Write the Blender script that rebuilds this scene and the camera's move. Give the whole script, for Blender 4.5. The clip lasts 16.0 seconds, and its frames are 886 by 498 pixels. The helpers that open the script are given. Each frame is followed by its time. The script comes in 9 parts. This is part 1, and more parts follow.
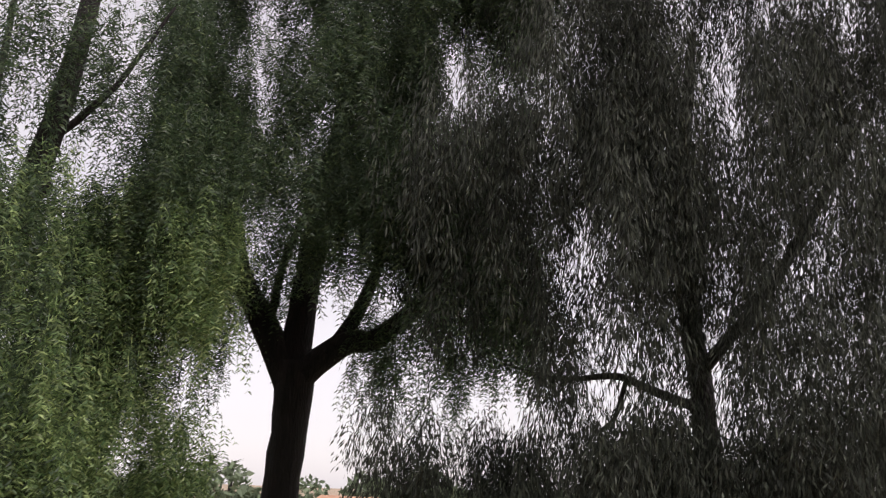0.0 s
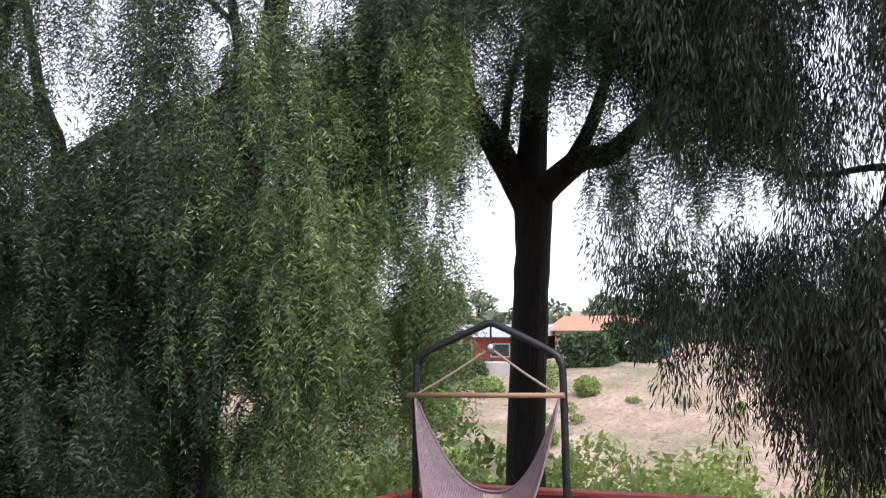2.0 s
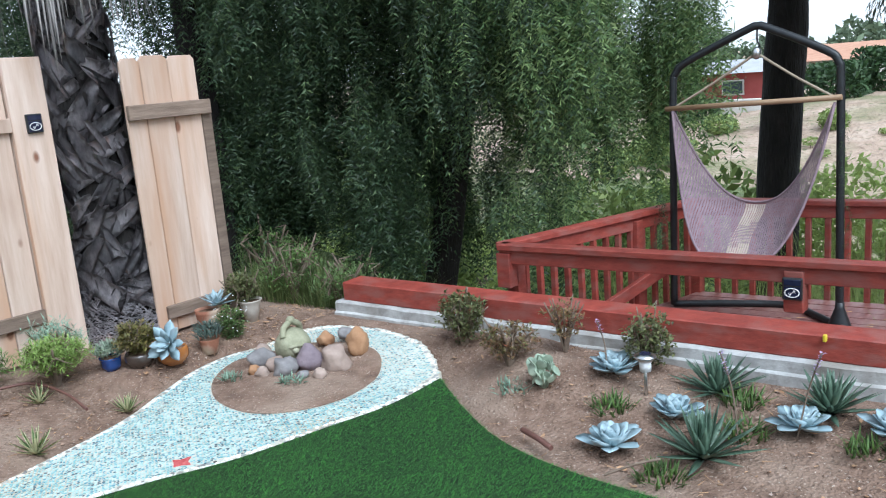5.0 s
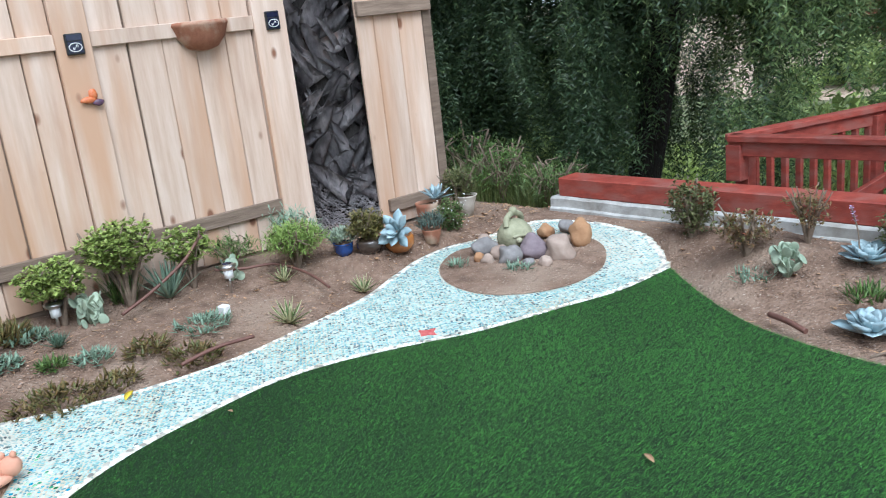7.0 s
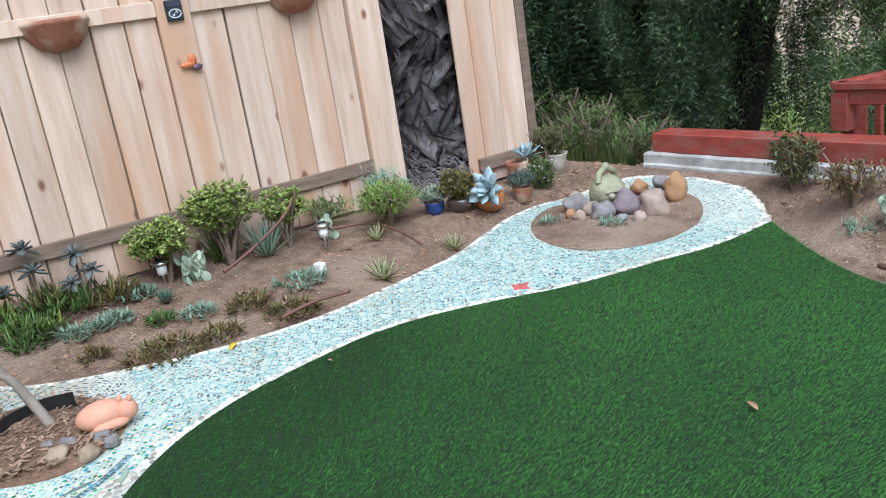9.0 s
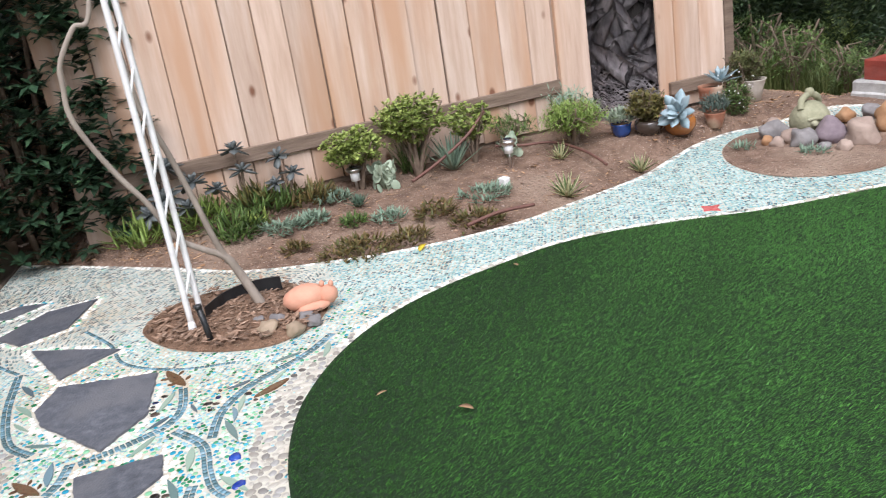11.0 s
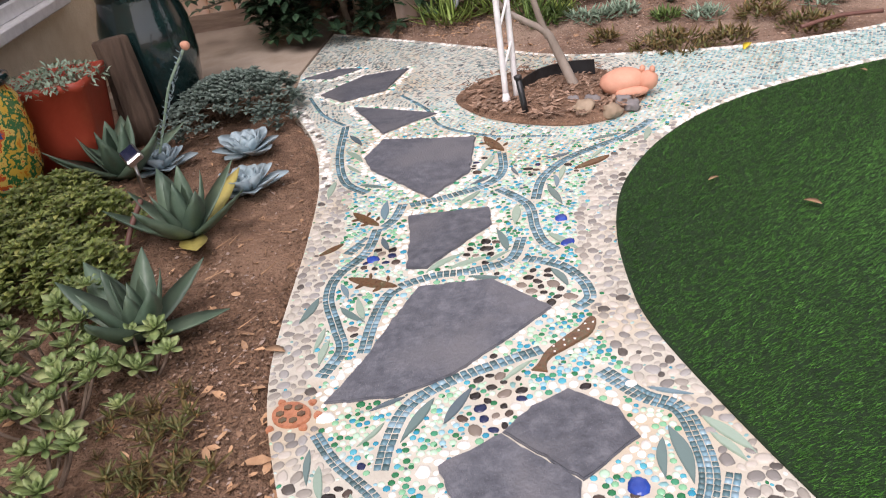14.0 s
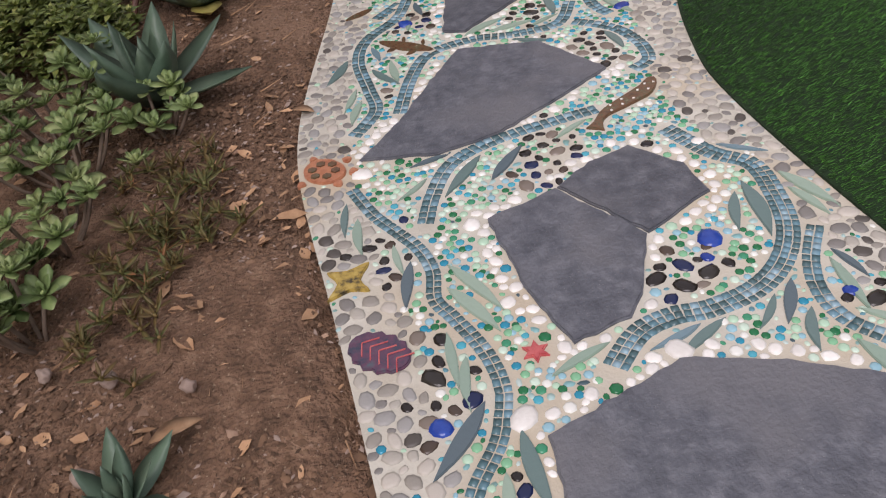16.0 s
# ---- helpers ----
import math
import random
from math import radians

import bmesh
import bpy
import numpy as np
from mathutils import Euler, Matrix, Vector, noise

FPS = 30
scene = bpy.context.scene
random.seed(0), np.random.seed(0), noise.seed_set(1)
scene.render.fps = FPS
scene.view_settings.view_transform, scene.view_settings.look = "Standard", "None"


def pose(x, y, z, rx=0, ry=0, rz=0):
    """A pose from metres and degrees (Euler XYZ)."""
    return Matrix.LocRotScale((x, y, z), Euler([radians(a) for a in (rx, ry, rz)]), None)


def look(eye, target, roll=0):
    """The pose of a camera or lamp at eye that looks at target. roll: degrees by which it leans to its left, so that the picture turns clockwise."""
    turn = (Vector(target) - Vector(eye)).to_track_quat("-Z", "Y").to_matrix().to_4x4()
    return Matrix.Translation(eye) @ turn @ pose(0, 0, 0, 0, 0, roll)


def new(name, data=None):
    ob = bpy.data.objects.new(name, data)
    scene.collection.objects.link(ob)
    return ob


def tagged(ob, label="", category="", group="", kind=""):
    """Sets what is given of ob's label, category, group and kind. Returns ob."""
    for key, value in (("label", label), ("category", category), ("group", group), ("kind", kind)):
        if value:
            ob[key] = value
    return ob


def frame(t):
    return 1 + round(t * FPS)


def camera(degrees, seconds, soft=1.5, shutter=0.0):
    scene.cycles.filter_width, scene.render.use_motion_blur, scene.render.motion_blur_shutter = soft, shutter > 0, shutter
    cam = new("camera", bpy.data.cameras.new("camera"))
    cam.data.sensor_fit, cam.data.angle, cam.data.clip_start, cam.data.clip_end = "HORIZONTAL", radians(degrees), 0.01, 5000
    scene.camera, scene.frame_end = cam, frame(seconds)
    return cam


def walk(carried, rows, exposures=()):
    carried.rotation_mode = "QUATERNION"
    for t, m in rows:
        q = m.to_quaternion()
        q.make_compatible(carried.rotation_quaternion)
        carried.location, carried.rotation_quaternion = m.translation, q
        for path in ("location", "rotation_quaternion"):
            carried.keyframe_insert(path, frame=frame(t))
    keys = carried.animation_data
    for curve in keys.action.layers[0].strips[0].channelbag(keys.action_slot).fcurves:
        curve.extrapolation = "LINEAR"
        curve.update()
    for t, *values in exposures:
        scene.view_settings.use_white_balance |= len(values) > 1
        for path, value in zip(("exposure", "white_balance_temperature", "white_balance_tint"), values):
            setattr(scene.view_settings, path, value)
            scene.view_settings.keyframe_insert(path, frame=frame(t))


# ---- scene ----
cam = camera(55.8, 16.0, soft=1.0, shutter=0.2)
PATH = [
    (0, (-0.033, 0.229, 2.053), (-0.365, 2.122, 2.608), 2.2),
    (0.5, (-0.04, 0.204, 2.05), (-0.528, 2.089, 2.504), 1.7),
    (1, (-0.063, 0.193, 2.02), (-0.692, 2.057, 2.38), 1.5),
    (1.5, (-0.093, 0.196, 1.98), (-0.841, 2.032, 2.242), 0.4),
    (2, (-0.106, 0.209, 1.942), (-0.961, 2.011, 2.09), -0.7),
    (2.5, (-0.133, 0.202, 1.892), (-1.072, 1.968, 1.904), -1.7),
    (3, (-0.153, 0.211, 1.861), (-1.168, 1.931, 1.762), -2.4),
    (3.5, (-0.183, 0.204, 1.829), (-1.267, 1.873, 1.631), -3.2),
    (4, (-0.196, 0.182, 1.804), (-1.348, 1.791, 1.511), -4.0),
    (4.2, (-0.202, 0.164, 1.799), (-1.382, 1.745, 1.468), -4.2),
    (6.5, (-0.537, -0.288, 1.525), (-1.991, 0.991, 1.027), -5.8),
    (7, (-0.551, -0.339, 1.514), (-2.075, 0.84, 0.981), -6.5),
    (7.5, (-0.552, -0.36, 1.502), (-2.128, 0.732, 0.934), -7.5),
    (8, (-0.571, -0.362, 1.479), (-2.167, 0.696, 0.902), -7.9),
    (8.2, (-0.576, -0.368, 1.473), (-2.178, 0.683, 0.899), -8.1),
    (10.5, (-0.499, -0.488, 1.365), (-2.243, 0.266, 0.741), -9.1),
    (11, (-0.522, -0.556, 1.348), (-2.307, 0.066, 0.695), -9.0),
    (11.5, (-0.539, -0.62, 1.336), (-2.354, -0.135, 0.648), -8.7),
    (12, (-0.559, -0.681, 1.324), (-2.391, -0.322, 0.605), -8.7),
    (12.5, (-0.566, -0.738, 1.312), (-2.401, -0.493, 0.554), -9.1),
    (13, (-0.563, -0.802, 1.286), (-2.389, -0.676, 0.48), -9.1),
    (13.5, (-0.564, -0.86, 1.246), (-2.366, -0.822, 0.379), -8.9),
    (14, (-0.579, -0.894, 1.2), (-2.344, -0.886, 0.258), -9.2),
    (14.5, (-0.59, -0.913, 1.145), (-2.304, -0.907, 0.115), -9.7),
    (15, (-0.603, -0.941, 1.081), (-2.254, -0.946, -0.049), -10.6),
    (15.5, (-0.621, -0.971, 1.023), (-2.213, -0.993, -0.186), -11.2),
    (16, (-0.625, -1.014, 0.968), (-2.18, -1.074, -0.288), -9.5),
]

EXPOSURES = [(0.0, 0.05, 6900, 17), (1.0, 0.12, 6700, 17), (2.0, 0.53, 6150, 14), (3.0, 0.61, 5750, 6), (4.2, 0.5, 5500, 2), (6.5, 0.58, 5550, 1), (8.0, 0.54, 5600, 1), (10.5, 0.5, 6050, 9), (12.0, 0.6, 6650, 16), (13.0, 0.62, 6700, 19), (14.0, 0.4, 6800, 20), (15.0, 0.05, 6650, 20), (16.0, -0.22, 6700, 19)]
walk(cam, [(t, look(eye, target, roll)) for t, eye, target, roll in PATH], EXPOSURES)

# ---- world and sun ----
world = bpy.data.worlds.new("overcast_sky")
scene.world = world
world.use_nodes = True
wn, wl = world.node_tree.nodes, world.node_tree.links
sky = wn.new("ShaderNodeTexSky")
sky.sky_type = "NISHITA"
sky.sun_disc = False
sky.sun_elevation, sky.sun_rotation = radians(52), radians(109)
sky.dust_density, sky.air_density, sky.ozone_density = 1.0, 1.0, 1.0
cloud = wn.new("ShaderNodeHueSaturation")
cloud.inputs["Saturation"].default_value = 0.35
cloud.inputs["Value"].default_value = 1.6
wl.new(sky.outputs[0], cloud.inputs["Color"])
overcast = wn.new("ShaderNodeMix")
overcast.data_type = "RGBA"
overcast.inputs[0].default_value = 0.65
overcast.inputs[7].default_value = (7.3, 7.25, 7.9, 1)
wl.new(cloud.outputs[0], overcast.inputs[6])
wl.new(overcast.outputs[2], wn["Background"].inputs["Color"])
wn["Background"].inputs["Strength"].default_value = 0.12
sun_data = bpy.data.lights.new("sun", "SUN")
sun_data.energy, sun_data.angle, sun_data.color = 2.7, radians(40), (1.0, 0.97, 0.985)
sun = new("sun", sun_data)
sun.matrix_world = look((20, -7, 27), (0, 0, 0))


# ---- building helpers ----
def mesh_of(name, bm):
    data = bpy.data.meshes.new(name)
    bm.to_mesh(data)
    bm.free()
    return data


def part(name, bm, material, parent=None, label="", smooth=False):
    """Links a bmesh as one mesh object, under a thing or a part where one is given."""
    data = bm if isinstance(bm, bpy.types.Mesh) else mesh_of(name, bm)
    if material and not data.materials:
        data.materials.append(material)
    if smooth:
        data.polygons.foreach_set("use_smooth", [True] * len(data.polygons))
    ob = new(name, data)
    if parent:
        ob.parent = parent
    if label:
        ob["label"] = label
    return ob


def thing(name, at, label, category, group="", kind="", turn=0.0, scale=1.0):
    ob = new(name)
    ob.empty_display_size = 0.05
    ob.matrix_basis = pose(*at, 0, 0, turn) @ Matrix.Diagonal((scale, scale, scale, 1))
    return tagged(ob, label, category, group, kind)


def box(bm, lo, hi, bevel=0.0):
    """A box between two corners, its edges rounded by bevel."""
    size = [b - a for a, b in zip(lo, hi)]
    mid = [(a + b) / 2 for a, b in zip(lo, hi)]
    made = bmesh.ops.create_cube(bm, size=1.0, matrix=Matrix.Translation(mid) @ Matrix.Diagonal((*size, 1)))
    if bevel:
        edges = {e for v in made["verts"] for e in v.link_edges}
        bmesh.ops.bevel(bm, geom=list(edges), offset=bevel, segments=1, affect="EDGES")
    return bm


def beam(bm, a, b, width, height, bevel=0.004):
    """A squared timber from a to b, its cross-section centred on that line."""
    a, b = Vector(a), Vector(b)
    along = (b - a).normalized()
    side = along.cross(Vector((0, 0, 1)))
    side = side.normalized() if side.length > 1e-4 else Vector((1, 0, 0))
    over = side.cross(along)
    start = len(bm.verts)
    rings = []
    for p in (a, b):
        rings.append([bm.verts.new(p + side * sx * width / 2 + over * sz * height / 2) for sx, sz in ((-1, -1), (1, -1), (1, 1), (-1, 1))])
    faces = [bm.faces.new([rings[0][i], rings[0][(i + 1) % 4], rings[1][(i + 1) % 4], rings[1][i]]) for i in range(4)]
    faces += [bm.faces.new(rings[0][::-1]), bm.faces.new(rings[1])]
    bmesh.ops.recalc_face_normals(bm, faces=faces)
    if bevel:
        bmesh.ops.bevel(bm, geom=list({e for f in faces for e in f.edges}), offset=bevel, segments=1, affect="EDGES")
    return bm


def smooth_line(points, steps=6, closed=False):
    """A smooth curve through the points, as a list of vectors."""
    pts = [Vector(p) for p in points]
    n, out = len(pts), []
    for i in range(n if closed else n - 1):
        p0 = pts[(i - 1) % n] if closed or i > 0 else pts[0]
        p1, p2 = pts[i], pts[(i + 1) % n]
        p3 = pts[(i + 2) % n] if closed or i + 2 < n else pts[-1]
        for s in range(steps):
            t = s / steps
            out.append(0.5 * (2 * p1 + (p2 - p0) * t + (2 * p0 - 5 * p1 + 4 * p2 - p3) * t * t + (3 * p1 - p0 - 3 * p2 + p3) * t ** 3))
    if not closed:
        out.append(pts[-1].copy())
    return out


def tube(bm, points, radius, sides=8, cap=True):
    """A tube along the points; radius is a number or a function of the way along, 0 to 1."""
    pts = [Vector(p) for p in points]
    n, rings = len(pts), []
    across = None
    for i, p in enumerate(pts):
        along = (pts[min(i + 1, n - 1)] - pts[max(i - 1, 0)]).normalized()
        if across is None:
            across = along.orthogonal().normalized()
        across = (across - along * across.dot(along)).normalized()
        other = along.cross(across)
        r = radius(i / max(n - 1, 1)) if callable(radius) else radius
        rings.append([bm.verts.new(p + r * (math.cos(a) * across + math.sin(a) * other)) for a in (2 * math.pi * k / sides for k in range(sides))])
    for a, b in zip(rings, rings[1:]):
        for k in range(sides):
            f = bm.faces.new([a[k], a[(k + 1) % sides], b[(k + 1) % sides], b[k]])
            f.smooth = True
    if cap:
        bm.faces.new(rings[0][::-1])
        bm.faces.new(rings[-1])
    return bm


def lathe(bm, profile, sides=24, at=(0, 0, 0)):
    """A turned shape from (radius, height) pairs."""
    rings = [[bm.verts.new((at[0] + r * math.cos(2 * math.pi * k / sides), at[1] + r * math.sin(2 * math.pi * k / sides), at[2] + z)) for k in range(sides)] for r, z in profile]
    for a, b in zip(rings, rings[1:]):
        for k in range(sides):
            f = bm.faces.new([a[k], a[(k + 1) % sides], b[(k + 1) % sides], b[k]])
            f.smooth = True
    bm.faces.new(rings[0][::-1])
    bm.faces.new(rings[-1])
    return bm


def slab(bm, outline, low, high, bevel=0.0):
    """A plate with the outline (x, y), from low to high."""
    bottom = [bm.verts.new((p[0], p[1], low)) for p in outline]
    top = [bm.verts.new((p[0], p[1], high)) for p in outline]
    n = len(outline)
    up = bm.faces.new(top)
    bm.faces.new(bottom[::-1])
    for i in range(n):
        bm.faces.new([bottom[i], bottom[(i + 1) % n], top[(i + 1) % n], top[i]])
    bm.normal_update()
    if up.normal.z < 0:
        bmesh.ops.reverse_faces(bm, faces=list(bm.faces))
    if bevel:
        bmesh.ops.bevel(bm, geom=list(up.edges), offset=bevel, segments=2, affect="EDGES")
    return bm


def blob(bm, at, size, seed=0, rough=0.18, detail=2, flat=0.0):
    """A worn stone or lump: a ball pushed in and out by noise. flat sinks its underside."""
    made = bmesh.ops.create_icosphere(bm, subdivisions=detail, radius=1.0)
    for v in made["verts"]:
        d = v.co.copy()
        v.co *= 1 + rough * noise.noise(d * 1.3 + Vector((seed * 3.1, seed * 1.7, 0))) + 0.35 * rough * noise.noise(d * 3.1 + Vector((0, seed, seed)))
        if flat and v.co.z < -flat:
            v.co.z = -flat
        v.co = Vector((at[0] + v.co.x * size[0], at[1] + v.co.y * size[1], at[2] + v.co.z * size[2]))
    for f in {f for v in made["verts"] for f in v.link_faces}:
        f.smooth = True
    return bm


def raw_mesh(name, verts, faces_n, corners, material):
    """A mesh from arrays: corners lists the vertices of faces that all have corners.shape[1] of them."""
    data = bpy.data.meshes.new(name)
    data.vertices.add(len(verts))
    data.vertices.foreach_set("co", np.asarray(verts, np.float32).ravel())
    count, per = corners.shape
    data.loops.add(count * per)
    data.loops.foreach_set("vertex_index", np.ascontiguousarray(corners, np.int32).ravel())
    data.polygons.add(count)
    data.polygons.foreach_set("loop_start", np.arange(0, count * per, per, dtype=np.int32))
    data.update(calc_edges=True)
    data.materials.append(material)
    return data


def inside(poly, x, y):
    """Which of the places (arrays x, y) lie within the outline."""
    hit = np.zeros(np.shape(x), bool)
    px, py = np.array([p[0] for p in poly]), np.array([p[1] for p in poly])
    j = len(px) - 1
    for i in range(len(px)):
        cross = ((py[i] > y) != (py[j] > y)) & (x < (px[j] - px[i]) * (y - py[i]) / (py[j] - py[i] + 1e-12) + px[i])
        hit ^= cross
        j = i
    return hit


def away(poly, x, y, closed=True):
    """The distance of places (arrays x, y) from a line of points."""
    best = np.full(np.shape(x), 1e9)
    n = len(poly)
    for i in range(n if closed else n - 1):
        ax, ay = poly[i][0], poly[i][1]
        bx, by = poly[(i + 1) % n][0] - ax, poly[(i + 1) % n][1] - ay
        t = np.clip(((x - ax) * bx + (y - ay) * by) / (bx * bx + by * by + 1e-12), 0, 1)
        best = np.minimum(best, np.hypot(x - ax - t * bx, y - ay - t * by))
    return best



# ---- materials ----
def ramp_node(nt, stops, constant=False):
    r = nt.nodes.new("ShaderNodeValToRGB")
    r.color_ramp.interpolation = "CONSTANT" if constant else "LINEAR"
    els = r.color_ramp.elements
    while len(els) < len(stops):
        els.new(0.5)
    for el, (at, c) in zip(els, stops):
        el.position, el.color = at, (*c, 1)
    return r


def mat(name, stops, scale=6.0, stretch=(1, 1, 1), rough=0.7, bump=0.25, bump_scale=60.0, depth=0.01, metal=0.0, spread=0.0, source="", stain=None, stain_scale=2.0, coat=0.0, leaf=0.0, constant=False, local=False, speck=None, knot=None):
    """Colour from noise over the stops, in metres. spread: how far one piece differs from the next, by source ('object' or 'island').
    stain: a second colour in larger patches. leaf: the share of light that passes through."""
    m = bpy.data.materials.new(name)
    m.use_nodes = True
    nt = m.node_tree
    L, p = nt.links, nt.nodes["Principled BSDF"]
    geo = nt.nodes.new("ShaderNodeNewGeometry")
    if local:
        tc = nt.nodes.new("ShaderNodeTexCoord")
        place = tc.outputs["Object"]
    else:
        place = geo.outputs["Position"]
    rnd = None
    if source == "object":
        rnd = nt.nodes.new("ShaderNodeObjectInfo").outputs["Random"]
    elif source == "island":
        rnd = geo.outputs["Random Per Island"]
    if rnd is not None:
        shift = nt.nodes.new("ShaderNodeVectorMath")
        shift.operation = "MULTIPLY_ADD"
        comb = nt.nodes.new("ShaderNodeCombineXYZ")
        for i in range(3):
            L.new(rnd, comb.inputs[i])
        L.new(comb.outputs[0], shift.inputs[0])
        shift.inputs[1].default_value = (37.0, 23.0, 51.0)
        L.new(place, shift.inputs[2])
        place = shift.outputs[0]
    mp = nt.nodes.new("ShaderNodeMapping")
    mp.inputs["Scale"].default_value = stretch
    L.new(place, mp.inputs["Vector"])
    n1 = nt.nodes.new("ShaderNodeTexNoise")
    n1.inputs["Scale"].default_value, n1.inputs["Detail"].default_value, n1.inputs["Roughness"].default_value = scale, 6.0, 0.65
    L.new(mp.outputs[0], n1.inputs["Vector"])
    r = ramp_node(nt, stops, constant)
    if constant and rnd is not None:
        L.new(rnd, r.inputs[0])
    else:
        L.new(n1.outputs["Fac"], r.inputs[0])
    colour = r.outputs[0]
    if stain:
        n2 = nt.nodes.new("ShaderNodeTexNoise")
        n2.inputs["Scale"].default_value, n2.inputs["Detail"].default_value = stain_scale, 4.0
        L.new(mp.outputs[0], n2.inputs["Vector"])
        sr = ramp_node(nt, [(0.48, (0, 0, 0)), (0.66, (1, 1, 1))])
        L.new(n2.outputs["Fac"], sr.inputs[0])
        mx = nt.nodes.new("ShaderNodeMix")
        mx.data_type = "RGBA"
        L.new(sr.outputs[0], mx.inputs[0])
        L.new(colour, mx.inputs[6])
        mx.inputs[7].default_value = (*stain, 1)
        colour = mx.outputs[2]
    for extra, kind in ((speck, 0), (knot, 1)):
        if not extra:
            continue
        tint, size, cut = extra
        if kind:
            nk = nt.nodes.new("ShaderNodeTexVoronoi")
            mk = nt.nodes.new("ShaderNodeMapping")
            mk.inputs["Scale"].default_value = (1, 1, 0.55)
            L.new(place, mk.inputs["Vector"])
            L.new(mk.outputs[0], nk.inputs["Vector"])
            nk.inputs["Scale"].default_value = size
            rk = ramp_node(nt, [(cut * 0.55, (1, 1, 1)), (cut, (0, 0, 0))])
            L.new(nk.outputs["Distance"], rk.inputs[0])
        else:
            nk = nt.nodes.new("ShaderNodeTexNoise")
            nk.inputs["Scale"].default_value, nk.inputs["Detail"].default_value = size, 2.0
            L.new(place, nk.inputs["Vector"])
            rk = ramp_node(nt, [(cut, (0, 0, 0)), (cut + 0.07, (1, 1, 1))])
            L.new(nk.outputs["Fac"], rk.inputs[0])
        mk2 = nt.nodes.new("ShaderNodeMix")
        mk2.data_type = "RGBA"
        L.new(rk.outputs[0], mk2.inputs[0])
        L.new(colour, mk2.inputs[6])
        mk2.inputs[7].default_value = (*tint, 1)
        colour = mk2.outputs[2]
    if spread and rnd is not None:
        hsv = nt.nodes.new("ShaderNodeHueSaturation")
        mr = nt.nodes.new("ShaderNodeMapRange")
        mr.inputs["To Min"].default_value, mr.inputs["To Max"].default_value = 1 - spread, 1 + spread
        L.new(rnd, mr.inputs["Value"])
        L.new(mr.outputs[0], hsv.inputs["Value"])
        L.new(colour, hsv.inputs["Color"])
        colour = hsv.outputs[0]
    L.new(colour, p.inputs["Base Color"])
    p.inputs["Roughness"].default_value, p.inputs["Metallic"].default_value = rough, metal
    if coat:
        p.inputs["Coat Weight"].default_value, p.inputs["Coat Roughness"].default_value = coat, 0.06
    if bump:
        n3 = nt.nodes.new("ShaderNodeTexNoise")
        n3.inputs["Scale"].default_value, n3.inputs["Detail"].default_value = bump_scale, 5.0
        L.new(mp.outputs[0], n3.inputs["Vector"])
        b = nt.nodes.new("ShaderNodeBump")
        b.inputs["Strength"].default_value, b.inputs["Distance"].default_value = bump, depth
        L.new(n3.outputs["Fac"], b.inputs["Height"])
        L.new(b.outputs[0], p.inputs["Normal"])
    if leaf:
        tr = nt.nodes.new("ShaderNodeBsdfTranslucent")
        L.new(colour, tr.inputs["Color"])
        ms = nt.nodes.new("ShaderNodeMixShader")
        ms.inputs[0].default_value = leaf
        L.new(p.outputs[0], ms.inputs[1])
        L.new(tr.outputs[0], ms.inputs[2])
        L.new(ms.outputs[0], nt.nodes["Material Output"].inputs[0])
    return m


M_soil = mat("soil", [(0.25, (0.12, 0.073, 0.05)), (0.5, (0.22, 0.14, 0.098)), (0.75, (0.34, 0.235, 0.175))], 12, rough=0.95, bump=1.0, bump_scale=60, depth=0.03, stain=(0.32, 0.23, 0.17), stain_scale=2.2, speck=((0.5, 0.41, 0.33), 80, 0.64))
M_mulch = mat("dark_soil", [(0.3, (0.1, 0.058, 0.034)), (0.55, (0.225, 0.13, 0.08)), (0.75, (0.37, 0.24, 0.155))], 18, rough=0.95, bump=1.0, bump_scale=90, depth=0.025, stain=(0.27, 0.165, 0.105), stain_scale=2.5, speck=((0.38, 0.27, 0.18), 140, 0.64))
M_grout = mat("sand_grout", [(0.3, (0.45, 0.425, 0.355)), (0.6, (0.57, 0.55, 0.475)), (0.8, (0.67, 0.65, 0.585))], 8, rough=0.85, bump=0.4, bump_scale=160, depth=0.003, stain=(0.5, 0.43, 0.32), stain_scale=2.5)
M_slate = mat("slate", [(0.3, (0.062, 0.068, 0.082)), (0.5, (0.098, 0.105, 0.123)), (0.7, (0.16, 0.168, 0.188))], 30, rough=0.5, bump=0.8, bump_scale=110, depth=0.004, stain=(0.135, 0.138, 0.15), stain_scale=5, spread=0.1, source="object", speck=((0.19, 0.19, 0.205), 300, 0.66))
M_turf = mat("turf_backing", [(0.35, (0.006, 0.022, 0.005)), (0.7, (0.013, 0.042, 0.01))], 60, rough=1.0, bump=0.8, bump_scale=260)
M_blade = mat("turf_blade", [(0.32, (0.026, 0.105, 0.013)), (0.5, (0.053, 0.195, 0.026)), (0.68, (0.115, 0.32, 0.05))], 4, rough=0.5, bump=0, spread=0.6, source="island", leaf=0.08)
M_fence = mat("cedar", [(0.3, (0.45, 0.315, 0.235)), (0.5, (0.56, 0.42, 0.33)), (0.7, (0.66, 0.53, 0.445))], 2.2, (5, 5, 0.5), rough=0.75, bump=0.25, bump_scale=12, depth=0.003, spread=0.11, source="object", stain=(0.5, 0.31, 0.2), stain_scale=0.9, knot=((0.2, 0.09, 0.05), 4.6, 0.13))
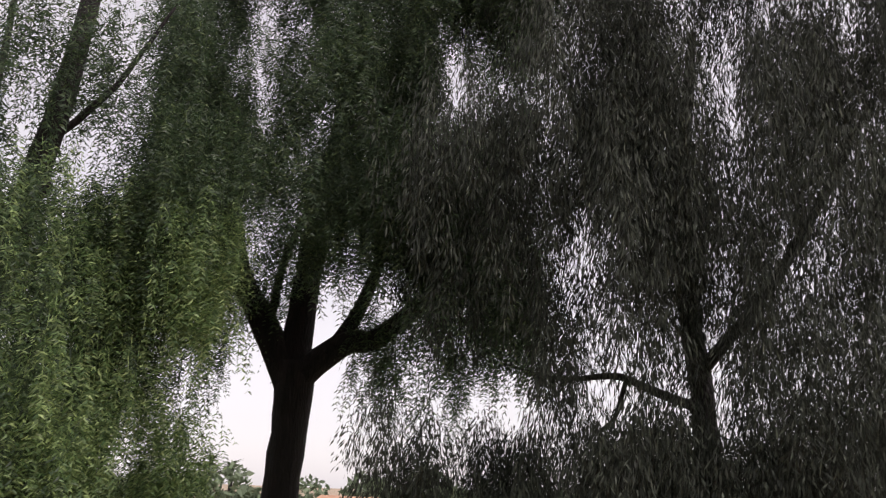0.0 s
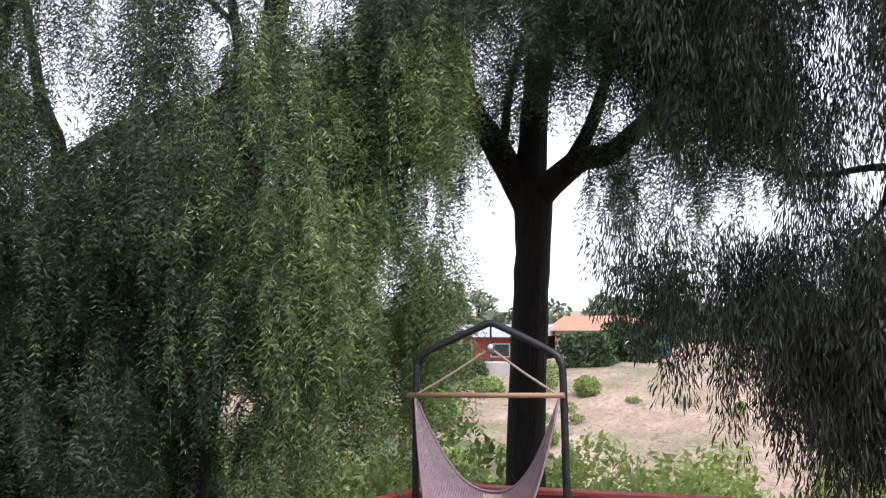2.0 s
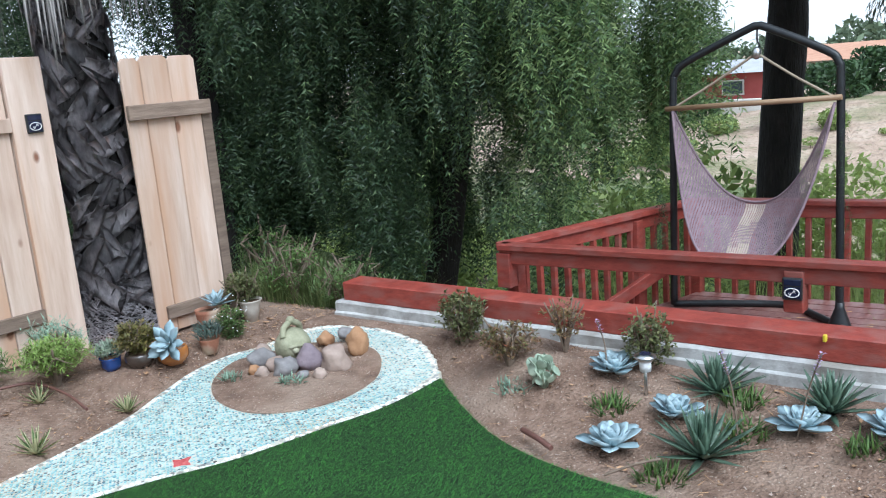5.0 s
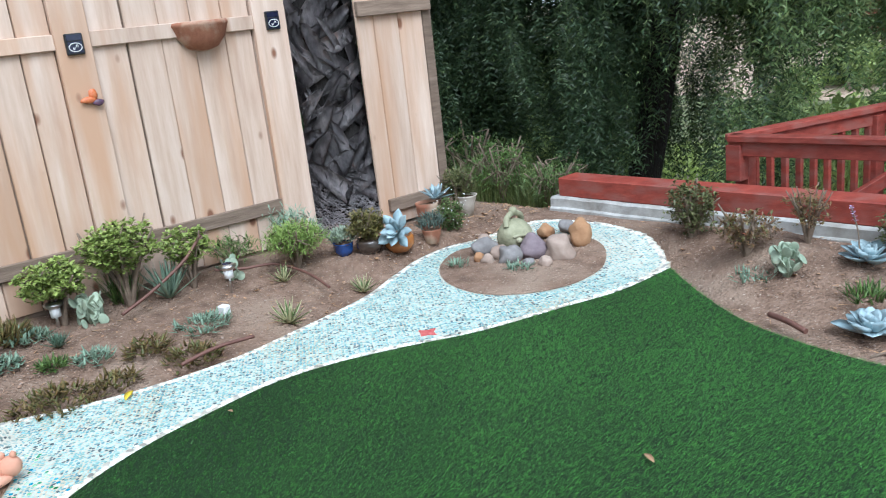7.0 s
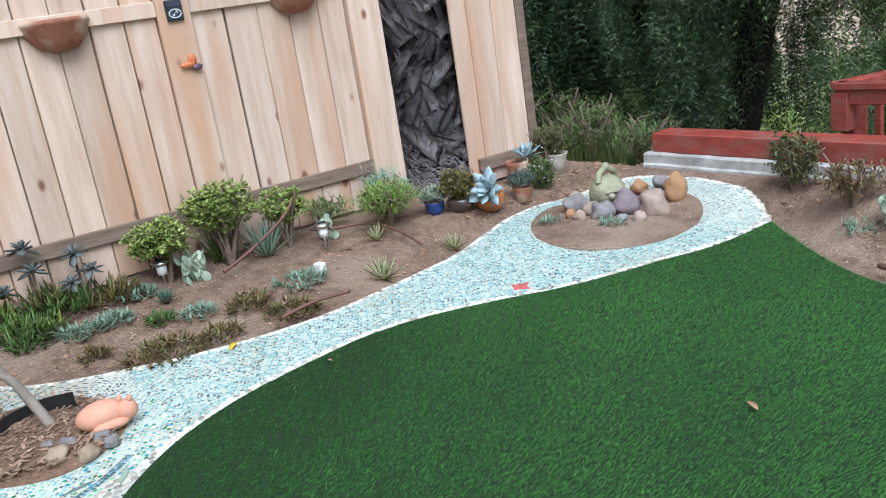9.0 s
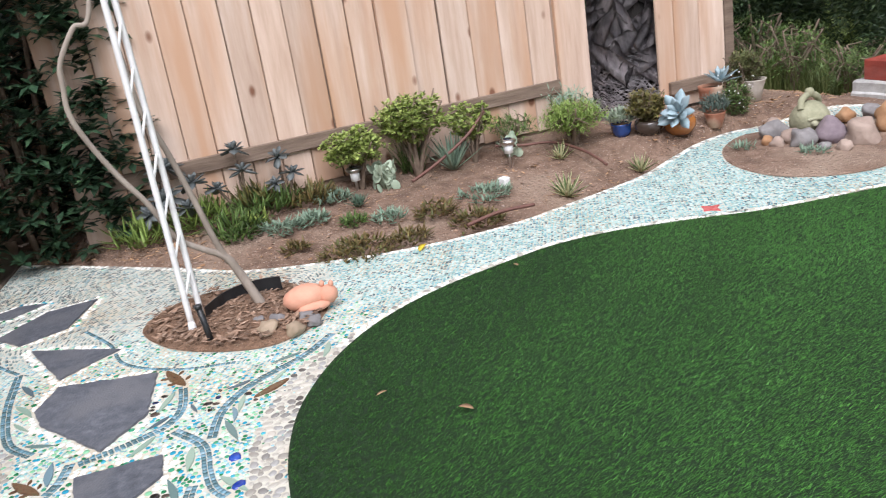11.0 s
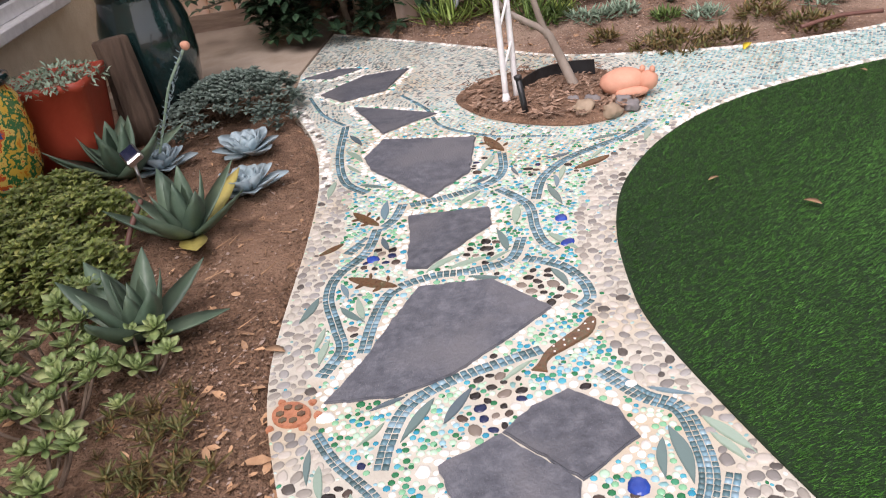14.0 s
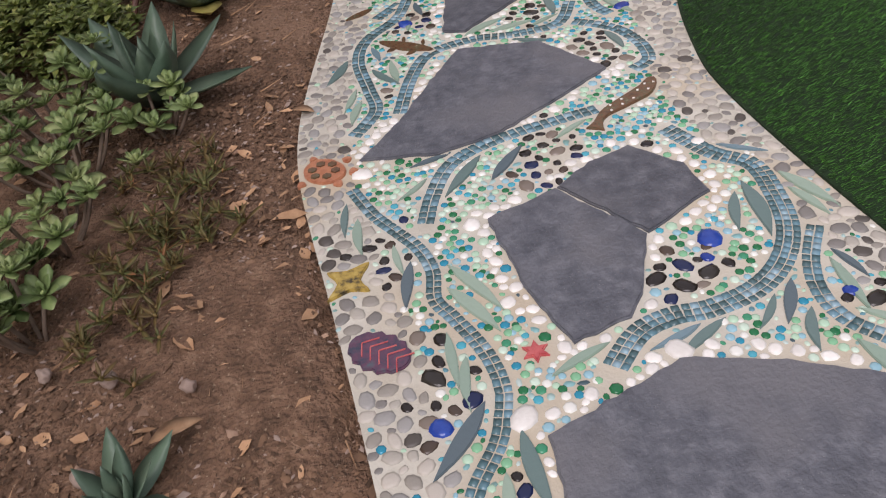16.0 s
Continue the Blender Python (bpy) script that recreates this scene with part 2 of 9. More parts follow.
M_greywood = mat("weathered_wood", [(0.3, (0.13, 0.09, 0.065)), (0.6, (0.24, 0.175, 0.13)), (0.8, (0.33, 0.26, 0.21))], 3, (4, 1, 9), rough=0.85, bump=0.4, bump_scale=14, spread=0.15, source="object")
M_red = mat("red_stain", [(0.3, (0.155, 0.024, 0.016)), (0.55, (0.24, 0.042, 0.028)), (0.8, (0.33, 0.075, 0.05))], 5, (2, 2, 5), rough=0.62, bump=0.35, bump_scale=25, depth=0.005, spread=0.18, source="object", stain=(0.22, 0.07, 0.055), stain_scale=3)
M_floor = mat("worn_red_boards", [(0.3, (0.15, 0.05, 0.042)), (0.55, (0.24, 0.1, 0.085)), (0.8, (0.36, 0.2, 0.17))], 6, (5, 1.5, 5), rough=0.45, bump=0.35, bump_scale=25, depth=0.004, spread=0.15, source="object", stain=(0.3, 0.17, 0.145), stain_scale=2.5)
M_kerb = mat("pale_concrete", [(0.3, (0.27, 0.26, 0.245)), (0.5, (0.42, 0.415, 0.4)), (0.75, (0.58, 0.58, 0.56))], 9, rough=0.9, bump=0.4, bump_scale=50, stain=(0.26, 0.24, 0.21), stain_scale=3)
M_patio = mat("patio_concrete", [(0.3, (0.3, 0.24, 0.18)), (0.7, (0.43, 0.36, 0.29))], 4, rough=0.9, bump=0.3, bump_scale=70, stain=(0.22, 0.17, 0.13), stain_scale=2)
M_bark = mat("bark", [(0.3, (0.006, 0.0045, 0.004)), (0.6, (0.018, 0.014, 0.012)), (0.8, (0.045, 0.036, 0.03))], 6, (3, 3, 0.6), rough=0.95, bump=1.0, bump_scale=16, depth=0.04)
M_pepper = mat("pepper_leaf", [(0.3, (0.022, 0.045, 0.022)), (0.5, (0.047, 0.082, 0.036)), (0.66, (0.14, 0.19, 0.075))], 0.8, rough=0.5, bump=0, spread=0.5, source="island", leaf=0.38)
# Brighter copy of the pepper leaf with sky light put into its colour.
M_pepper_lit = mat("lit_pepper_leaf", [(0.32, (0.06, 0.115, 0.048)), (0.48, (0.15, 0.235, 0.09)), (0.62, (0.34, 0.43, 0.17))], 0.6, rough=0.5, bump=0, spread=0.5, source="island", leaf=0.5)
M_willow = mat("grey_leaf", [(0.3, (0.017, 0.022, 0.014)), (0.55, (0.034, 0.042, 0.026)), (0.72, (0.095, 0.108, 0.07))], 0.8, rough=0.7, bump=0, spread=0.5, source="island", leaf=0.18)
M_black = mat("black_steel", [(0.3, (0.008, 0.009, 0.01)), (0.7, (0.02, 0.022, 0.024))], 20, rough=0.42, bump=0.1, bump_scale=90)
M_house = mat("cream_stucco", [(0.3, (0.68, 0.57, 0.4)), (0.7, (0.78, 0.68, 0.51))], 9, rough=0.92, bump=0.6, bump_scale=70)
M_hill = mat("dry_ground", [(0.3, (0.28, 0.2, 0.14)), (0.5, (0.42, 0.31, 0.23)), (0.75, (0.53, 0.42, 0.33))], 0.8, rough=0.95, bump=1.0, bump_scale=4, depth=0.25, stain=(0.24, 0.22, 0.12), stain_scale=0.3, speck=((0.2, 0.19, 0.1), 3.5, 0.62))

M_bank = mat("overgrown_bank", [(0.3, (0.05, 0.07, 0.025)), (0.5, (0.11, 0.14, 0.05)), (0.72, (0.22, 0.22, 0.1))], 3.0, rough=0.95, bump=1.0, bump_scale=14, depth=0.1, stain=(0.16, 0.13, 0.08), stain_scale=0.8)

# ---- ground ----
LEFT_EDGE = [(0.4, -0.98), (-0.5, -1.06), (-1.0, -1.13), (-1.33, -1.19), (-1.68, -1.26), (-2.06, -1.34), (-2.3, -1.365), (-2.56, -1.355), (-3.03, -1.315), (-3.5, -1.3), (-3.97, -1.35), (-4.48, -1.49)]
FAR_EDGE = [(-5.89, -1.33), (-5.52, -0.96), (-5.04, -0.5), (-4.67, -0.15), (-4.45, 0.3), (-4.33, 0.71), (-4.3, 1.14), (-4.36, 1.5), (-4.5, 2.08), (-4.68, 2.43), (-4.86, 2.82), (-4.87, 3.19), (-4.56, 3.57), (-4.13, 3.71), (-3.76, 3.66), (-3.5, 3.56), (-3.34, 3.42)]
LAWN_EDGE = [(-3.34, 3.42), (-3.33, 2.98), (-3.41, 2.62), (-3.52, 2.15), (-3.68, 1.78), (-3.8, 1.45), (-3.84, 1.15), (-3.8, 0.85), (-3.72, 0.5), (-3.58, 0.2), (-3.4, -0.02), (-3.2, -0.18), (-3.0, -0.29), (-2.74, -0.37), (-2.45, -0.41), (-2.25, -0.41), (-1.9, -0.35), (-1.52, -0.26), (-1.0, -0.1), (-0.4, 0.05), (0.4, 0.2)]
BED_EDGE = [(2.8, 0.6), (3.2, 1.8), (2.6, 3.0), (0.5, 2.95), (-1.0, 2.85), (-1.89, 2.82), (-2.46, 2.9), (-2.89, 3.11), (-3.34, 3.42)]


def flat(points, steps=6, closed=False):
    return [(p.x, p.y) for p in smooth_line([(x, y, 0) for x, y in points], steps, closed)]


path_outline = flat(LEFT_EDGE) + [(-5.05, -1.48)] + flat(FAR_EDGE)[:-1] + flat(LAWN_EDGE)
lawn_outline = flat(LAWN_EDGE) + flat(BED_EDGE)[:-1]
CIRCLE_BED = flat([(-4.24, -0.71), (-3.98, -0.65), (-3.79, -0.5), (-3.66, -0.29), (-3.68, -0.12), (-3.8, 0.01), (-4.0, 0.07), (-4.34, -0.04), (-4.46, -0.27), (-4.46, -0.53)], 5, True)
LOOP_BED = flat([(-4.59, 2.75), (-4.29, 2.55), (-3.96, 2.52), (-3.74, 2.66), (-3.63, 2.9), (-3.66, 3.18), (-3.77, 3.385), (-3.95, 3.48), (-4.22, 3.475), (-4.57, 3.35), (-4.75, 3.06)], 5, True)


def rise(x, y):
    """The far bend of the path climbs a little towards the kerb."""
    u = np.clip((y - 3.2) / 0.45, 0, 1)
    return 0.11 * u * u * (3 - 2 * u) * np.clip((-3.3 - x) / 0.35, 0, 1)


def ground_height(x, y):
    """The yard is level; behind the deck the land drops into a gully and climbs to the far side."""
    drop = np.clip((y - 4.25) / 9.0, 0, 1)
    z = -0.06 - 4.6 * drop ** 1.15
    climb = np.clip((y - 20.0) / 19.0, 0, 1)
    z = z + (3.9 + 0.35 * np.clip((x + 12) / 4, -2.5, 1)) * climb ** 0.85
    bed = np.clip((np.interp(y, [1.8, 2.35], [-4.4, -4.76]) - x) / np.interp(y, [1.8, 2.35], [1.3, 0.22]), 0, 1) * np.clip((4.4 - y) / 0.6, 0, 1) * np.clip((y + 1.6) / 1.0, 0, 1)
    start = np.interp(x, [-5.0, -4.5, -4.1, -3.5, -3.3, -2.9], [3.35, 3.4, 3.5, 3.5, 3.47, 3.2])
    front = np.clip((y - start) / np.interp(x, [-3.6, -3.0], [0.22, 0.5]), 0, 1) * (y < 4.3) * np.clip((x + 5.2) / 0.5, 0, 1)
    z = z + np.maximum(np.interp(y, [1.8, 2.35], [0.13, 0.145]) * bed, np.interp(x, [-3.6, -3.0, -1.8], [0.17, 0.21, 0.12]) * front)
    z = z + 0.042 * np.clip((-y - 0.9) / 0.2, 0, 1) * np.clip((x + 5.0) / 0.3, 0, 1)
    side = np.clip((-5.9 - x) / 6, 0, 1) * np.clip((y - 4.0) / 6, 0, 1)
    z = z + 1.6 * side * (1 - climb)
    return z


def graded(lo, hi, fine_lo, fine_hi, step, grow=1.22):
    out, s = list(np.arange(fine_lo, fine_hi, step)), step
    a = fine_hi
    while a < hi:
        out.append(a)
        s *= grow
        a += s
    out.append(hi)
    s, a = step, fine_lo
    while a > lo:
        s *= grow
        a -= s
        out.insert(0, max(a, lo))
    return np.array(sorted(set(out)))


gx, gy = graded(-900, 900, -7.5, 3.0, 0.06), graded(-900, 1800, -4.5, 4.6, 0.06)
X, Y = np.meshgrid(gx, gy, indexing="ij")
Z = ground_height(X, Y)
wob = np.array([[noise.noise((x * 2.2, y * 2.2, 0.3)) * 0.016 + noise.noise((x * 9.0, y * 9.0, 4.0)) * 0.008 for y in gy] for x in gx])
on_path = inside(path_outline, X, Y) | inside(lawn_outline, X, Y)
Z = Z + wob * np.where((np.abs(X) < 8) & (np.abs(Y) < 6), 1.0, 3.0) 
Z = np.where(on_path, np.minimum(Z, -0.03) - 0.04, Z)
far_wob = np.clip((Y - 12) / 10, 0, 1)
Z = Z + far_wob * np.array([[noise.noise((x * 0.12, y * 0.12, 7.0)) * 0.7 for y in gy] for x in gx]) * (Y < 60)
nx, ny = len(gx), len(gy)
ids = np.arange(nx * ny).reshape(nx, ny)
quads = np.stack([ids[:-1, :-1], ids[1:, :-1], ids[1:, 1:], ids[:-1, 1:]], -1).reshape(-1, 4)
verts = np.stack([X, Y, Z], -1).reshape(-1, 3)
ground_mesh = raw_mesh("ground", verts, None, quads, M_soil)
ground_mesh.materials.append(M_hill)
ground_mesh.materials.append(M_mulch)
ground_mesh.materials.append(M_bank)
mid_y = (verts[quads, 1]).mean(1)
mid_x = (verts[quads, 0]).mean(1)
ground_mesh.polygons.foreach_set("material_index", np.where((mid_y > 4.6) & (mid_y < 26) & (mid_x < -5.0 - 0.12 * (mid_y - 4.6)), 3, np.where(mid_y > 4.6, 1, np.where((mid_y < -1.1) & (mid_x > -5.2), 2, 0))).astype(np.int32))
ground_mesh.polygons.foreach_set("use_smooth", np.ones(len(quads), bool))
ground = part("ground", ground_mesh, None)
tagged(ground, "brown bare garden soil falling away to a dry gully", "ground", kind="structure")

# mosaic path bed, lawn, slate slabs
path = part("garden_path", slab(bmesh.new(), path_outline, -0.06, 0.0), M_grout)
tagged(path, "winding mosaic path of glass, pebbles and tile in pale grout", "path", kind="structure")
bm = bmesh.new()
corner_at = {}


def rise_corner(i, j):
    if (i, j) not in corner_at:
        x, y = -5.0 + 0.02 * i, 3.18 + 0.02 * j
        corner_at[i, j] = bm.verts.new((x, y, float(rise(x, y)) + 0.0006))
    return corner_at[i, j]


ri, rj = np.meshgrid(np.arange(85), np.arange(28), indexing="ij")
filled = inside(path_outline, -4.99 + 0.02 * ri, 3.19 + 0.02 * rj)
for i, j in zip(*np.nonzero(filled)):
    bm.faces.new([rise_corner(i, j), rise_corner(i + 1, j), rise_corner(i + 1, j + 1), rise_corner(i, j + 1)])
rim = [e for e in bm.edges if e.is_boundary]
skirt = bmesh.ops.extrude_edge_only(bm, edges=rim)["geom"]
for v in skirt:
    if isinstance(v, bmesh.types.BMVert):
        v.co.z = -0.08
part("path_rise", bm, M_grout, path)
for name, outline in (("tree_ring_soil", CIRCLE_BED), ("rock_ring_soil", LOOP_BED)):
    bm = bmesh.new()
    rings = []
    cx, cy = sum(p[0] for p in outline) / len(outline), sum(p[1] for p in outline) / len(outline)
    for k, (s, z) in enumerate(((1.0, 0.003), (0.93, 0.012), (0.7, 0.022), (0.4, 0.03), (0.12, 0.03))):
        rings.append([bm.verts.new((cx + (x - cx) * s, cy + (y - cy) * s, z + float(rise(cx + (x - cx) * s, cy + (y - cy) * s)) + (0.014 * noise.noise((x * 7, y * 7, s * 5)) if k else 0))) for x, y in outline])
    for a, b in zip(rings, rings[1:]):
        for k in range(len(a)):
            bm.faces.new([a[k], a[(k + 1) % len(a)], b[(k + 1) % len(a)], b[k]])
    bm.faces.new(rings[-1])
    bmesh.ops.recalc_face_normals(bm, faces=list(bm.faces))
    ob = part(name, bm, M_mulch if name[0] == "t" else M_soil, smooth=True)
    tagged(ob, "dark leaf-littered soil in a round bed" if name[0] == "t" else "brown soil in an oval bed ringed by mosaic", "soil", kind="structure")

lawn = part("lawn", slab(bmesh.new(), lawn_outline, -0.05, 0.006), M_turf)
tagged(lawn, "short dense green artificial turf lawn", "lawn", kind="structure")

slab_outlines = []
slab_rng = random.Random(5)


def slate_slab(outline):
    worn, n = [], len(outline)
    for i in range(n):
        a, b = outline[i], outline[(i + 1) % n]
        k = max(2, int(math.hypot(b[0] - a[0], b[1] - a[1]) / 0.02))
        for s in range(k):
            t, j = s / k, 0.0035 if s else 0.0
            worn.append((a[0] + (b[0] - a[0]) * t + slab_rng.uniform(-j, j), a[1] + (b[1] - a[1]) * t + slab_rng.uniform(-j, j)))
    slab_outlines.append(outline)
    part("slate_slab", slab(bmesh.new(), worn, -0.03, 0.007, 0.003), M_slate, path, "flat grey slate stepping stone")


slate_slab([(-3.85, -1.05), (-3.71, -0.68), (-3.38, -0.74), (-3.21, -0.9), (-3.54, -1.1), (-3.68, -1.13)])
slate_slab([(-3.09, -0.98), (-3.06, -0.71), (-2.93, -0.72), (-2.81, -0.85), (-2.72, -0.94), (-2.74, -1.0), (-2.94, -0.98)])
slate_slab([(-2.62, -0.97), (-2.6, -0.76), (-2.41, -0.63), (-2.31, -0.75), (-2.19, -0.91), (-2.14, -1.05), (-2.16, -1.22), (-2.3, -1.13), (-2.51, -1.03)])
slate_slab([(-2.03, -0.75), (-2.07, -0.66), (-1.98, -0.57), (-1.88, -0.55), (-1.785, -0.69), (-1.96, -0.825)])
slate_slab([(-1.957, -0.828), (-1.782, -0.694), (-1.63, -0.74), (-1.58, -0.77), (-1.54, -0.87), (-1.69, -0.93), (-1.89, -0.97), (-1.92, -0.9)])
slate_slab([(-1.37, -0.94), (-1.48, -0.72), (-1.45, -0.57), (-1.4, -0.45), (-1.2, -0.42), (-1.0, -0.55), (-0.98, -0.75), (-1.1, -0.92)])
slate_slab([(-4.62, -1.35), (-4.83, -1.14), (-4.84, -0.9), (-4.52, -1.03), (-4.45, -1.24)])
slate_slab([(-4.34, -1.18), (-4.2, -0.98), (-4.07, -0.81), (-3.97, -0.98), (-3.92, -1.05)])
slate_slab([(-4.96, -1.46), (-5.04, -1.27), (-4.98, -1.15), (-4.88, -1.31)])

patio = part("patio", slab(bmesh.new(), [(-5.05, -1.49), (-5.91, -1.335), (-6.9, -1.45), (-7.1, -2.6), (-5.2, -2.6), (-5.0, -1.9)], -0.06, 0.004, 0.004), M_patio)
tagged(patio, "stained tan concrete patio slab beside the mosaic", "patio", kind="structure")

# ---- cedar fence along the bed ----
FX = -5.76
fence = thing("fence", (FX, 0, 0), "tall new cedar board fence with dog-eared tops", "fence", kind="structure")
rng = random.Random(11)


def fence_board(width, low, high, thick=0.018):
    """A dog-eared board with eased front edges."""
    bm = bmesh.new()
    w, c, e = width / 2, 0.025, 0.004
    face = [(-w, low), (w, low), (w, high - c), (w - c, high), (-w + c, high), (-w, high - c)]
    front = [bm.verts.new((thick / 2, y * (w - e) / w, z - (e if k > 1 else 0))) for k, (y, z) in enumerate(face)]
    rim = [bm.verts.new((thick / 2 - 0.007, y, z)) for y, z in face]
    back = [bm.verts.new((-thick / 2, y, z)) for y, z in face]
    bm.faces.new(front)
    bm.faces.new(back[::-1])
    for a, b in ((front, rim), (rim, back)):
        for i in range(6):
            bm.faces.new([a[i], b[i], b[(i + 1) % 6], a[(i + 1) % 6]])
    bmesh.ops.recalc_face_normals(bm, faces=list(bm.faces))
    return mesh_of("board", bm)


BOARD = 0.183
board_mesh = fence_board(BOARD - 0.0015, 0.10, 1.98)


def hang_board(lo, hi, x=0.0):
    ob = part("board", fence_board(hi - lo - 0.004, 0.10, 1.98), M_fence, fence)
    ob.matrix_basis = pose(x + rng.uniform(-0.002, 0.002), (lo + hi) / 2, rng.uniform(-0.012, 0.012), rng.uniform(-0.05, 0.05), 0, rng.uniform(-1.2, 1.2))


SEAMS = [-0.83, -0.64, -0.452, -0.253, -0.076, 0.119, 0.302, 0.49, 0.678, 0.873, 1.06, 1.265, 1.477, 1.69, 1.9, 2.112, 2.306, 2.47]
OPEN_SEAMS = {0.678: 0.006, 1.477: 0.008, 0.873: 0.003, 0.119: 0.003}
for lo, hi in zip(SEAMS, SEAMS[1:]):
    hang_board(lo + OPEN_SEAMS.get(lo, 0.0) / 2, hi - OPEN_SEAMS.get(hi, 0.0) / 2)
# Added unseen strips behind the seams keep sky light out of the gaps.
for y in SEAMS[1:-1]:
    part("batten", box(bmesh.new(), (-0.036, y - 0.035, 0.12), (-0.014, y + 0.035, 1.9), 0.002), M_greywood, fence)
# the short stretch beyond the palm stands a little forward
SX = 0.3
for lo, hi in ((2.93, 3.075), (3.075, 3.285), (3.285, 3.5)):
    hang_board(lo, hi, SX)
posts = [(-0.86, 0.13), (1.16, 0.2), (2.43, 0.24)]
for y, w in posts:
    part("post", box(bmesh.new(), (0.012, y - w / 2, 0.05), (0.05, y + w / 2, 2.02), 0.004), M_fence, fence, "cedar post cover")
spans = [(-0.79, 1.06), (1.26, 2.31)]
for lo, hi in spans:
    for z in (0.38, 1.61):
        part("rail", box(bmesh.new(), (0.012, lo, z - 0.045), (0.04, hi, z + 0.045), 0.004), M_greywood if z < 1 else M_fence, fence, "weathered grey rail" if z < 1 else "")
part("rail", box(bmesh.new(), (SX + 0.012, 2.93, 1.57), (SX + 0.05, 3.56, 1.67), 0.004), M_greywood, fence, "weathered grey rail")
part("rail", box(bmesh.new(), (SX + 0.012, 3.0, 0.2), (SX + 0.045, 3.5, 0.29), 0.004), M_greywood, fence, "weathered grey rail")
part("post", box(bmesh.new(), (SX - 0.07, 3.503, 0.0), (SX + 0.012, 3.58, 1.66), 0.004), M_greywood, fence)
part("kickboard", box(bmesh.new(), (-0.04, -0.8, -0.02), (-0.012, 2.42, 0.2), 0.003), M_greywood, fence, "grey board along the foot")
# the set-back stretch behind the bush, up to the house
for i in range(11):
    ob = part("board", board_mesh, M_fence, fence)
    ob.matrix_basis = pose(-0.84 + rng.uniform(-0.003, 0.003), -2.75 + (i + 0.5) * BOARD, -0.08 + rng.uniform(-0.012, 0.012), 0, 0, rng.uniform(-0.6, 0.6))
for i in range(5):
    ob = part("board", board_mesh, M_fence, fence)
    ob.matrix_basis = pose(-0.76 + i * BOARD, -0.8, 0, 0, 0, 90)
part("rail", box(bmesh.new(), (-0.83, -2.75, 0.27), (-0.79, -0.8, 0.36), 0.004), M_fence, fence)
part("kickboard", box(bmesh.new(), (-0.825, -2.75, -0.03), (-0.8, -0.8, 0.12), 0.003), M_greywood, fence, "grey board along the foot")

# ---- deck ----
def on(a, b, t, z=0.0):
    return Vector((a[0] + (b[0] - a[0]) * t, a[1] + (b[1] - a[1]) * t, z))


KA, KB = (-4.64, 3.83), (3.2, 4.38)
kerb_line = [on(KA, KB, t) for t in (0, 1)]
kdir = (kerb_line[1] - kerb_line[0]).normalized()
kout = Vector((-kdir.y, kdir.x, 0))
kerb = thing("retaining_kerb", (0, 0, 0), "low rough pale concrete kerb below the deck timber", "kerb", kind="structure")
bm = bmesh.new()
rng = random.Random(3)
stations = [i / 160 for i in range(161)]
prof = [(-0.014, -0.1), (-0.014, 0.126), (-0.006, 0.133), (0.002, 0.137), (0.003, 0.194), (0.02, 0.205), (0.3, 0.205), (0.3, -0.4)]
rings = []
for t in stations:
    base = on(KA, KB, t)
    rings.append([bm.verts.new(base + kout * (d + 0.014 * noise.noise((t * 40, z * 9, 1))) + Vector((0, 0, z + 0.009 * noise.noise((t * 30, d * 9, 5))))) for d, z in prof])
for a, b in zip(rings, rings[1:]):
    for k in range(len(prof) - 1):
        bm.faces.new([a[k], b[k], b[k + 1], a[k + 1]])
bm.faces.new(rings[0])
bm.faces.new(rings[-1][::-1])
bmesh.ops.recalc_face_normals(bm, faces=list(bm.faces))
part("kerb_body", bm, M_kerb, kerb)

deck = thing("deck", (0, 0, 0), "red-stained sunken wooden deck with a low rail", "deck", kind="structure")
TA, TB = Vector((-4.6, 3.88, 0)), Vector((3.2, 4.42, 0))
half = TA.lerp(TB, 0.47)
for a, b in ((TA, half), (half + kdir * 0.004, TB)):
    part("edge_timber", beam(bmesh.new(), a + kout * 0.1 + Vector((0, 0, 0.27)), b + kout * 0.1 + Vector((0, 0, 0.27)), 0.2, 0.13, 0.006), M_red, deck, "thick red edge timber")
R0, R1, R2 = Vector((-3.47, 4.25, 0.6)), Vector((-2.97, 6.12, 0.6)), Vector((3.4, 7.0, 0.6))
RF = Vector((3.2, 4.98, 0.6))
up = Vector((0, 0, 1))


def railing(a, b, width=0.1, height=0.09):
    part("top_rail", beam(bmesh.new(), a, b, width, 0.04, 0.005), M_red, deck)
    part("rail_board", beam(bmesh.new(), a - up * 0.065, b - up * 0.065, 0.045, height, 0.004), M_red, deck)


railing(R0, RF)
railing(R0, R1)
railing(R1, R2)
FLOOR = -0.12
side_dir, far_dir, front_dir = (R1 - R0).normalized(), (R2 - R1).normalized(), (RF - R0).normalized()
# low front posts on the timber
for d in (0.04, 1.79, 3.7, 5.6):
    p = R0 + front_dir * d
    part("rail_post", box(bmesh.new(), (p.x - 0.05, p.y - 0.045, 0.335), (p.x + 0.05, p.y + 0.045, 0.56), 0.004), M_red, deck)
for a, dirn, length, first, gap in ((R0, side_dir, (R1 - R0).length, 0.2, 0.125), (R1, far_dir, (R2 - R1).length, 0.16, 0.13)):
    d = first
    while d < length - 0.08:
        p = a + dirn * d
        part("baluster", box(bmesh.new(), (p.x - 0.019, p.y - 0.019, FLOOR - 0.1), (p.x + 0.019, p.y + 0.019, 0.56), 0.003), M_red, deck)
        d += gap
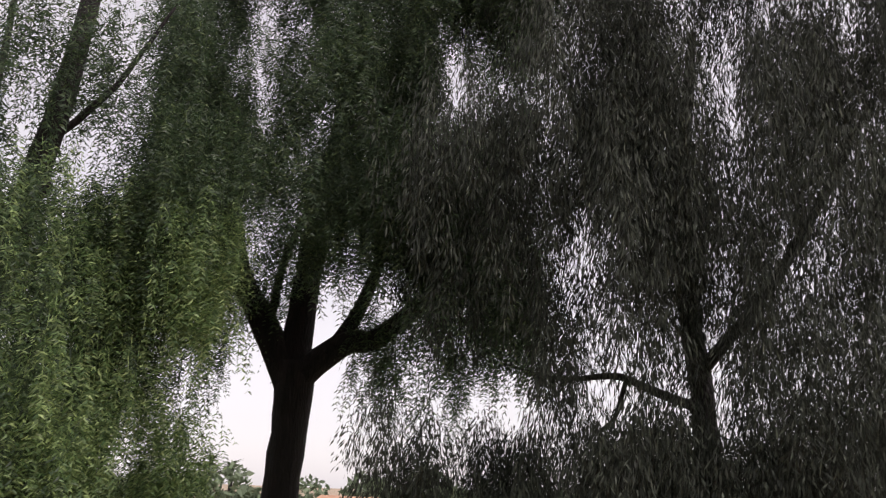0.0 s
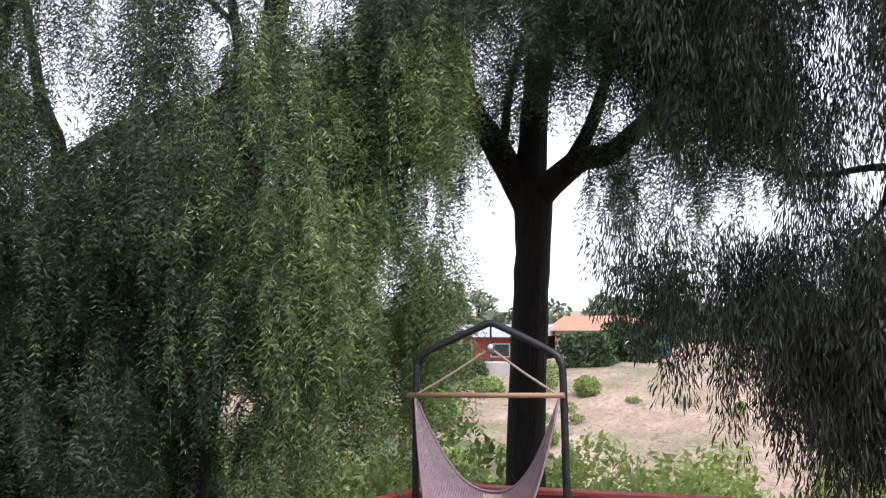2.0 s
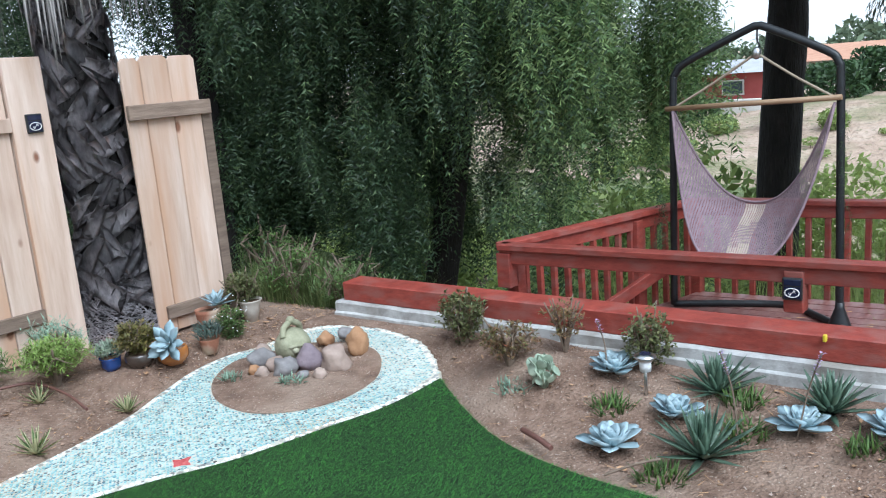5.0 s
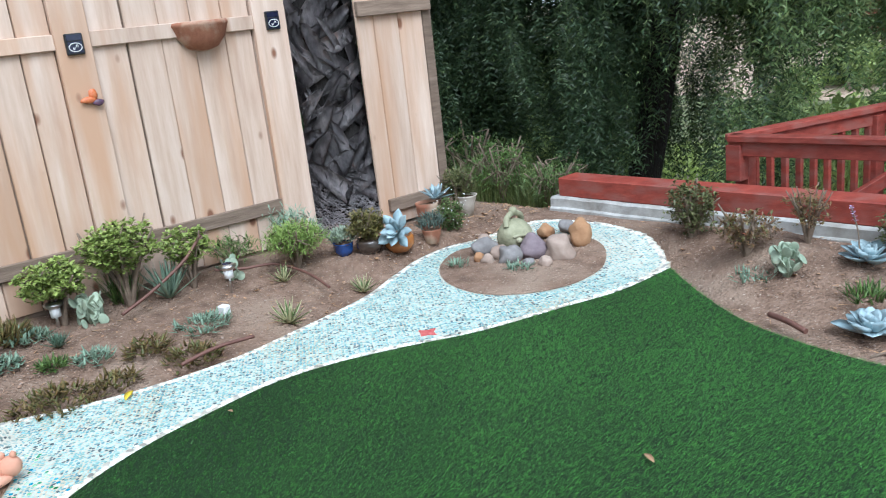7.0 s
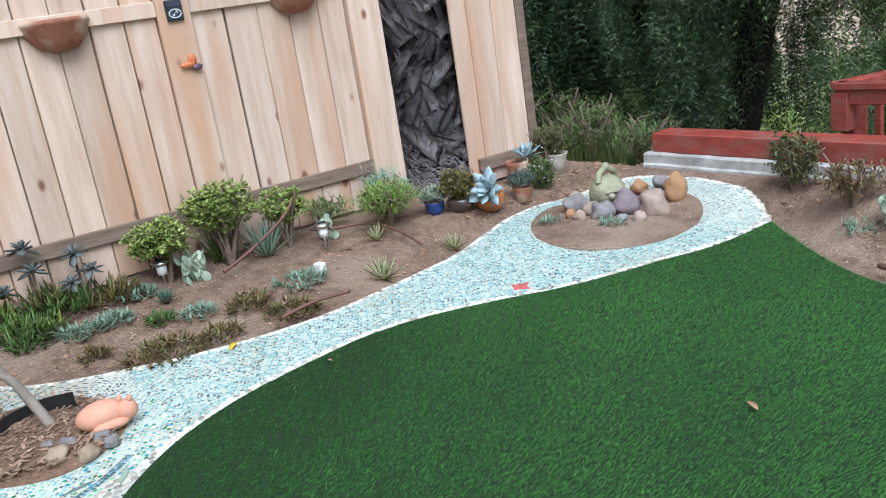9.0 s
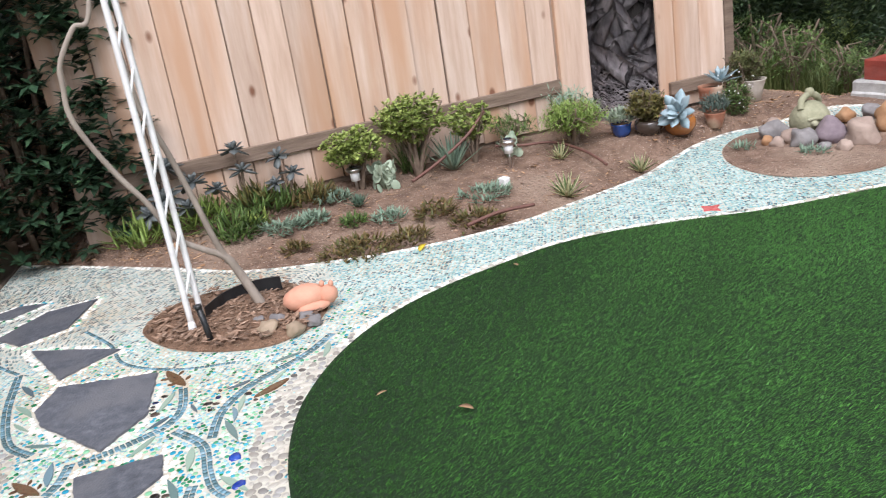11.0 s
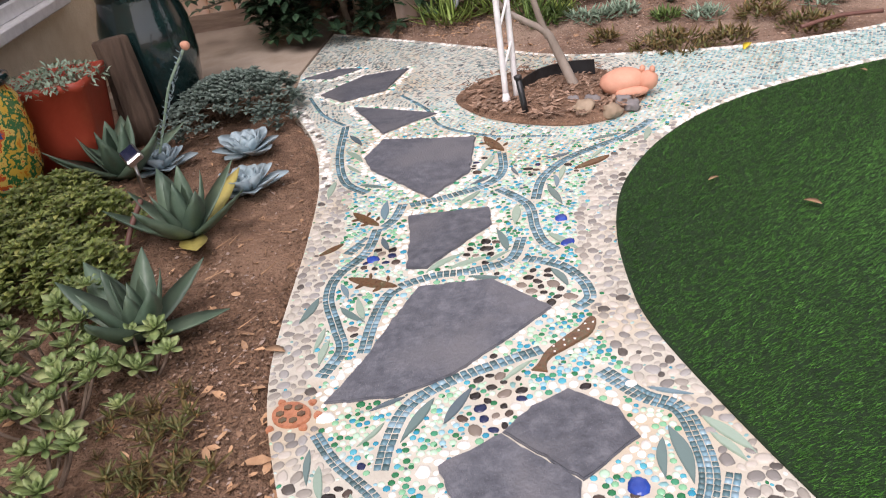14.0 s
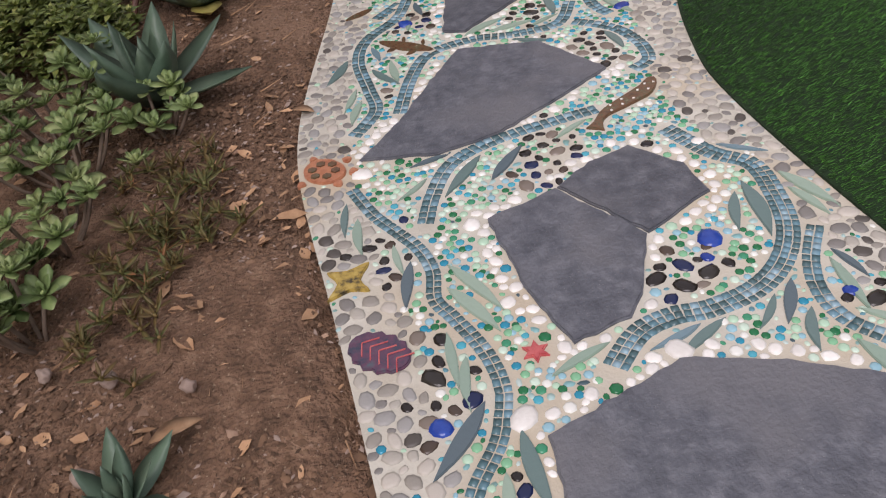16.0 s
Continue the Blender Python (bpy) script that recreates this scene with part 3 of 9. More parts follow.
for p in [R0 + side_dir * 0.12, R1, R1 + far_dir * 1.55, R1 + far_dir * 3.1, R1 + far_dir * 4.65, R0 + side_dir * 1.25]:
    part("rail_post", box(bmesh.new(), (p.x - 0.045, p.y - 0.045, FLOOR - 0.6), (p.x + 0.045, p.y + 0.045, 0.56), 0.004), M_red, deck)
part("brace", beam(bmesh.new(), R0 + side_dir * 0.55 + Vector((0.1, 0, -0.66)), R0 + side_dir * 1.4 + Vector((0.12, 0, -0.42)), 0.04, 0.09, 0.004), M_red, deck)
rng = random.Random(8)
n_planks = 14
for i in range(n_planks):
    t0, t1 = i / n_planks, (i + 1) / n_planks - 0.03 / n_planks * 1.2
    a0, a1 = R0.lerp(R1, t0 * 1.0), R0.lerp(R1, t1)
    b0, b1 = RF.lerp(R2, t0), RF.lerp(R2, t1)
    outline = [(a0.x + 0.02, a0.y), (b0.x, b0.y), (b1.x, b1.y), (a1.x + 0.02, a1.y)]
    z = FLOOR + rng.uniform(-0.002, 0.002)
    part("plank", slab(bmesh.new(), outline, z - 0.03, z, 0.003), M_floor, deck)

# ---- pepper trees ----
def strand_template(seed, length=1.0, fronds=10, pairs=5, leaf=0.06, wide=0.0098):
    """One hanging twig with drooping feathery leaves, top at the origin, as triangles."""
    r = np.random.RandomState(seed)
    v, f = [], []

    def leaflet(p, tip, side):
        i = len(v)
        v.extend([p + side * 0.8, tip, p + (tip - p) * 0.35 - side])
        f.append((i, i + 1, i + 2))
    bend = r.uniform(-0.1, 0.1, 2)
    stem = lambda t: np.array([bend[0] * t * t + 0.03 * math.sin(5 * t), bend[1] * t * t, -t * length])
    for k in range(5):
        leaflet(stem(k / 5), stem((k + 1) / 5), np.array([0.004, 0.002, 0]))
    for k in range(fronds):
        t = (k + r.uniform(0, 0.8)) / fronds
        o = stem(t)
        az = r.uniform(0, 2 * math.pi)
        out = np.array([math.cos(az), math.sin(az), 0.0])
        size = r.uniform(0.15, 0.26)
        for j in range(pairs):
            s = (j + 0.6) / pairs
            p = o + out * size * 0.6 * math.sin(s * 1.4) + np.array([0, 0, -size * (s ** 1.5)])
            d = np.array([-out[1], out[0], 0.0])
            for sg in (-1, 1):
                tip = p + sg * d * leaf * r.uniform(0.7, 0.95) + np.array([0, 0, -leaf * r.uniform(0.4, 0.8)]) + out * leaf * r.uniform(-0.2, 0.3)
                along = (tip - p) / (np.linalg.norm(tip - p) + 1e-9)
                w = np.cross(along, out + 0.6 * r.normal(size=3))
                leaflet(p, tip, w / (np.linalg.norm(w) + 1e-9) * wide)
    return np.array(v), np.array(f)


def long_leaf_template(seed, count=78):
    """One hanging twig with long narrow leaves that droop in tassels, top at the origin."""
    r = np.random.RandomState(seed)
    v, f = [], []
    bend = r.uniform(-0.14, 0.14, 2)
    stem = lambda t: np.array([bend[0] * t * t, bend[1] * t * t + 0.02 * math.sin(4 * t), -t])
    for k in range(count):
        t = r.uniform(0, 1) ** 0.8
        az, out = r.uniform(0, 2 * math.pi), r.uniform(0.0, 0.12)
        p = stem(t) + np.array([math.cos(az), math.sin(az), 0]) * out
        lean = r.uniform(0.0, 0.65)
        fall = np.array([math.cos(az) * lean, math.sin(az) * lean, -1.0])
        tip = p + fall / np.linalg.norm(fall) * r.uniform(0.07, 0.13)
        w = np.cross(fall, r.normal(size=3))
        w = w / (np.linalg.norm(w) + 1e-9) * r.uniform(0.0045, 0.008)
        i = len(v)
        m = (p + tip) / 2
        v.extend([p, m + w, tip, m - w])
        f.extend([(i, i + 1, i + 2), (i, i + 2, i + 3)])
    return np.array(v), np.array(f)


TEMPLATES = [strand_template(s) for s in range(8)]
LONG_TEMPLATES = [long_leaf_template(s) for s in range(8)]


def crown_mesh(name, places, material, seed):
    """places: rows of x, y, z of the top, length and breadth of each hanging twig."""
    r = np.random.RandomState(seed)
    vs, fs, base = [], [], 0
    for x, y, z, length, breadth in places:
        kinds = LONG_TEMPLATES if material is M_willow else TEMPLATES
        tv, tf = kinds[r.randint(len(kinds))]
        a = r.uniform(0, 2 * math.pi)
        c, s = math.cos(a), math.sin(a)
        q = tv * np.array([breadth, breadth, length])
        q = np.stack([q[:, 0] * c - q[:, 1] * s + x, q[:, 0] * s + q[:, 1] * c + y, q[:, 2] + z], 1)
        vs.append(q)
        fs.append(tf + base)
        base += len(q)
    return raw_mesh(name, np.concatenate(vs), None, np.concatenate(fs), material)


def clusters(r, count, per, draw, spread, length, breadth, gaps=-0.06):
    """Groups of hanging twigs round places that draw() gives, with airy gaps between the masses."""
    rows = []
    while len(rows) < count * per:
        x, y, z = draw()
        if 0.8 * noise.noise((x * 1.0, y * 0.35, z * 0.8)) + 0.5 * noise.noise((x * 2.4, y * 0.7, z * 1.6)) < gaps:
            continue
        for _ in range(per):
            rows.append((x + r.normal() * spread, y + r.normal() * spread, z + r.normal() * spread * 0.6, length * r.uniform(0.6, 1.4), breadth * r.uniform(0.8, 1.3)))
    return rows


EYE0 = (-0.13, 0.2)


def polar(az, dist):
    """A place by its bearing to the left of +y and its distance, seen from the middle of the lawn's end."""
    return EYE0[0] - dist * math.sin(radians(az)), EYE0[1] + dist * math.cos(radians(az))


def tree(label, trunk, limbs, rows, leaf_material, seed, category="tree", lit_rows=None):
    """trunk: points with radius from trunk[0][3] to trunk[-1][3]; limbs: lists of such points."""
    base = trunk[0]
    t = thing("pepper_tree", base[:3], label, category)
    off = Vector(base[:3])
    for name, rows_ in [("trunk", trunk)] + [("limb", l) for l in limbs]:
        pts = smooth_line([Vector(p[:3]) - off for p in rows_], 6)
        rad = [p[3] for p in rows_]
        n = len(rad) - 1
        fr = lambda u: float(np.interp(u * n, range(n + 1), rad))
        bm = tube(bmesh.new(), pts, fr, 12 if name == "trunk" else 8)
        for v in bm.verts:
            v.co += Vector((noise.noise(v.co * 4), noise.noise(v.co * 4 + Vector((9, 0, 0))), 0)) * 0.02
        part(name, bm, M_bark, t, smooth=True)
    # The second set of tufts takes the leaf colour with light painted in.
    for tufts, leafage in ((rows, leaf_material), (lit_rows, M_pepper_lit)):
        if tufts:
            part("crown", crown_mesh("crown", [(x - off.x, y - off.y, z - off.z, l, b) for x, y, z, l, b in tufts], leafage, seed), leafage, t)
    return t


r = np.random.RandomState(21)
# the main tree behind the deck
mx, my = polar(19.1, 9.7)


def main_draw():
    while True:
        az, dist, z = r.uniform(2, 40), r.uniform(7.3, 11.0), r.uniform(3.0, 9.2)
        if z < np.interp(az, [2, 9, 13.5, 15, 18, 22, 24, 25.5, 27.5], [3.2, 2.9, 3.3, 4.5, 4.8, 4.6, 4.3, 3.3, 2.8]):
            continue
        if (az < 15 and z < 4.2 and r.uniform() < 0.55) or (29.5 < az < 44 and z > 5.0 and r.uniform() < 0.88):
            continue
        return (*polar(az, dist), z)


def fork_draw():
    return (*polar(r.uniform(7, 30), r.uniform(7.4, 9.3)), r.uniform(4.7, 8.8))


rows = clusters(r, 165, 20, main_draw, 0.14, 0.85, 0.95, -0.07) + clusters(r, 62, 20, fork_draw, 0.14, 0.8, 0.95, -0.1) + [(-2.8, 5.15, 0.82, 0.4, 0.4), (-2.78, 5.14, 0.84, 0.44, 0.4), (-2.76, 5.16, 0.78, 0.36, 0.35)] + [(-1.76 + 0.03 * math.sin(5 * k), 5.6, 1.3 - 0.17 * k, 0.26, 0.22) for k in range(6)]
tree("large dark-barked pepper tree with drooping feathery foliage behind the deck",
     [(mx - 0.25, my, -3.0, 0.3), (mx - 0.18, my, -1.0, 0.24), (mx - 0.1, my, 1.0, 0.215), (mx, my, 2.6, 0.2), (mx + 0.02, my, 3.4, 0.24)],
     [[(mx, my, 3.1, 0.2), (mx - 0.35, my - 0.1, 3.8, 0.17), (mx - 0.75, my - 0.2, 4.6, 0.13), (mx - 1.1, my, 6.5, 0.08)],
      [(mx, my, 3.1, 0.2), (mx + 0.05, my, 4.2, 0.17), (mx + 0.25, my, 5.6, 0.14), (mx + 0.5, my + 0.2, 8.0, 0.07)],
      [(mx + 0.02, my, 3.2, 0.18), (mx + 0.6, my - 0.1, 3.6, 0.14), (mx + 1.15, my - 0.2, 3.75, 0.11), (mx + 2.4, my - 0.2, 5.0, 0.06)],
      [(mx + 0.5, my - 0.1, 3.55, 0.11), (mx + 0.8, my, 4.2, 0.08), (mx + 1.2, my, 5.6, 0.045), (mx + 1.4, my, 7.0, 0.015)],
      [(mx - 0.3, my - 0.1, 3.9, 0.06), (mx - 0.1, my - 0.3, 4.6, 0.05), (mx + 0.2, my - 0.3, 5.4, 0.03), (mx + 0.4, my - 0.3, 6.4, 0.01)]],
     rows, M_pepper, 1)


# the curtain of foliage beyond the fence end
def left_draw():
    while True:
        az, dist = r.uniform(25.3, 62), r.uniform(6.0, 9.3)
        x, y = polar(az, dist)
        z = r.uniform(0.35, 7.0)
        if (y < 6.2 and 37 < az < 45.5 and z < 3.2 and r.uniform() < 0.8) or (z > 3.1 and 35 < az < 47 and r.uniform() < 0.5):
            continue
        if y < 4.9 or (az < 33 and dist < 7.0) or (z > 3.6 and 44 < az < 52.5 and r.uniform() < 0.92) or (az < 41 and z < 2.1 and r.uniform() < 0.7) or (z > 4.7 and 29.5 < az <= 44 and r.uniform() < 0.88) or (38.6 < az < 41.2 and z < 1.0) or (az < 37 and dist > 8.3) or (az > 56 and y < 5.4):
            continue
        return x, y, z


def left_fringe_draw():
    while True:
        az, dist, z = r.uniform(24.3, 33), r.uniform(7.0, 8.7), r.uniform(0.4, 4.8)
        if z > np.interp(az, [24.3, 26.3, 27.8, 30], [3.3, 2.9, 2.2, 0.6]):
            return (*polar(az, dist), z)


rows = clusters(r, 235, 20, left_draw, 0.14, 0.85, 0.9, -0.2) + clusters(r, 48, 20, left_fringe_draw, 0.14, 0.8, 0.9, -0.02)
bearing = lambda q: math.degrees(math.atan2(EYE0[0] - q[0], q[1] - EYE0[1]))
# Tufts on the brighter side, whose light is put into the leaf colour.
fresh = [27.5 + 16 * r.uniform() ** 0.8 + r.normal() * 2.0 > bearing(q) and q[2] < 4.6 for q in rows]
plain_tufts, lit_tufts = [q for q, y_ in zip(rows, fresh) if not y_], [q for q, y_ in zip(rows, fresh) if y_]
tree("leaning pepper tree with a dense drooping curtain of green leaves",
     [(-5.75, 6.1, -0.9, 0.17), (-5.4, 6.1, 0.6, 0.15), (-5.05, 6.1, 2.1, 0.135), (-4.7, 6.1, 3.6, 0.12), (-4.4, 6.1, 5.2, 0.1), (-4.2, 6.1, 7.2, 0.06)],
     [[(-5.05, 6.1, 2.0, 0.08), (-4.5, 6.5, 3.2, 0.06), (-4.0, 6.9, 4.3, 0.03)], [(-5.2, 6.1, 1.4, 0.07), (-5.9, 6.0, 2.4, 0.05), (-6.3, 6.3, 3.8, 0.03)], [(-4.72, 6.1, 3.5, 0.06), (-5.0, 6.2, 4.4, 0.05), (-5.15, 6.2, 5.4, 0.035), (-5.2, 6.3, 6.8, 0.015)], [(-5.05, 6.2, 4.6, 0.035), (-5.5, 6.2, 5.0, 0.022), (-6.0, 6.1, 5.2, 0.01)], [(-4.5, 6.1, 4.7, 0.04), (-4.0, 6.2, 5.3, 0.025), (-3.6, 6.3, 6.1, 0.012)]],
     plain_tufts, M_pepper, 2, "tree", lit_tufts)


def corner_draw():
    while True:
        az, dist, z = r.uniform(50, 72), r.uniform(7.9, 10.6), 0.6 + 6.0 * r.uniform() ** 1.2
        if az > 52.5 or z < 3.3:
            return (*polar(az, dist), z)


rows = clusters(r, 135, 18, corner_draw, 0.15, 0.85, 0.92, -0.2) + clusters(r, 14, 16, lambda: (*polar(r.uniform(54, 60), r.uniform(7.0, 7.8)), r.uniform(2.3, 4.6)), 0.14, 0.8, 0.9, -0.3)
tree("pepper tree with a forked dark trunk behind the fence end",
     [(-7.15, 5.6, -0.6, 0.15), (-7.2, 5.8, 1.5, 0.13), (-7.2, 6.0, 3.2, 0.12)],
     [[(-7.2, 6.0, 3.1, 0.12), (-6.9, 6.1, 3.5, 0.11), (-6.4, 6.3, 3.8, 0.1), (-5.7, 6.5, 3.95, 0.07), (-4.8, 6.7, 4.6, 0.04)], [(-7.15, 6.0, 3.2, 0.08), (-7.05, 6.0, 3.6, 0.07), (-7.35, 6.0, 4.2, 0.06), (-7.6, 6.0, 5.2, 0.04)]],
     rows, M_pepper, 4)
bare = thing("bare_tree", (-7.0, 4.55, -0.3), "thick dark bare trunk close behind the fence", "tree")
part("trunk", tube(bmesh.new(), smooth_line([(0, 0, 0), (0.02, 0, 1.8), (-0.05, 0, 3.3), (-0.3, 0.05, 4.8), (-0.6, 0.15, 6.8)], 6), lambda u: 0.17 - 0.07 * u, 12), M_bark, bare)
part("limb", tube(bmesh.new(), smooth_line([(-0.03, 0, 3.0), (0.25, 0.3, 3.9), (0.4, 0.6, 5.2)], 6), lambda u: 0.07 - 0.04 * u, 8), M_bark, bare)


def right_draw():
    while True:
        az, dist, z = r.uniform(-24, 11), r.uniform(6.3, 9.5), r.uniform(2.4, 8.6)
        if (az > -2 and z > 4.2 and r.uniform() < 0.4) or (az <= -2 and z > 5.2 and r.uniform() < 0.3) or (2.8 < z < 4.4 and az > -14 and r.uniform() < 0.85):
            continue
        return (*polar(az, dist), z)


def right_low_draw():
    while True:
        az, dist, z = r.uniform(-24, 13.5), r.uniform(6.6, 9.0), r.uniform(0.9, 2.8)
        if z > np.interp(az, [-24, 0, 3, 7, 10, 13.5], [1.0, 1.1, 1.5, 2.0, 2.3, 2.75]):
            return (*polar(az, dist), z)


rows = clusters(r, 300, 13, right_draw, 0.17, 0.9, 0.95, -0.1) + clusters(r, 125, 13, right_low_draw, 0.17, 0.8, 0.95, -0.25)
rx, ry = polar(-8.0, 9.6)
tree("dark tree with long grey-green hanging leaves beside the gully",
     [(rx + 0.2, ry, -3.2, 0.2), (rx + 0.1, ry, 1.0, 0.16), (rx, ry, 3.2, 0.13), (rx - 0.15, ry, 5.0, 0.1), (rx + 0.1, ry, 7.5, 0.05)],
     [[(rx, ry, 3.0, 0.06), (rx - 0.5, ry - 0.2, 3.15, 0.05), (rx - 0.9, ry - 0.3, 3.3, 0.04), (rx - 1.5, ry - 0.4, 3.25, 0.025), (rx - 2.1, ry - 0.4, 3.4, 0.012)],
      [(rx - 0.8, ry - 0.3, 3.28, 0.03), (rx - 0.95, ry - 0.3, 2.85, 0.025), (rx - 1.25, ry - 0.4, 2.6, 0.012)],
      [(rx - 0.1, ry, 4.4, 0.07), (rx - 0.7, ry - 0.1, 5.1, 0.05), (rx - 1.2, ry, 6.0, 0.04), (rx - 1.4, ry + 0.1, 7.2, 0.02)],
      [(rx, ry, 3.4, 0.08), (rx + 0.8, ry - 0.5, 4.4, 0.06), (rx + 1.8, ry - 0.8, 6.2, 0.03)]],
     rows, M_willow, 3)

# ---- mosaic set into the path ----
M_gem = mat("glass_gem", [(0.0, (0.01, 0.15, 0.055)), (0.12, (0.015, 0.24, 0.36)), (0.22, (0.06, 0.36, 0.46)), (0.3, (0.04, 0.26, 0.14)), (0.4, (0.2, 0.46, 0.27)), (0.52, (0.42, 0.62, 0.46)), (0.7, (0.55, 0.7, 0.58)), (0.82, (0.27, 0.48, 0.56)), (0.9, (0.75, 0.76, 0.71))], rough=0.1, bump=0, source="island", constant=True)
M_gem_one = mat("glass_gem_single", [(0.0, (0.01, 0.15, 0.055)), (0.12, (0.015, 0.24, 0.36)), (0.22, (0.06, 0.36, 0.46)), (0.3, (0.04, 0.26, 0.14)), (0.4, (0.2, 0.46, 0.27)), (0.52, (0.42, 0.62, 0.46)), (0.7, (0.55, 0.7, 0.58)), (0.82, (0.27, 0.48, 0.56)), (0.9, (0.75, 0.76, 0.71))], rough=0.1, bump=0, source="object", constant=True)
M_swirl = mat("grey_green_glass", [(0.0, (0.15, 0.21, 0.2)), (0.26, (0.25, 0.34, 0.32)), (0.46, (0.085, 0.125, 0.135)), (0.6, (0.36, 0.44, 0.41)), (0.74, (0.2, 0.3, 0.32)), (0.86, (0.05, 0.065, 0.075))], rough=0.3, bump=0, source="island", constant=True)
M_pale = mat("pale_glass", [(0.0, (0.2, 0.4, 0.41)), (0.26, (0.36, 0.52, 0.5)), (0.46, (0.1, 0.25, 0.3)), (0.58, (0.48, 0.59, 0.56)), (0.76, (0.18, 0.33, 0.31)), (0.9, (0.05, 0.09, 0.11))], rough=0.3, bump=0, source="island", constant=True)
PEBBLES = [(0.0, (0.29, 0.27, 0.235)), (0.2, (0.41, 0.385, 0.335)), (0.42, (0.21, 0.2, 0.185)), (0.6, (0.5, 0.465, 0.405)), (0.74, (0.32, 0.315, 0.3)), (0.95, (0.09, 0.08, 0.07))]
M_pebble = mat("river_pebble", PEBBLES, rough=0.45, bump=0.1, bump_scale=150, source="island", constant=True)
M_pebble_one = mat("river_pebble_single", PEBBLES, rough=0.45, bump=0.1, bump_scale=150, source="object", constant=True)
M_white = mat("white_pebble", [(0.3, (0.7, 0.68, 0.63)), (0.7, (0.85, 0.84, 0.8))], 30, rough=0.35, bump=0.1, bump_scale=120, spread=0.1, source="island")
M_white_one = mat("white_pebble_single", [(0.3, (0.7, 0.68, 0.63)), (0.7, (0.85, 0.84, 0.8))], 30, rough=0.35, bump=0.1, bump_scale=120, spread=0.1, source="object")
DARKS = [(0.0, (0.018, 0.014, 0.012)), (0.34, (0.07, 0.05, 0.038)), (0.52, (0.012, 0.02, 0.07)), (0.66, (0.2, 0.165, 0.135)), (0.8, (0.03, 0.026, 0.022))]
M_dark = mat("dark_pebble", DARKS, rough=0.22, bump=0, source="object", constant=True)
M_dark_far = mat("dark_pebble_small", DARKS, rough=0.22, bump=0, source="island", constant=True)
TILES = [(0.0, (0.055, 0.13, 0.15)), (0.3, (0.08, 0.18, 0.22)), (0.55, (0.045, 0.1, 0.11)), (0.75, (0.12, 0.24, 0.3)), (0.92, (0.2, 0.32, 0.38))]
TILES = [(at, tuple(0.02 + 1.12 * v for v in c)) for at, c in TILES]
M_tile = mat("teal_tile", TILES, rough=0.2, bump=0.1, bump_scale=90, source="island", constant=True)
M_tile_one = mat("teal_tile_single", TILES, rough=0.2, bump=0.1, bump_scale=90, source="object", constant=True)
M_leafin = mat("leaf_ceramic", [(0.0, (0.13, 0.2, 0.19)), (0.25, (0.26, 0.36, 0.29)), (0.45, (0.1, 0.14, 0.16)), (0.65, (0.3, 0.4, 0.32)), (0.85, (0.16, 0.25, 0.29))], rough=0.25, bump=0.1, bump_scale=80, source="object", constant=True)
M_blue = mat("cobalt_glass", [(0.3, (0.01, 0.03, 0.22)), (0.7, (0.03, 0.09, 0.42))], 20, rough=0.12, bump=0)

CELL, X0, Y0 = 0.005, -6.0, -1.7
taken = np.zeros((int(7.0 / CELL), int(5.9 / CELL)), bool)


def cell(x, y):
    return ((np.asarray(x) - X0) / CELL).astype(int).clip(0, taken.shape[0] - 1), ((np.asarray(y) - Y0) / CELL).astype(int).clip(0, taken.shape[1] - 1)


def claim(x, y, r):
    i, j = cell(x, y)
    k = int(math.ceil(r / CELL))
    a, b = np.mgrid[-k:k + 1, -k:k + 1]
    m = a * a + b * b <= (r / CELL) ** 2
    taken[(i + a[m]).clip(0, taken.shape[0] - 1), (j + b[m]).clip(0, taken.shape[1] - 1)] = True


RING = [(math.cos(a), math.sin(a)) for a in (k * math.pi / 4 for k in range(8))]


def is_free(x, y, r):
    px = [x] + [x + r * c for c, _ in RING]
    py = [y] + [y + r * s for _, s in RING]
    i, j = cell(px, py)
    return not taken[i, j].any()


# what lies off the path, or under slabs and round beds, is not free
cxs, cys = X0 + (np.arange(taken.shape[0]) + 0.5) * CELL, Y0 + (np.arange(taken.shape[1]) + 0.5) * CELL
GX, GY = np.meshgrid(cxs, cys, indexing="ij")
taken |= ~inside(path_outline, GX, GY)
for outline in slab_outlines + [CIRCLE_BED, LOOP_BED]:
    taken |= inside(outline, GX, GY)


def dome(sides, seed=0, wobble=0.0, height=0.3):
    """A unit button: rounded top on a flat foot, as vertices and triangles."""
    r_ = np.random.RandomState(seed)
    rad = 1 + wobble * r_.uniform(-1, 1, sides)
    a = np.arange(sides) * 2 * math.pi / sides
    v = [np.stack([rad * np.cos(a), rad * np.sin(a), np.full(sides, -0.1)], 1), np.stack([0.93 * rad * np.cos(a), 0.93 * rad * np.sin(a), np.full(sides, height * 0.55)], 1),
         np.stack([0.6 * rad * np.cos(a), 0.6 * rad * np.sin(a), np.full(sides, height * 0.92)], 1), np.array([[0, 0, height]])]
    f = []
    for ring in (0, 1):
        for k in range(sides):
            p, q = ring * sides + k, ring * sides + (k + 1) % sides
            f += [(p, q, q + sides), (p, q + sides, p + sides)]
    f += [(2 * sides + k, 2 * sides + (k + 1) % sides, 3 * sides) for k in range(sides)]
    return np.concatenate(v), np.array(f)


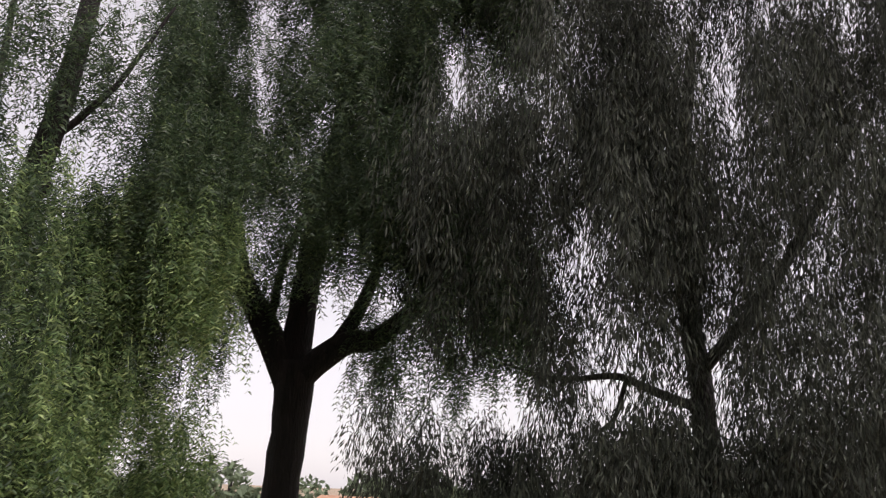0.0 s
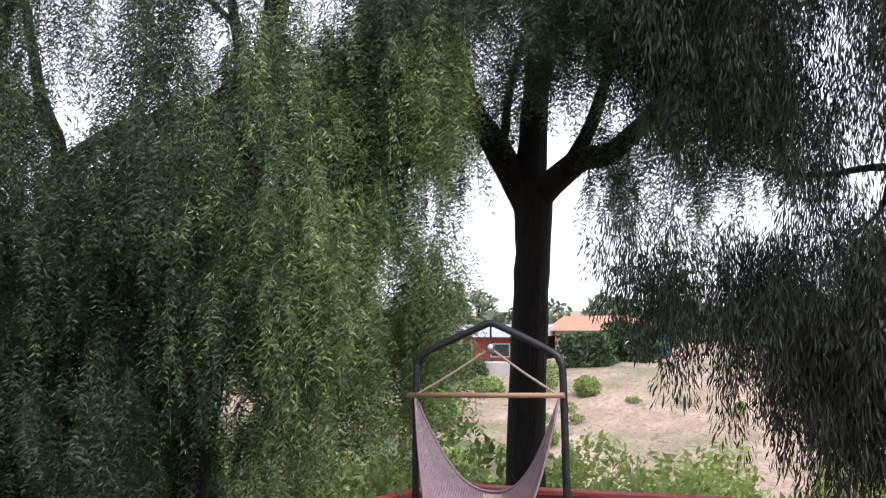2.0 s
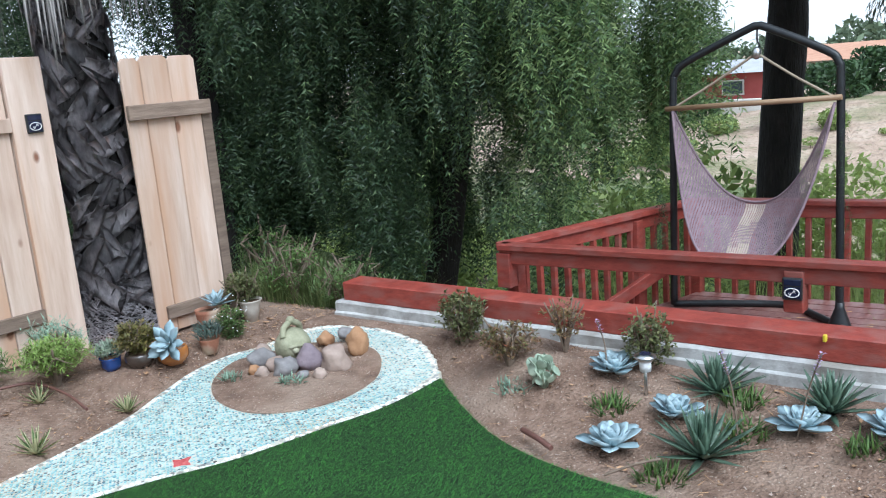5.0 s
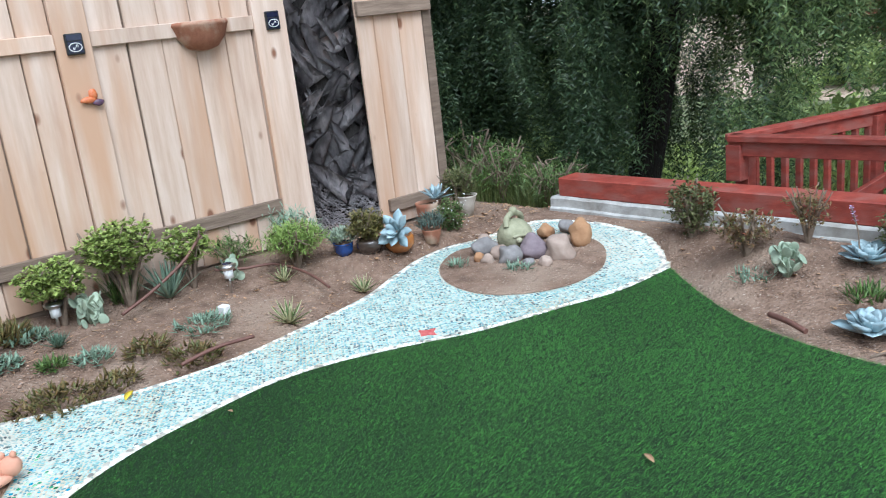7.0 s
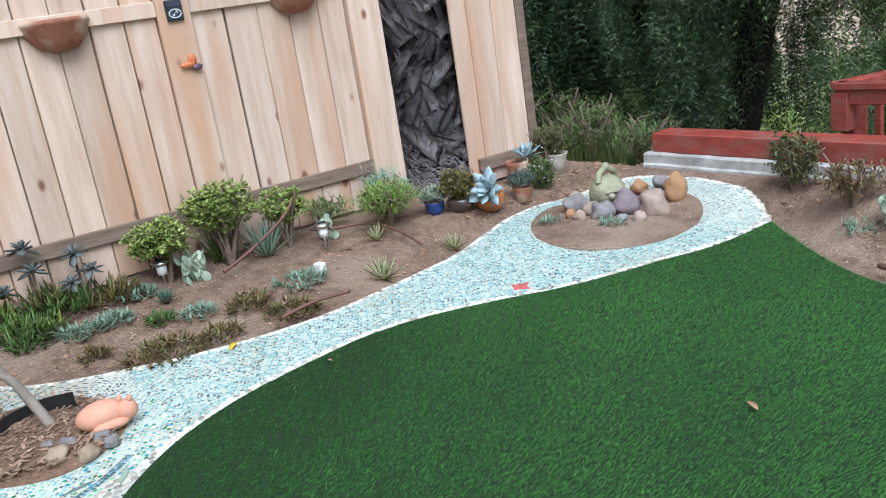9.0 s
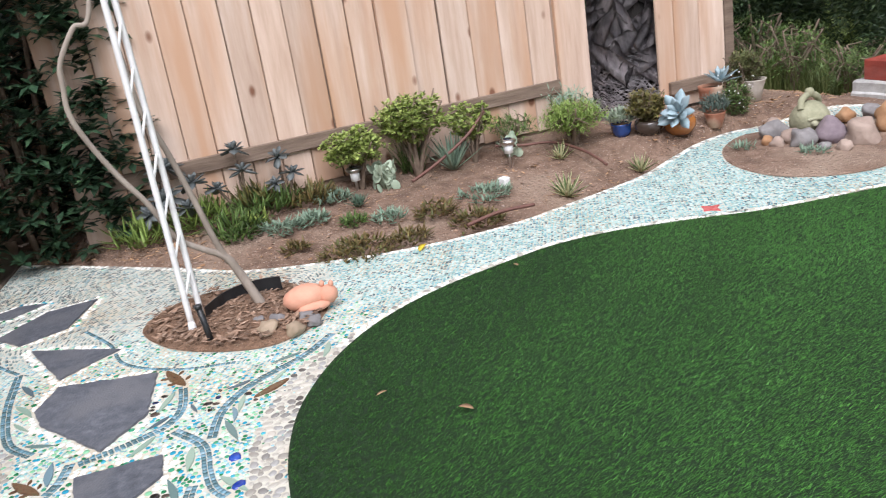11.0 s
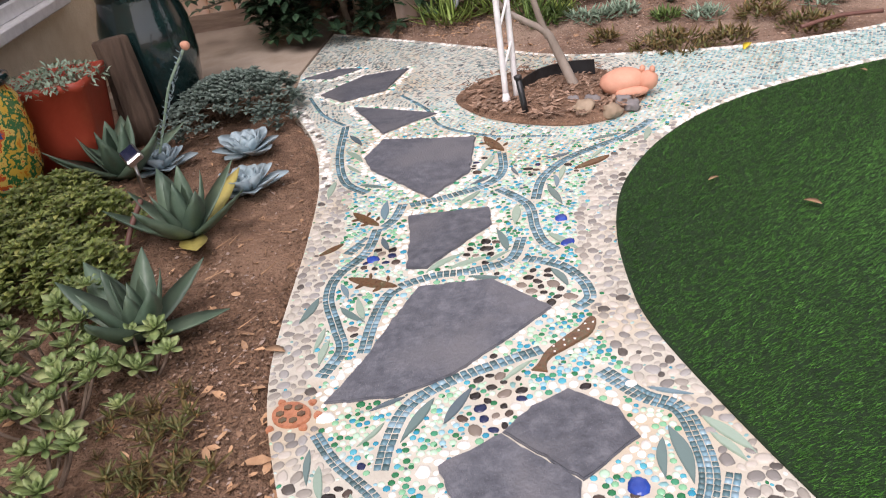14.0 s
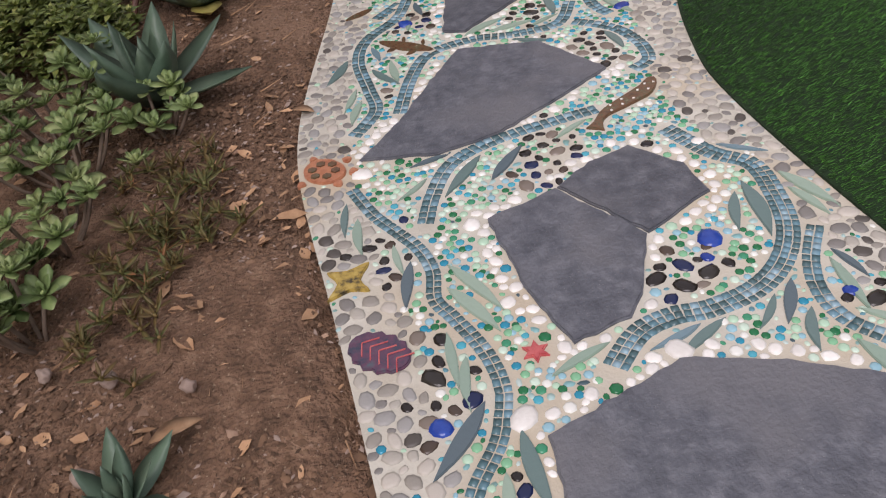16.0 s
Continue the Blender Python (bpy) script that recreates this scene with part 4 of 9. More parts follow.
def low_dome(sides, seed):
    """A flatter chip with one bevelled rim."""
    r_ = np.random.RandomState(seed)
    rad, a = 1 + 0.14 * r_.uniform(-1, 1, sides), np.arange(sides) * 2 * math.pi / sides
    v = [np.stack([q * rad * np.cos(a), q * rad * np.sin(a), np.full(sides, z)], 1) for q, z in ((1.0, -0.1), (0.8, 0.22))] + [np.array([[0, 0, 0.28]])]
    f = []
    for k in range(sides):
        n = (k + 1) % sides
        f += [(k, n, n + sides), (k, n + sides, k + sides), (sides + k, sides + n, 2 * sides)]
    return np.concatenate(v), np.array(f)


GEM_SHAPE = [dome(7, 1, 0.03, 0.32)]
STONE_SHAPES = [dome(9, s, 0.14, 0.28) for s in range(6)]
TILE_SHAPE = [(np.array([[-1, -1, -0.2], [1, -1, -0.2], [1, 1, -0.2], [-1, 1, -0.2], [-0.92, -0.92, 0.3], [0.92, -0.92, 0.3], [0.92, 0.92, 0.3], [-0.92, 0.92, 0.3]], float),
               np.array([(0, 1, 5), (0, 5, 4), (1, 2, 6), (1, 6, 5), (2, 3, 7), (2, 7, 6), (3, 0, 4), (3, 4, 7), (4, 5, 6), (4, 6, 7)]))]


def lay(name, rows, shapes, one_material, many_material, label, most=300):
    """rows: x, y, half-length, half-width, turn. The nearest to the slabs' middle become parts, the rest one mesh."""
    rows = sorted(rows, key=lambda q: math.hypot(q[0] + 1.75, q[1] + 0.85))
    meshes = []
    for v, f in shapes:
        d = raw_mesh(name, v, None, f, one_material)
        d.polygons.foreach_set("use_smooth", np.ones(len(f), bool))
        meshes.append(d)
    for n, (x, y, a, b, turn) in enumerate(rows[:most]):
        ob = part(name, meshes[n % len(meshes)], None, path)
        ob.matrix_basis = pose(x, y, 0, 0, 0, math.degrees(turn)) @ Matrix.Diagonal((a, b, min(a, b), 1))
    rest = rows[most:]
    if rest:
        vs, fs, base = [], [], 0
        for n, (x, y, a, b, turn) in enumerate(rest):
            v, f = shapes[n % len(shapes)]
            c, s = math.cos(turn), math.sin(turn)
            p = v * np.array([a, b, min(a, b)])
            vs.append(np.stack([p[:, 0] * c - p[:, 1] * s + x, p[:, 0] * s + p[:, 1] * c + y, p[:, 2] + float(rise(x, y))], 1))
            fs.append(f + base)
            base += len(v)
        d = raw_mesh(name + "_field", np.concatenate(vs), None, np.concatenate(fs), many_material)
        d.polygons.foreach_set("use_smooth", np.ones(len(d.polygons), bool))
        ob = part(name + "_field", d, None, path, label)
        ob["kind"] = "stuff"


mr = random.Random(77)
tiles, ribbon_lines = [], []


def ribbon(points, lanes=2, size=0.0083):
    """A band of small square tiles along a smooth line."""
    line = smooth_line([(x, y, 0) for x, y in points], 10)
    ribbon_lines.append([(p.x, p.y) for p in line])
    dist, at = 0.0, 0.0
    for p, q in zip(line, line[1:]):
        seg = (q - p).length
        along = (q - p) / (seg + 1e-9)
        side = Vector((-along.y, along.x, 0))
        while at <= dist + seg:
            c = p + along * (at - dist)
            for k in range(lanes):
                o = c + side * (k - (lanes - 1) / 2) * size * 2.15
                if is_free(o.x, o.y, size * 0.8):
                    tiles.append((o.x, o.y, size * mr.uniform(0.85, 1.1), size * 0.95, math.atan2(along.y, along.x) + mr.uniform(-0.08, 0.08)))
            at += size * 2.3
        dist += seg
    for p in ribbon_lines[-1]:
        claim(p[0], p[1], lanes * size * 1.12)


def ceramic_leaf(a, b, wide=0.18):
    """A long leaf-shaped ceramic inlay from a to b."""
    a, b = Vector((*a, 0)), Vector((*b, 0))
    along, n = b - a, 8
    side = Vector((-along.y, along.x, 0)) * wide * 0.5
    bend = side * mr.uniform(-0.7, 0.7)
    left = [a + along * t + side * math.sin(math.pi * t ** 0.85) + bend * math.sin(math.pi * t) for t in (k / n for k in range(n + 1))]
    right = [a + along * t - side * math.sin(math.pi * t ** 0.85) + bend * math.sin(math.pi * t) for t in (k / n for k in range(n - 1, 0, -1))]
    mid = a + along * 0.5
    if not all(is_free((a + along * t + bend * math.sin(math.pi * t)).x, (a + along * t + bend * math.sin(math.pi * t)).y, max(0.003, side.length * math.sin(math.pi * t))) for t in (0.12, 0.3, 0.5, 0.7, 0.88)):
        return
    part("ceramic_leaf", slab(bmesh.new(), [(p.x, p.y) for p in left + right], -0.004, 0.004, 0.0015), M_leafin, path)
    for k in range(9):
        p = a + along * (k / 8) + bend * math.sin(math.pi * k / 8)
        claim(p.x, p.y, max(0.004, side.length * math.sin(math.pi * k / 8) * 1.05))


def inlay(name, outline, material, label):
    """A flat glazed figure let into the mosaic."""
    part(name, slab(bmesh.new(), outline, -0.004, 0.006, 0.002), material, path, label)
    (i0, i1), (j0, j1) = cell([min(p[0] for p in outline) - 0.02, max(p[0] for p in outline) + 0.02], [min(p[1] for p in outline) - 0.02, max(p[1] for p in outline) + 0.02])
    gx_, gy_ = GX[i0:i1, j0:j1], GY[i0:i1, j0:j1]
    taken[i0:i1, j0:j1] |= inside(outline, gx_, gy_) | (away(outline, gx_, gy_) < 0.004)


def around(cx, cy, radii, turn=0.0, steps=3):
    n = len(radii)
    return flat([(cx + r_ * math.cos(turn + 2 * math.pi * k / n), cy + r_ * math.sin(turn + 2 * math.pi * k / n)) for k, r_ in enumerate(radii)], steps, True)


M_glaze_brown = mat("brown_glaze", [(0.3, (0.06, 0.04, 0.026)), (0.5, (0.16, 0.085, 0.045)), (0.62, (0.1, 0.09, 0.05)), (0.75, (0.34, 0.26, 0.17))], 60, rough=0.2, bump=0.2, bump_scale=120)
M_glaze_clay = mat("clay_glaze", [(0.3, (0.34, 0.12, 0.06)), (0.6, (0.5, 0.22, 0.12)), (0.8, (0.28, 0.09, 0.05))], 60, rough=0.4, bump=0.3, bump_scale=150)
M_glaze_orange = mat("orange_glaze", [(0.3, (0.45, 0.09, 0.03)), (0.6, (0.62, 0.2, 0.08)), (0.8, (0.3, 0.06, 0.03))], 60, rough=0.25, bump=0.3, bump_scale=150)
M_glaze_yellow = mat("yellow_glaze", [(0.35, (0.05, 0.04, 0.02)), (0.5, (0.4, 0.28, 0.06)), (0.75, (0.55, 0.42, 0.12))], 55, rough=0.25, bump=0.2)
M_glaze_dark = mat("iridescent_glaze", [(0.3, (0.03, 0.05, 0.08)), (0.55, (0.12, 0.05, 0.09)), (0.75, (0.07, 0.11, 0.13))], 50, rough=0.18, bump=0.2)
M_glaze_red = mat("red_glaze", [(0.3, (0.4, 0.05, 0.06)), (0.7, (0.6, 0.16, 0.15))], 40, rough=0.25, bump=0.1)

# glazed figures
spine = smooth_line([(-2.335, -0.54, 0), (-2.285, -0.57, 0), (-2.245, -0.625, 0), (-2.205, -0.68, 0), (-2.15, -0.71, 0)], 4)
half = np.interp(np.linspace(0, 1, len(spine)), [0, 0.08, 0.3, 0.6, 0.85, 1.0], [0.004, 0.014, 0.022, 0.017, 0.008, 0.02])
sides_ = []
for sg in (1, -1):
    row_ = []
    for k, p in enumerate(spine):
        d = (spine[min(k + 1, len(spine) - 1)] - spine[max(k - 1, 0)]).normalized()
        row_.append((p.x - d.y * half[k] * sg, p.y + d.x * half[k] * sg))
    sides_.append(row_)
fish = sides_[0] + sides_[1][::-1]
inlay("trout_inlay", fish, M_glaze_brown, "brown speckled glazed fish-shaped inlay")
for a_ in range(9):
    u_, v_ = 0.1 + 0.085 * a_, 0.006 * (-1) ** a_
    part("spot", slab(bmesh.new(), [(spine[int(1 + 14 * u_)].x + v_ + 0.003 * math.cos(w_), spine[int(1 + 14 * u_)].y + v_ + 0.003 * math.sin(w_)) for w_ in np.arange(0, 6.2, 1.047)], 0.002, 0.0075), M_white, path)
inlay("turtle_inlay", around(-2.138, -1.296, [0.05, 0.052, 0.046, 0.042, 0.046, 0.052, 0.05, 0.044, 0.042, 0.044], 0.4), M_glaze_clay, "clay-coloured glazed shell-shaped inlay")
for a_, d_, s_ in ((1.35, 0.066, 0.017), (0.55, 0.062, 0.015), (2.2, 0.06, 0.015), (3.6, 0.06, 0.014), (5.4, 0.06, 0.014)):
    inlay("turtle_limb", around(-2.138 + d_ * math.cos(a_), -1.296 + d_ * math.sin(a_), [s_ * 0.75, s_ * 0.6] * 3, a_), M_glaze_clay, "")
for a_ in range(6):
    u_ = a_ * 1.047 + 0.3
    part("scute", slab(bmesh.new(), [(-2.138 + 0.026 * math.cos(u_) + 0.011 * math.cos(w_), -1.296 + 0.026 * math.sin(u_) + 0.011 * math.sin(w_)) for w_ in np.arange(0, 6.2, 1.047)], 0.002, 0.0085, 0.001), M_glaze_brown, path)
inlay("butterfly_inlay", around(-1.765, -1.235, [0.05, 0.022, 0.06, 0.03, 0.052, 0.02, 0.058, 0.026], 0.9), M_glaze_yellow, "yellow and black glazed wing-shaped inlay")
inlay("leaf_inlay", [(-1.58 + math.cos(0.9) * 0.058 * math.cos(a_) - math.sin(0.9) * q_ * math.sin(a_), -1.18 + math.sin(0.9) * 0.058 * math.cos(a_) + math.cos(0.9) * q_ * math.sin(a_)) for a_, q_ in ((k * math.pi / 14, 0.044 if k % 2 else 0.037) for k in range(28))], M_glaze_dark, "dark iridescent glazed leaf inlay")
for k in range(-2, 3):
    vx, vy = -1.58 + math.cos(0.9) * 0.018 * k, -1.18 + math.sin(0.9) * 0.018 * k
    for sg in (1, -1):
        ex, ey = vx + 0.03 * math.cos(0.9 + sg * 0.9), vy + 0.03 * math.sin(0.9 + sg * 0.9)
        part("vein", beam(bmesh.new(), (vx, vy, 0.0065), (ex, ey, 0.0065), 0.0022, 0.002, 0), M_glaze_red, path)
inlay("flower_inlay", around(-1.535, -0.932, [0.024, 0.012] * 6, 0.0, 1), M_glaze_red, "small red glazed flower inlay")
inlay("maple_leaf_inlay", around(-3.74, 1.97, [0.06, 0.03, 0.065, 0.028, 0.06, 0.035, 0.05, 0.03], 0.2, 1), M_glaze_red, "red glazed leaf inlay")
for cx, cy, s, turn in ((-3.12, -1.12, 0.05, 0.6), (-3.61, -0.62, 0.06, 0.3), (-3.29, -0.31, 0.05, 2.0), (-2.69, -1.1, 0.055, 1.0), (-2.94, -1.23, 0.03, 2.2)):
    inlay("lizard_inlay", flat([(cx - s * 1.6 * math.cos(turn), cy - s * 1.6 * math.sin(turn)), (cx - s * 0.3 * math.sin(turn), cy + s * 0.3 * math.cos(turn)), (cx + s * 1.5 * math.cos(turn), cy + s * 1.5 * math.sin(turn)), (cx + s * 0.45 * math.sin(turn), cy - s * 0.45 * math.cos(turn))], 4, True), M_glaze_brown, "brown speckled glazed inlay")

for cx, cy, s, turn in ((-3.12, -1.12, 0.05, 0.6), (-3.61, -0.62, 0.06, 0.3), (-2.69, -1.1, 0.055, 1.0)):
    for along_, side_ in ((0.6, 1), (0.6, -1), (-0.5, 1), (-0.5, -1)):
        lx, ly = cx + s * (along_ * math.cos(turn) - side_ * 0.55 * math.sin(turn)), cy + s * (along_ * math.sin(turn) + side_ * 0.55 * math.cos(turn))
        inlay("lizard_leg", around(lx, ly, [s * 0.28, s * 0.1] * 2, turn + 1.57 + 0.5 * side_, 2), M_glaze_brown, "")

# tile bands
ribbon([(-2.111, -0.568), (-2.006, -0.507), (-1.949, -0.448), (-1.852, -0.441), (-1.751, -0.454), (-1.667, -0.496), (-1.609, -0.559), (-1.578, -0.642), (-1.572, -0.707), (-1.545, -0.768), (-1.477, -0.823)], 3, 0.0066)
ribbon([(-1.736, -0.413), (-1.659, -0.451), (-1.584, -0.468), (-1.516, -0.455), (-1.46, -0.406), (-1.38, -0.33), (-1.2, -0.27)], 2, 0.0072)
ribbon([(-2.05, -1.232), (-1.961, -1.191), (-1.896, -1.147), (-1.835, -1.106), (-1.765, -1.083), (-1.69, -1.083), (-1.642, -1.057), (-1.583, -1.025), (-1.529, -1.003), (-1.468, -0.992), (-1.415, -0.999), (-1.366, -1.013), (-1.27, -1.058), (-1.1, -1.07), (-0.9, -1.03)], 2, 0.0068)
ribbon([(-2.232, -0.698), (-2.209, -0.789), (-2.179, -0.893), (-2.135, -0.984), (-2.083, -1.036), (-1.99, -1.071), (-1.9, -1.09)])
ribbon([(-3.024, -1.085), (-2.879, -1.123), (-2.764, -1.207), (-2.639, -1.229), (-2.481, -1.201), (-2.368, -1.184), (-2.261, -1.238)])
ribbon([(-2.35, -1.126), (-2.504, -1.095), (-2.624, -1.044), (-2.672, -0.929), (-2.666, -0.816), (-2.692, -0.698), (-2.812, -0.645)])
ribbon([(-2.685, -0.65), (-2.619, -0.566), (-2.522, -0.525), (-2.43, -0.524), (-2.388, -0.571)])
ribbon([(-3.187, -0.658), (-3.039, -0.587), (-2.869, -0.591), (-2.769, -0.585), (-2.703, -0.556)])
ribbon([(-4.085, -1.213), (-3.753, -1.23), (-3.478, -1.202), (-3.337, -1.119)])
ribbon([(-2.898, -1.175), (-2.99, -1.104), (-3.087, -1.028), (-3.187, -0.995)])
ribbon([(-3.573, -0.6), (-3.352, -0.623), (-3.25, -0.688), (-3.204, -0.81), (-3.175, -0.967)])
ribbon([(-3.594, -0.011), (-3.474, -0.153), (-3.37, -0.366), (-3.239, -0.493), (-3.07, -0.554)])
# swirls by the patio and round the tree bed
ribbon([(-4.4, -0.95), (-4.15, -0.85), (-3.9, -0.8), (-3.7, -0.62), (-3.6, -0.4)], 1, 0.009)
ribbon([(-4.6, -1.4), (-4.3, -1.32), (-4.1, -1.21)], 1, 0.009)

# leaf inlays along the bands
ceramic_leaf((-1.722, -1.096), (-1.624, -1.099))
ceramic_leaf((-1.715, -1.061), (-1.59, -0.98))
ceramic_leaf((-1.869, -0.508), (-1.754, -0.537))
ceramic_leaf((-1.9, -0.487), (-1.729, -0.49))
ceramic_leaf((-1.64, -0.526), (-1.543, -0.585))
ceramic_leaf((-2.019, -0.948), (-2.137, -0.868))
ceramic_leaf((-2.002, -1.122), (-2.083, -1.056))
ceramic_leaf((-1.635, -0.484), (-1.568, -0.5))
ceramic_leaf((-1.678, -0.411), (-1.598, -0.381))
ceramic_leaf((-2.52, -1.233), (-2.377, -1.223))
ceramic_leaf((-2.145, -0.937), (-2.204, -0.84))
lr = random.Random(4)
for line in ribbon_lines[:12]:
    for k in range(4, len(line) - 4, 5):
        (ax, ay), (bx, by) = line[k], line[k + 2]
        d = math.hypot(bx - ax, by - ay) + 1e-9
        ux, uy = (bx - ax) / d, (by - ay) / d
        sg = lr.choice((-1, 1))
        sx, sy = -uy * sg, ux * sg
        s = lr.uniform(0.08, 0.15)
        ceramic_leaf((ax + sx * 0.028, ay + sy * 0.028), (ax + sx * (0.028 + s * 0.45) + ux * s, ay + sy * (0.028 + s * 0.45) + uy * s), lr.uniform(0.14, 0.2))

# clusters of dark and blue stones
darks = []
for cx, cy, spread, count in ((-1.54, -1.065, 0.06, 12), (-1.658, -0.659, 0.06, 16), (-2.03, -0.835, 0.06, 12), (-1.82, -1.16, 0.06, 14), (-1.549, -0.404, 0.05, 8), (-1.425, -1.05, 0.06, 9), (-1.31, -1.004, 0.04, 5),
                              (-2.158, -0.81, 0.04, 6), (-2.03, -0.666, 0.04, 8), (-2.511, -0.627, 0.06, 12), (-2.748, -0.773, 0.06, 12), (-2.844, -1.08, 0.05, 10), (-2.436, -1.148, 0.04, 8), (-3.422, -0.716, 0.05, 10), (-2.476, -1.186, 0.03, 5), (-3.3, -0.45, 0.06, 8)):
    count = int(count * 1.6)
    for _ in range(count * 6):
        x, y, s = cx + mr.gauss(0, spread * 0.6), cy + mr.gauss(0, spread * 0.6), mr.uniform(0.009, 0.018)
        if count and is_free(x, y, s * 1.05):
            darks.append((x, y, s * mr.uniform(1.0, 1.35), s * 0.9, mr.uniform(0, 3.1)))
            claim(x, y, s * 1.15)
            count -= 1
for n, (x, y, s) in enumerate(((-1.748, -0.592, 0.026), (-1.7, -0.612, 0.014), (-1.574, -0.421, 0.016), (-2.742, -0.515, 0.024), (-2.903, -0.502, 0.024), (-2.832, -1.1, 0.024), (-1.41, -1.09, 0.02))):
    ob = part("cobalt_stone", raw_mesh("cobalt_stone", *[(v, None, f) for v, f in [STONE_SHAPES[n % 6]]][0], M_blue), None, path, "shiny cobalt blue glass stone", smooth=True)
    ob.matrix_basis = pose(x, y, 0, 0, 0, n * 40) @ Matrix.Diagonal((s, s * 0.85, s, 1))
    claim(x, y, s)
whites = []
for x, y, s in ((-1.409, -0.967, 0.026), (-1.657, -0.96, 0.016), (-2.108, -1.215, 0.024), (-1.883, -1.001, 0.02), (-1.501, -0.718, 0.026), (-2.053, -0.521, 0.016)):
    whites.append((x, y, s, s * 0.85, mr.uniform(0, 3)))
    claim(x, y, s * 1.05)

# border pebbles, white stones round the slabs, then glass everywhere else
GX, GY = GX.astype(np.float32), GY.astype(np.float32)
d_edge = np.minimum(away(flat(LEFT_EDGE, 2), GX, GY, False), away(flat(LAWN_EDGE, 2), GX, GY, False))
d_far = away(flat(FAR_EDGE, 2), GX, GY, False)
d_slab = np.full(GX.shape, 9.0)
for outline in slab_outlines:
    d_slab = np.minimum(d_slab, away(outline, GX, GY))
pebbles, gems, pales = [], [], []


def pack(zone, sizes, tries, put):
    """Sets stones at random into the free cells of a zone, the largest first."""
    for size in sizes:
        ci, cj = np.nonzero(zone & ~taken)
        if not len(ci):
            return
        for k in np.random.RandomState(int(size * 1e5)).randint(0, len(ci), tries):
            if taken[ci[k], cj[k]]:
                continue
            s, x, y = size * mr.uniform(0.92, 1.08), X0 + (ci[k] + mr.random()) * CELL, Y0 + (cj[k] + mr.random()) * CELL
            if is_free(x, y, s * 0.97):
                put(x, y, s)
                claim(x, y, s * 1.0)


near = (GX > -3.45) & (GY < 0.15)
wide_rim = near & (d_edge < 0.115)
pack(wide_rim, (0.016, 0.0148, 0.0136, 0.0124, 0.011, 0.0095, 0.0078), 9000, lambda x, y, s: pebbles.append((x, y, s * mr.uniform(1.0, 1.22), s * mr.uniform(0.78, 0.92), mr.uniform(0, 3.1))))
pack(~near & ((d_edge < 0.045) | (d_far < 0.03)), (0.014, 0.012, 0.01, 0.008), 7000, lambda x, y, s: (pebbles if mr.random() < 0.35 else whites).append((x, y, s * 1.12, s * 0.88, mr.uniform(0, 3.1))))
pack(~wide_rim & (d_slab < 0.034), (0.0125, 0.0105, 0.009, 0.0072), 6000, lambda x, y, s: whites.append((x, y, s * 1.1, s * 0.92, mr.uniform(0, 3.1))) if mr.random() < 0.62 else gems.append((x, y, s * 0.9, s * 0.9, 0.0)))
# flowing strips in the corner by the patio, bending round the tree bed
strips = []
for ring_ in np.arange(0.42, 2.0, 0.0165):
    ang = 1.9
    while ang < 5.2:
        size = mr.uniform(0.012, 0.024)
        rr = ring_ + 0.07 * math.sin(4.0 * ang + 5.0 * ring_) + 0.03 * math.sin(9.0 * ang)
        x1, y1 = -4.07 + rr * math.cos(ang), -0.32 + rr * math.sin(ang)
        slope = (0.28 * math.cos(4.0 * ang + 5.0 * ring_) + 0.27 * math.cos(9.0 * ang)) / rr
        if x1 < -4.2 and y1 < 0.15 and is_free(x1, y1, 0.006):
            strips.append((x1, y1, size, mr.uniform(0.005, 0.0075), ang + math.pi / 2 - math.atan(slope)))
            for u in (-0.7, 0.0, 0.7):
                claim(x1 + u * size * math.cos(strips[-1][4]), y1 + u * size * math.sin(strips[-1][4]), 0.006)
        ang += 2.15 * size / rr
step = 0.0205
for n, x in enumerate(np.arange(-5.9, 0.4, step * 0.87)):
    for y in np.arange(-1.6, 4.1, step) + (n % 2) * step / 2:
        x1, y1 = x + mr.uniform(-0.0028, 0.0028), y + mr.uniform(-0.0028, 0.0028)
        s = mr.choice((0.0088, 0.0083, 0.0092, 0.007))
        if y1 < 0.2 and is_free(x1, y1, s * 0.75):
            far = np.interp(x1, [-4.2, -2.6], [0.92, 0.12]) if y1 < 0.2 else 0.95
            if mr.random() < far:
                pales.append((x1, y1, s * mr.uniform(0.8, 1.35), s * mr.uniform(0.6, 0.9), mr.uniform(0, 3.1)))
            else:
                gems.append((x1, y1, s, s, 0.0))
            claim(x1, y1, s * 0.7)
for n, x in enumerate(np.arange(-5.0, -3.2, 0.0158)):
    for y in np.arange(0.2, 4.1, 0.0182) + (n % 2) * 0.0091:
        x1, y1, s = x + mr.uniform(-0.003, 0.003), y + mr.uniform(-0.003, 0.003), mr.uniform(0.0075, 0.0098)
        if is_free(x1, y1, s * 0.55):
            pales.append((x1, y1, s * mr.uniform(0.9, 1.25), s * mr.uniform(0.65, 0.9), mr.uniform(0, 3.1)))
            claim(x1, y1, s * 0.6)
pack(near & ~wide_rim, (0.0088, 0.0078, 0.0066), 9000, lambda x, y, s: gems.append((x, y, s, s, 0.0)))
for k in range(150000):
    x1, y1 = (mr.uniform(-5.8, -3.2), mr.uniform(-1.5, 4.0)) if k < 80000 else (mr.uniform(-3.4, 0.2), mr.uniform(-1.4, 0.2))
    s = mr.uniform(0.004, 0.0065)
    i, j = cell(x1, y1)
    if not taken[i, j] and is_free(x1, y1, s * 0.9):
        (pales if k < 80000 or mr.random() < 0.4 else gems).append((x1, y1, s * 1.15, s * 0.85, mr.uniform(0, 3.1)))
        claim(x1, y1, s)
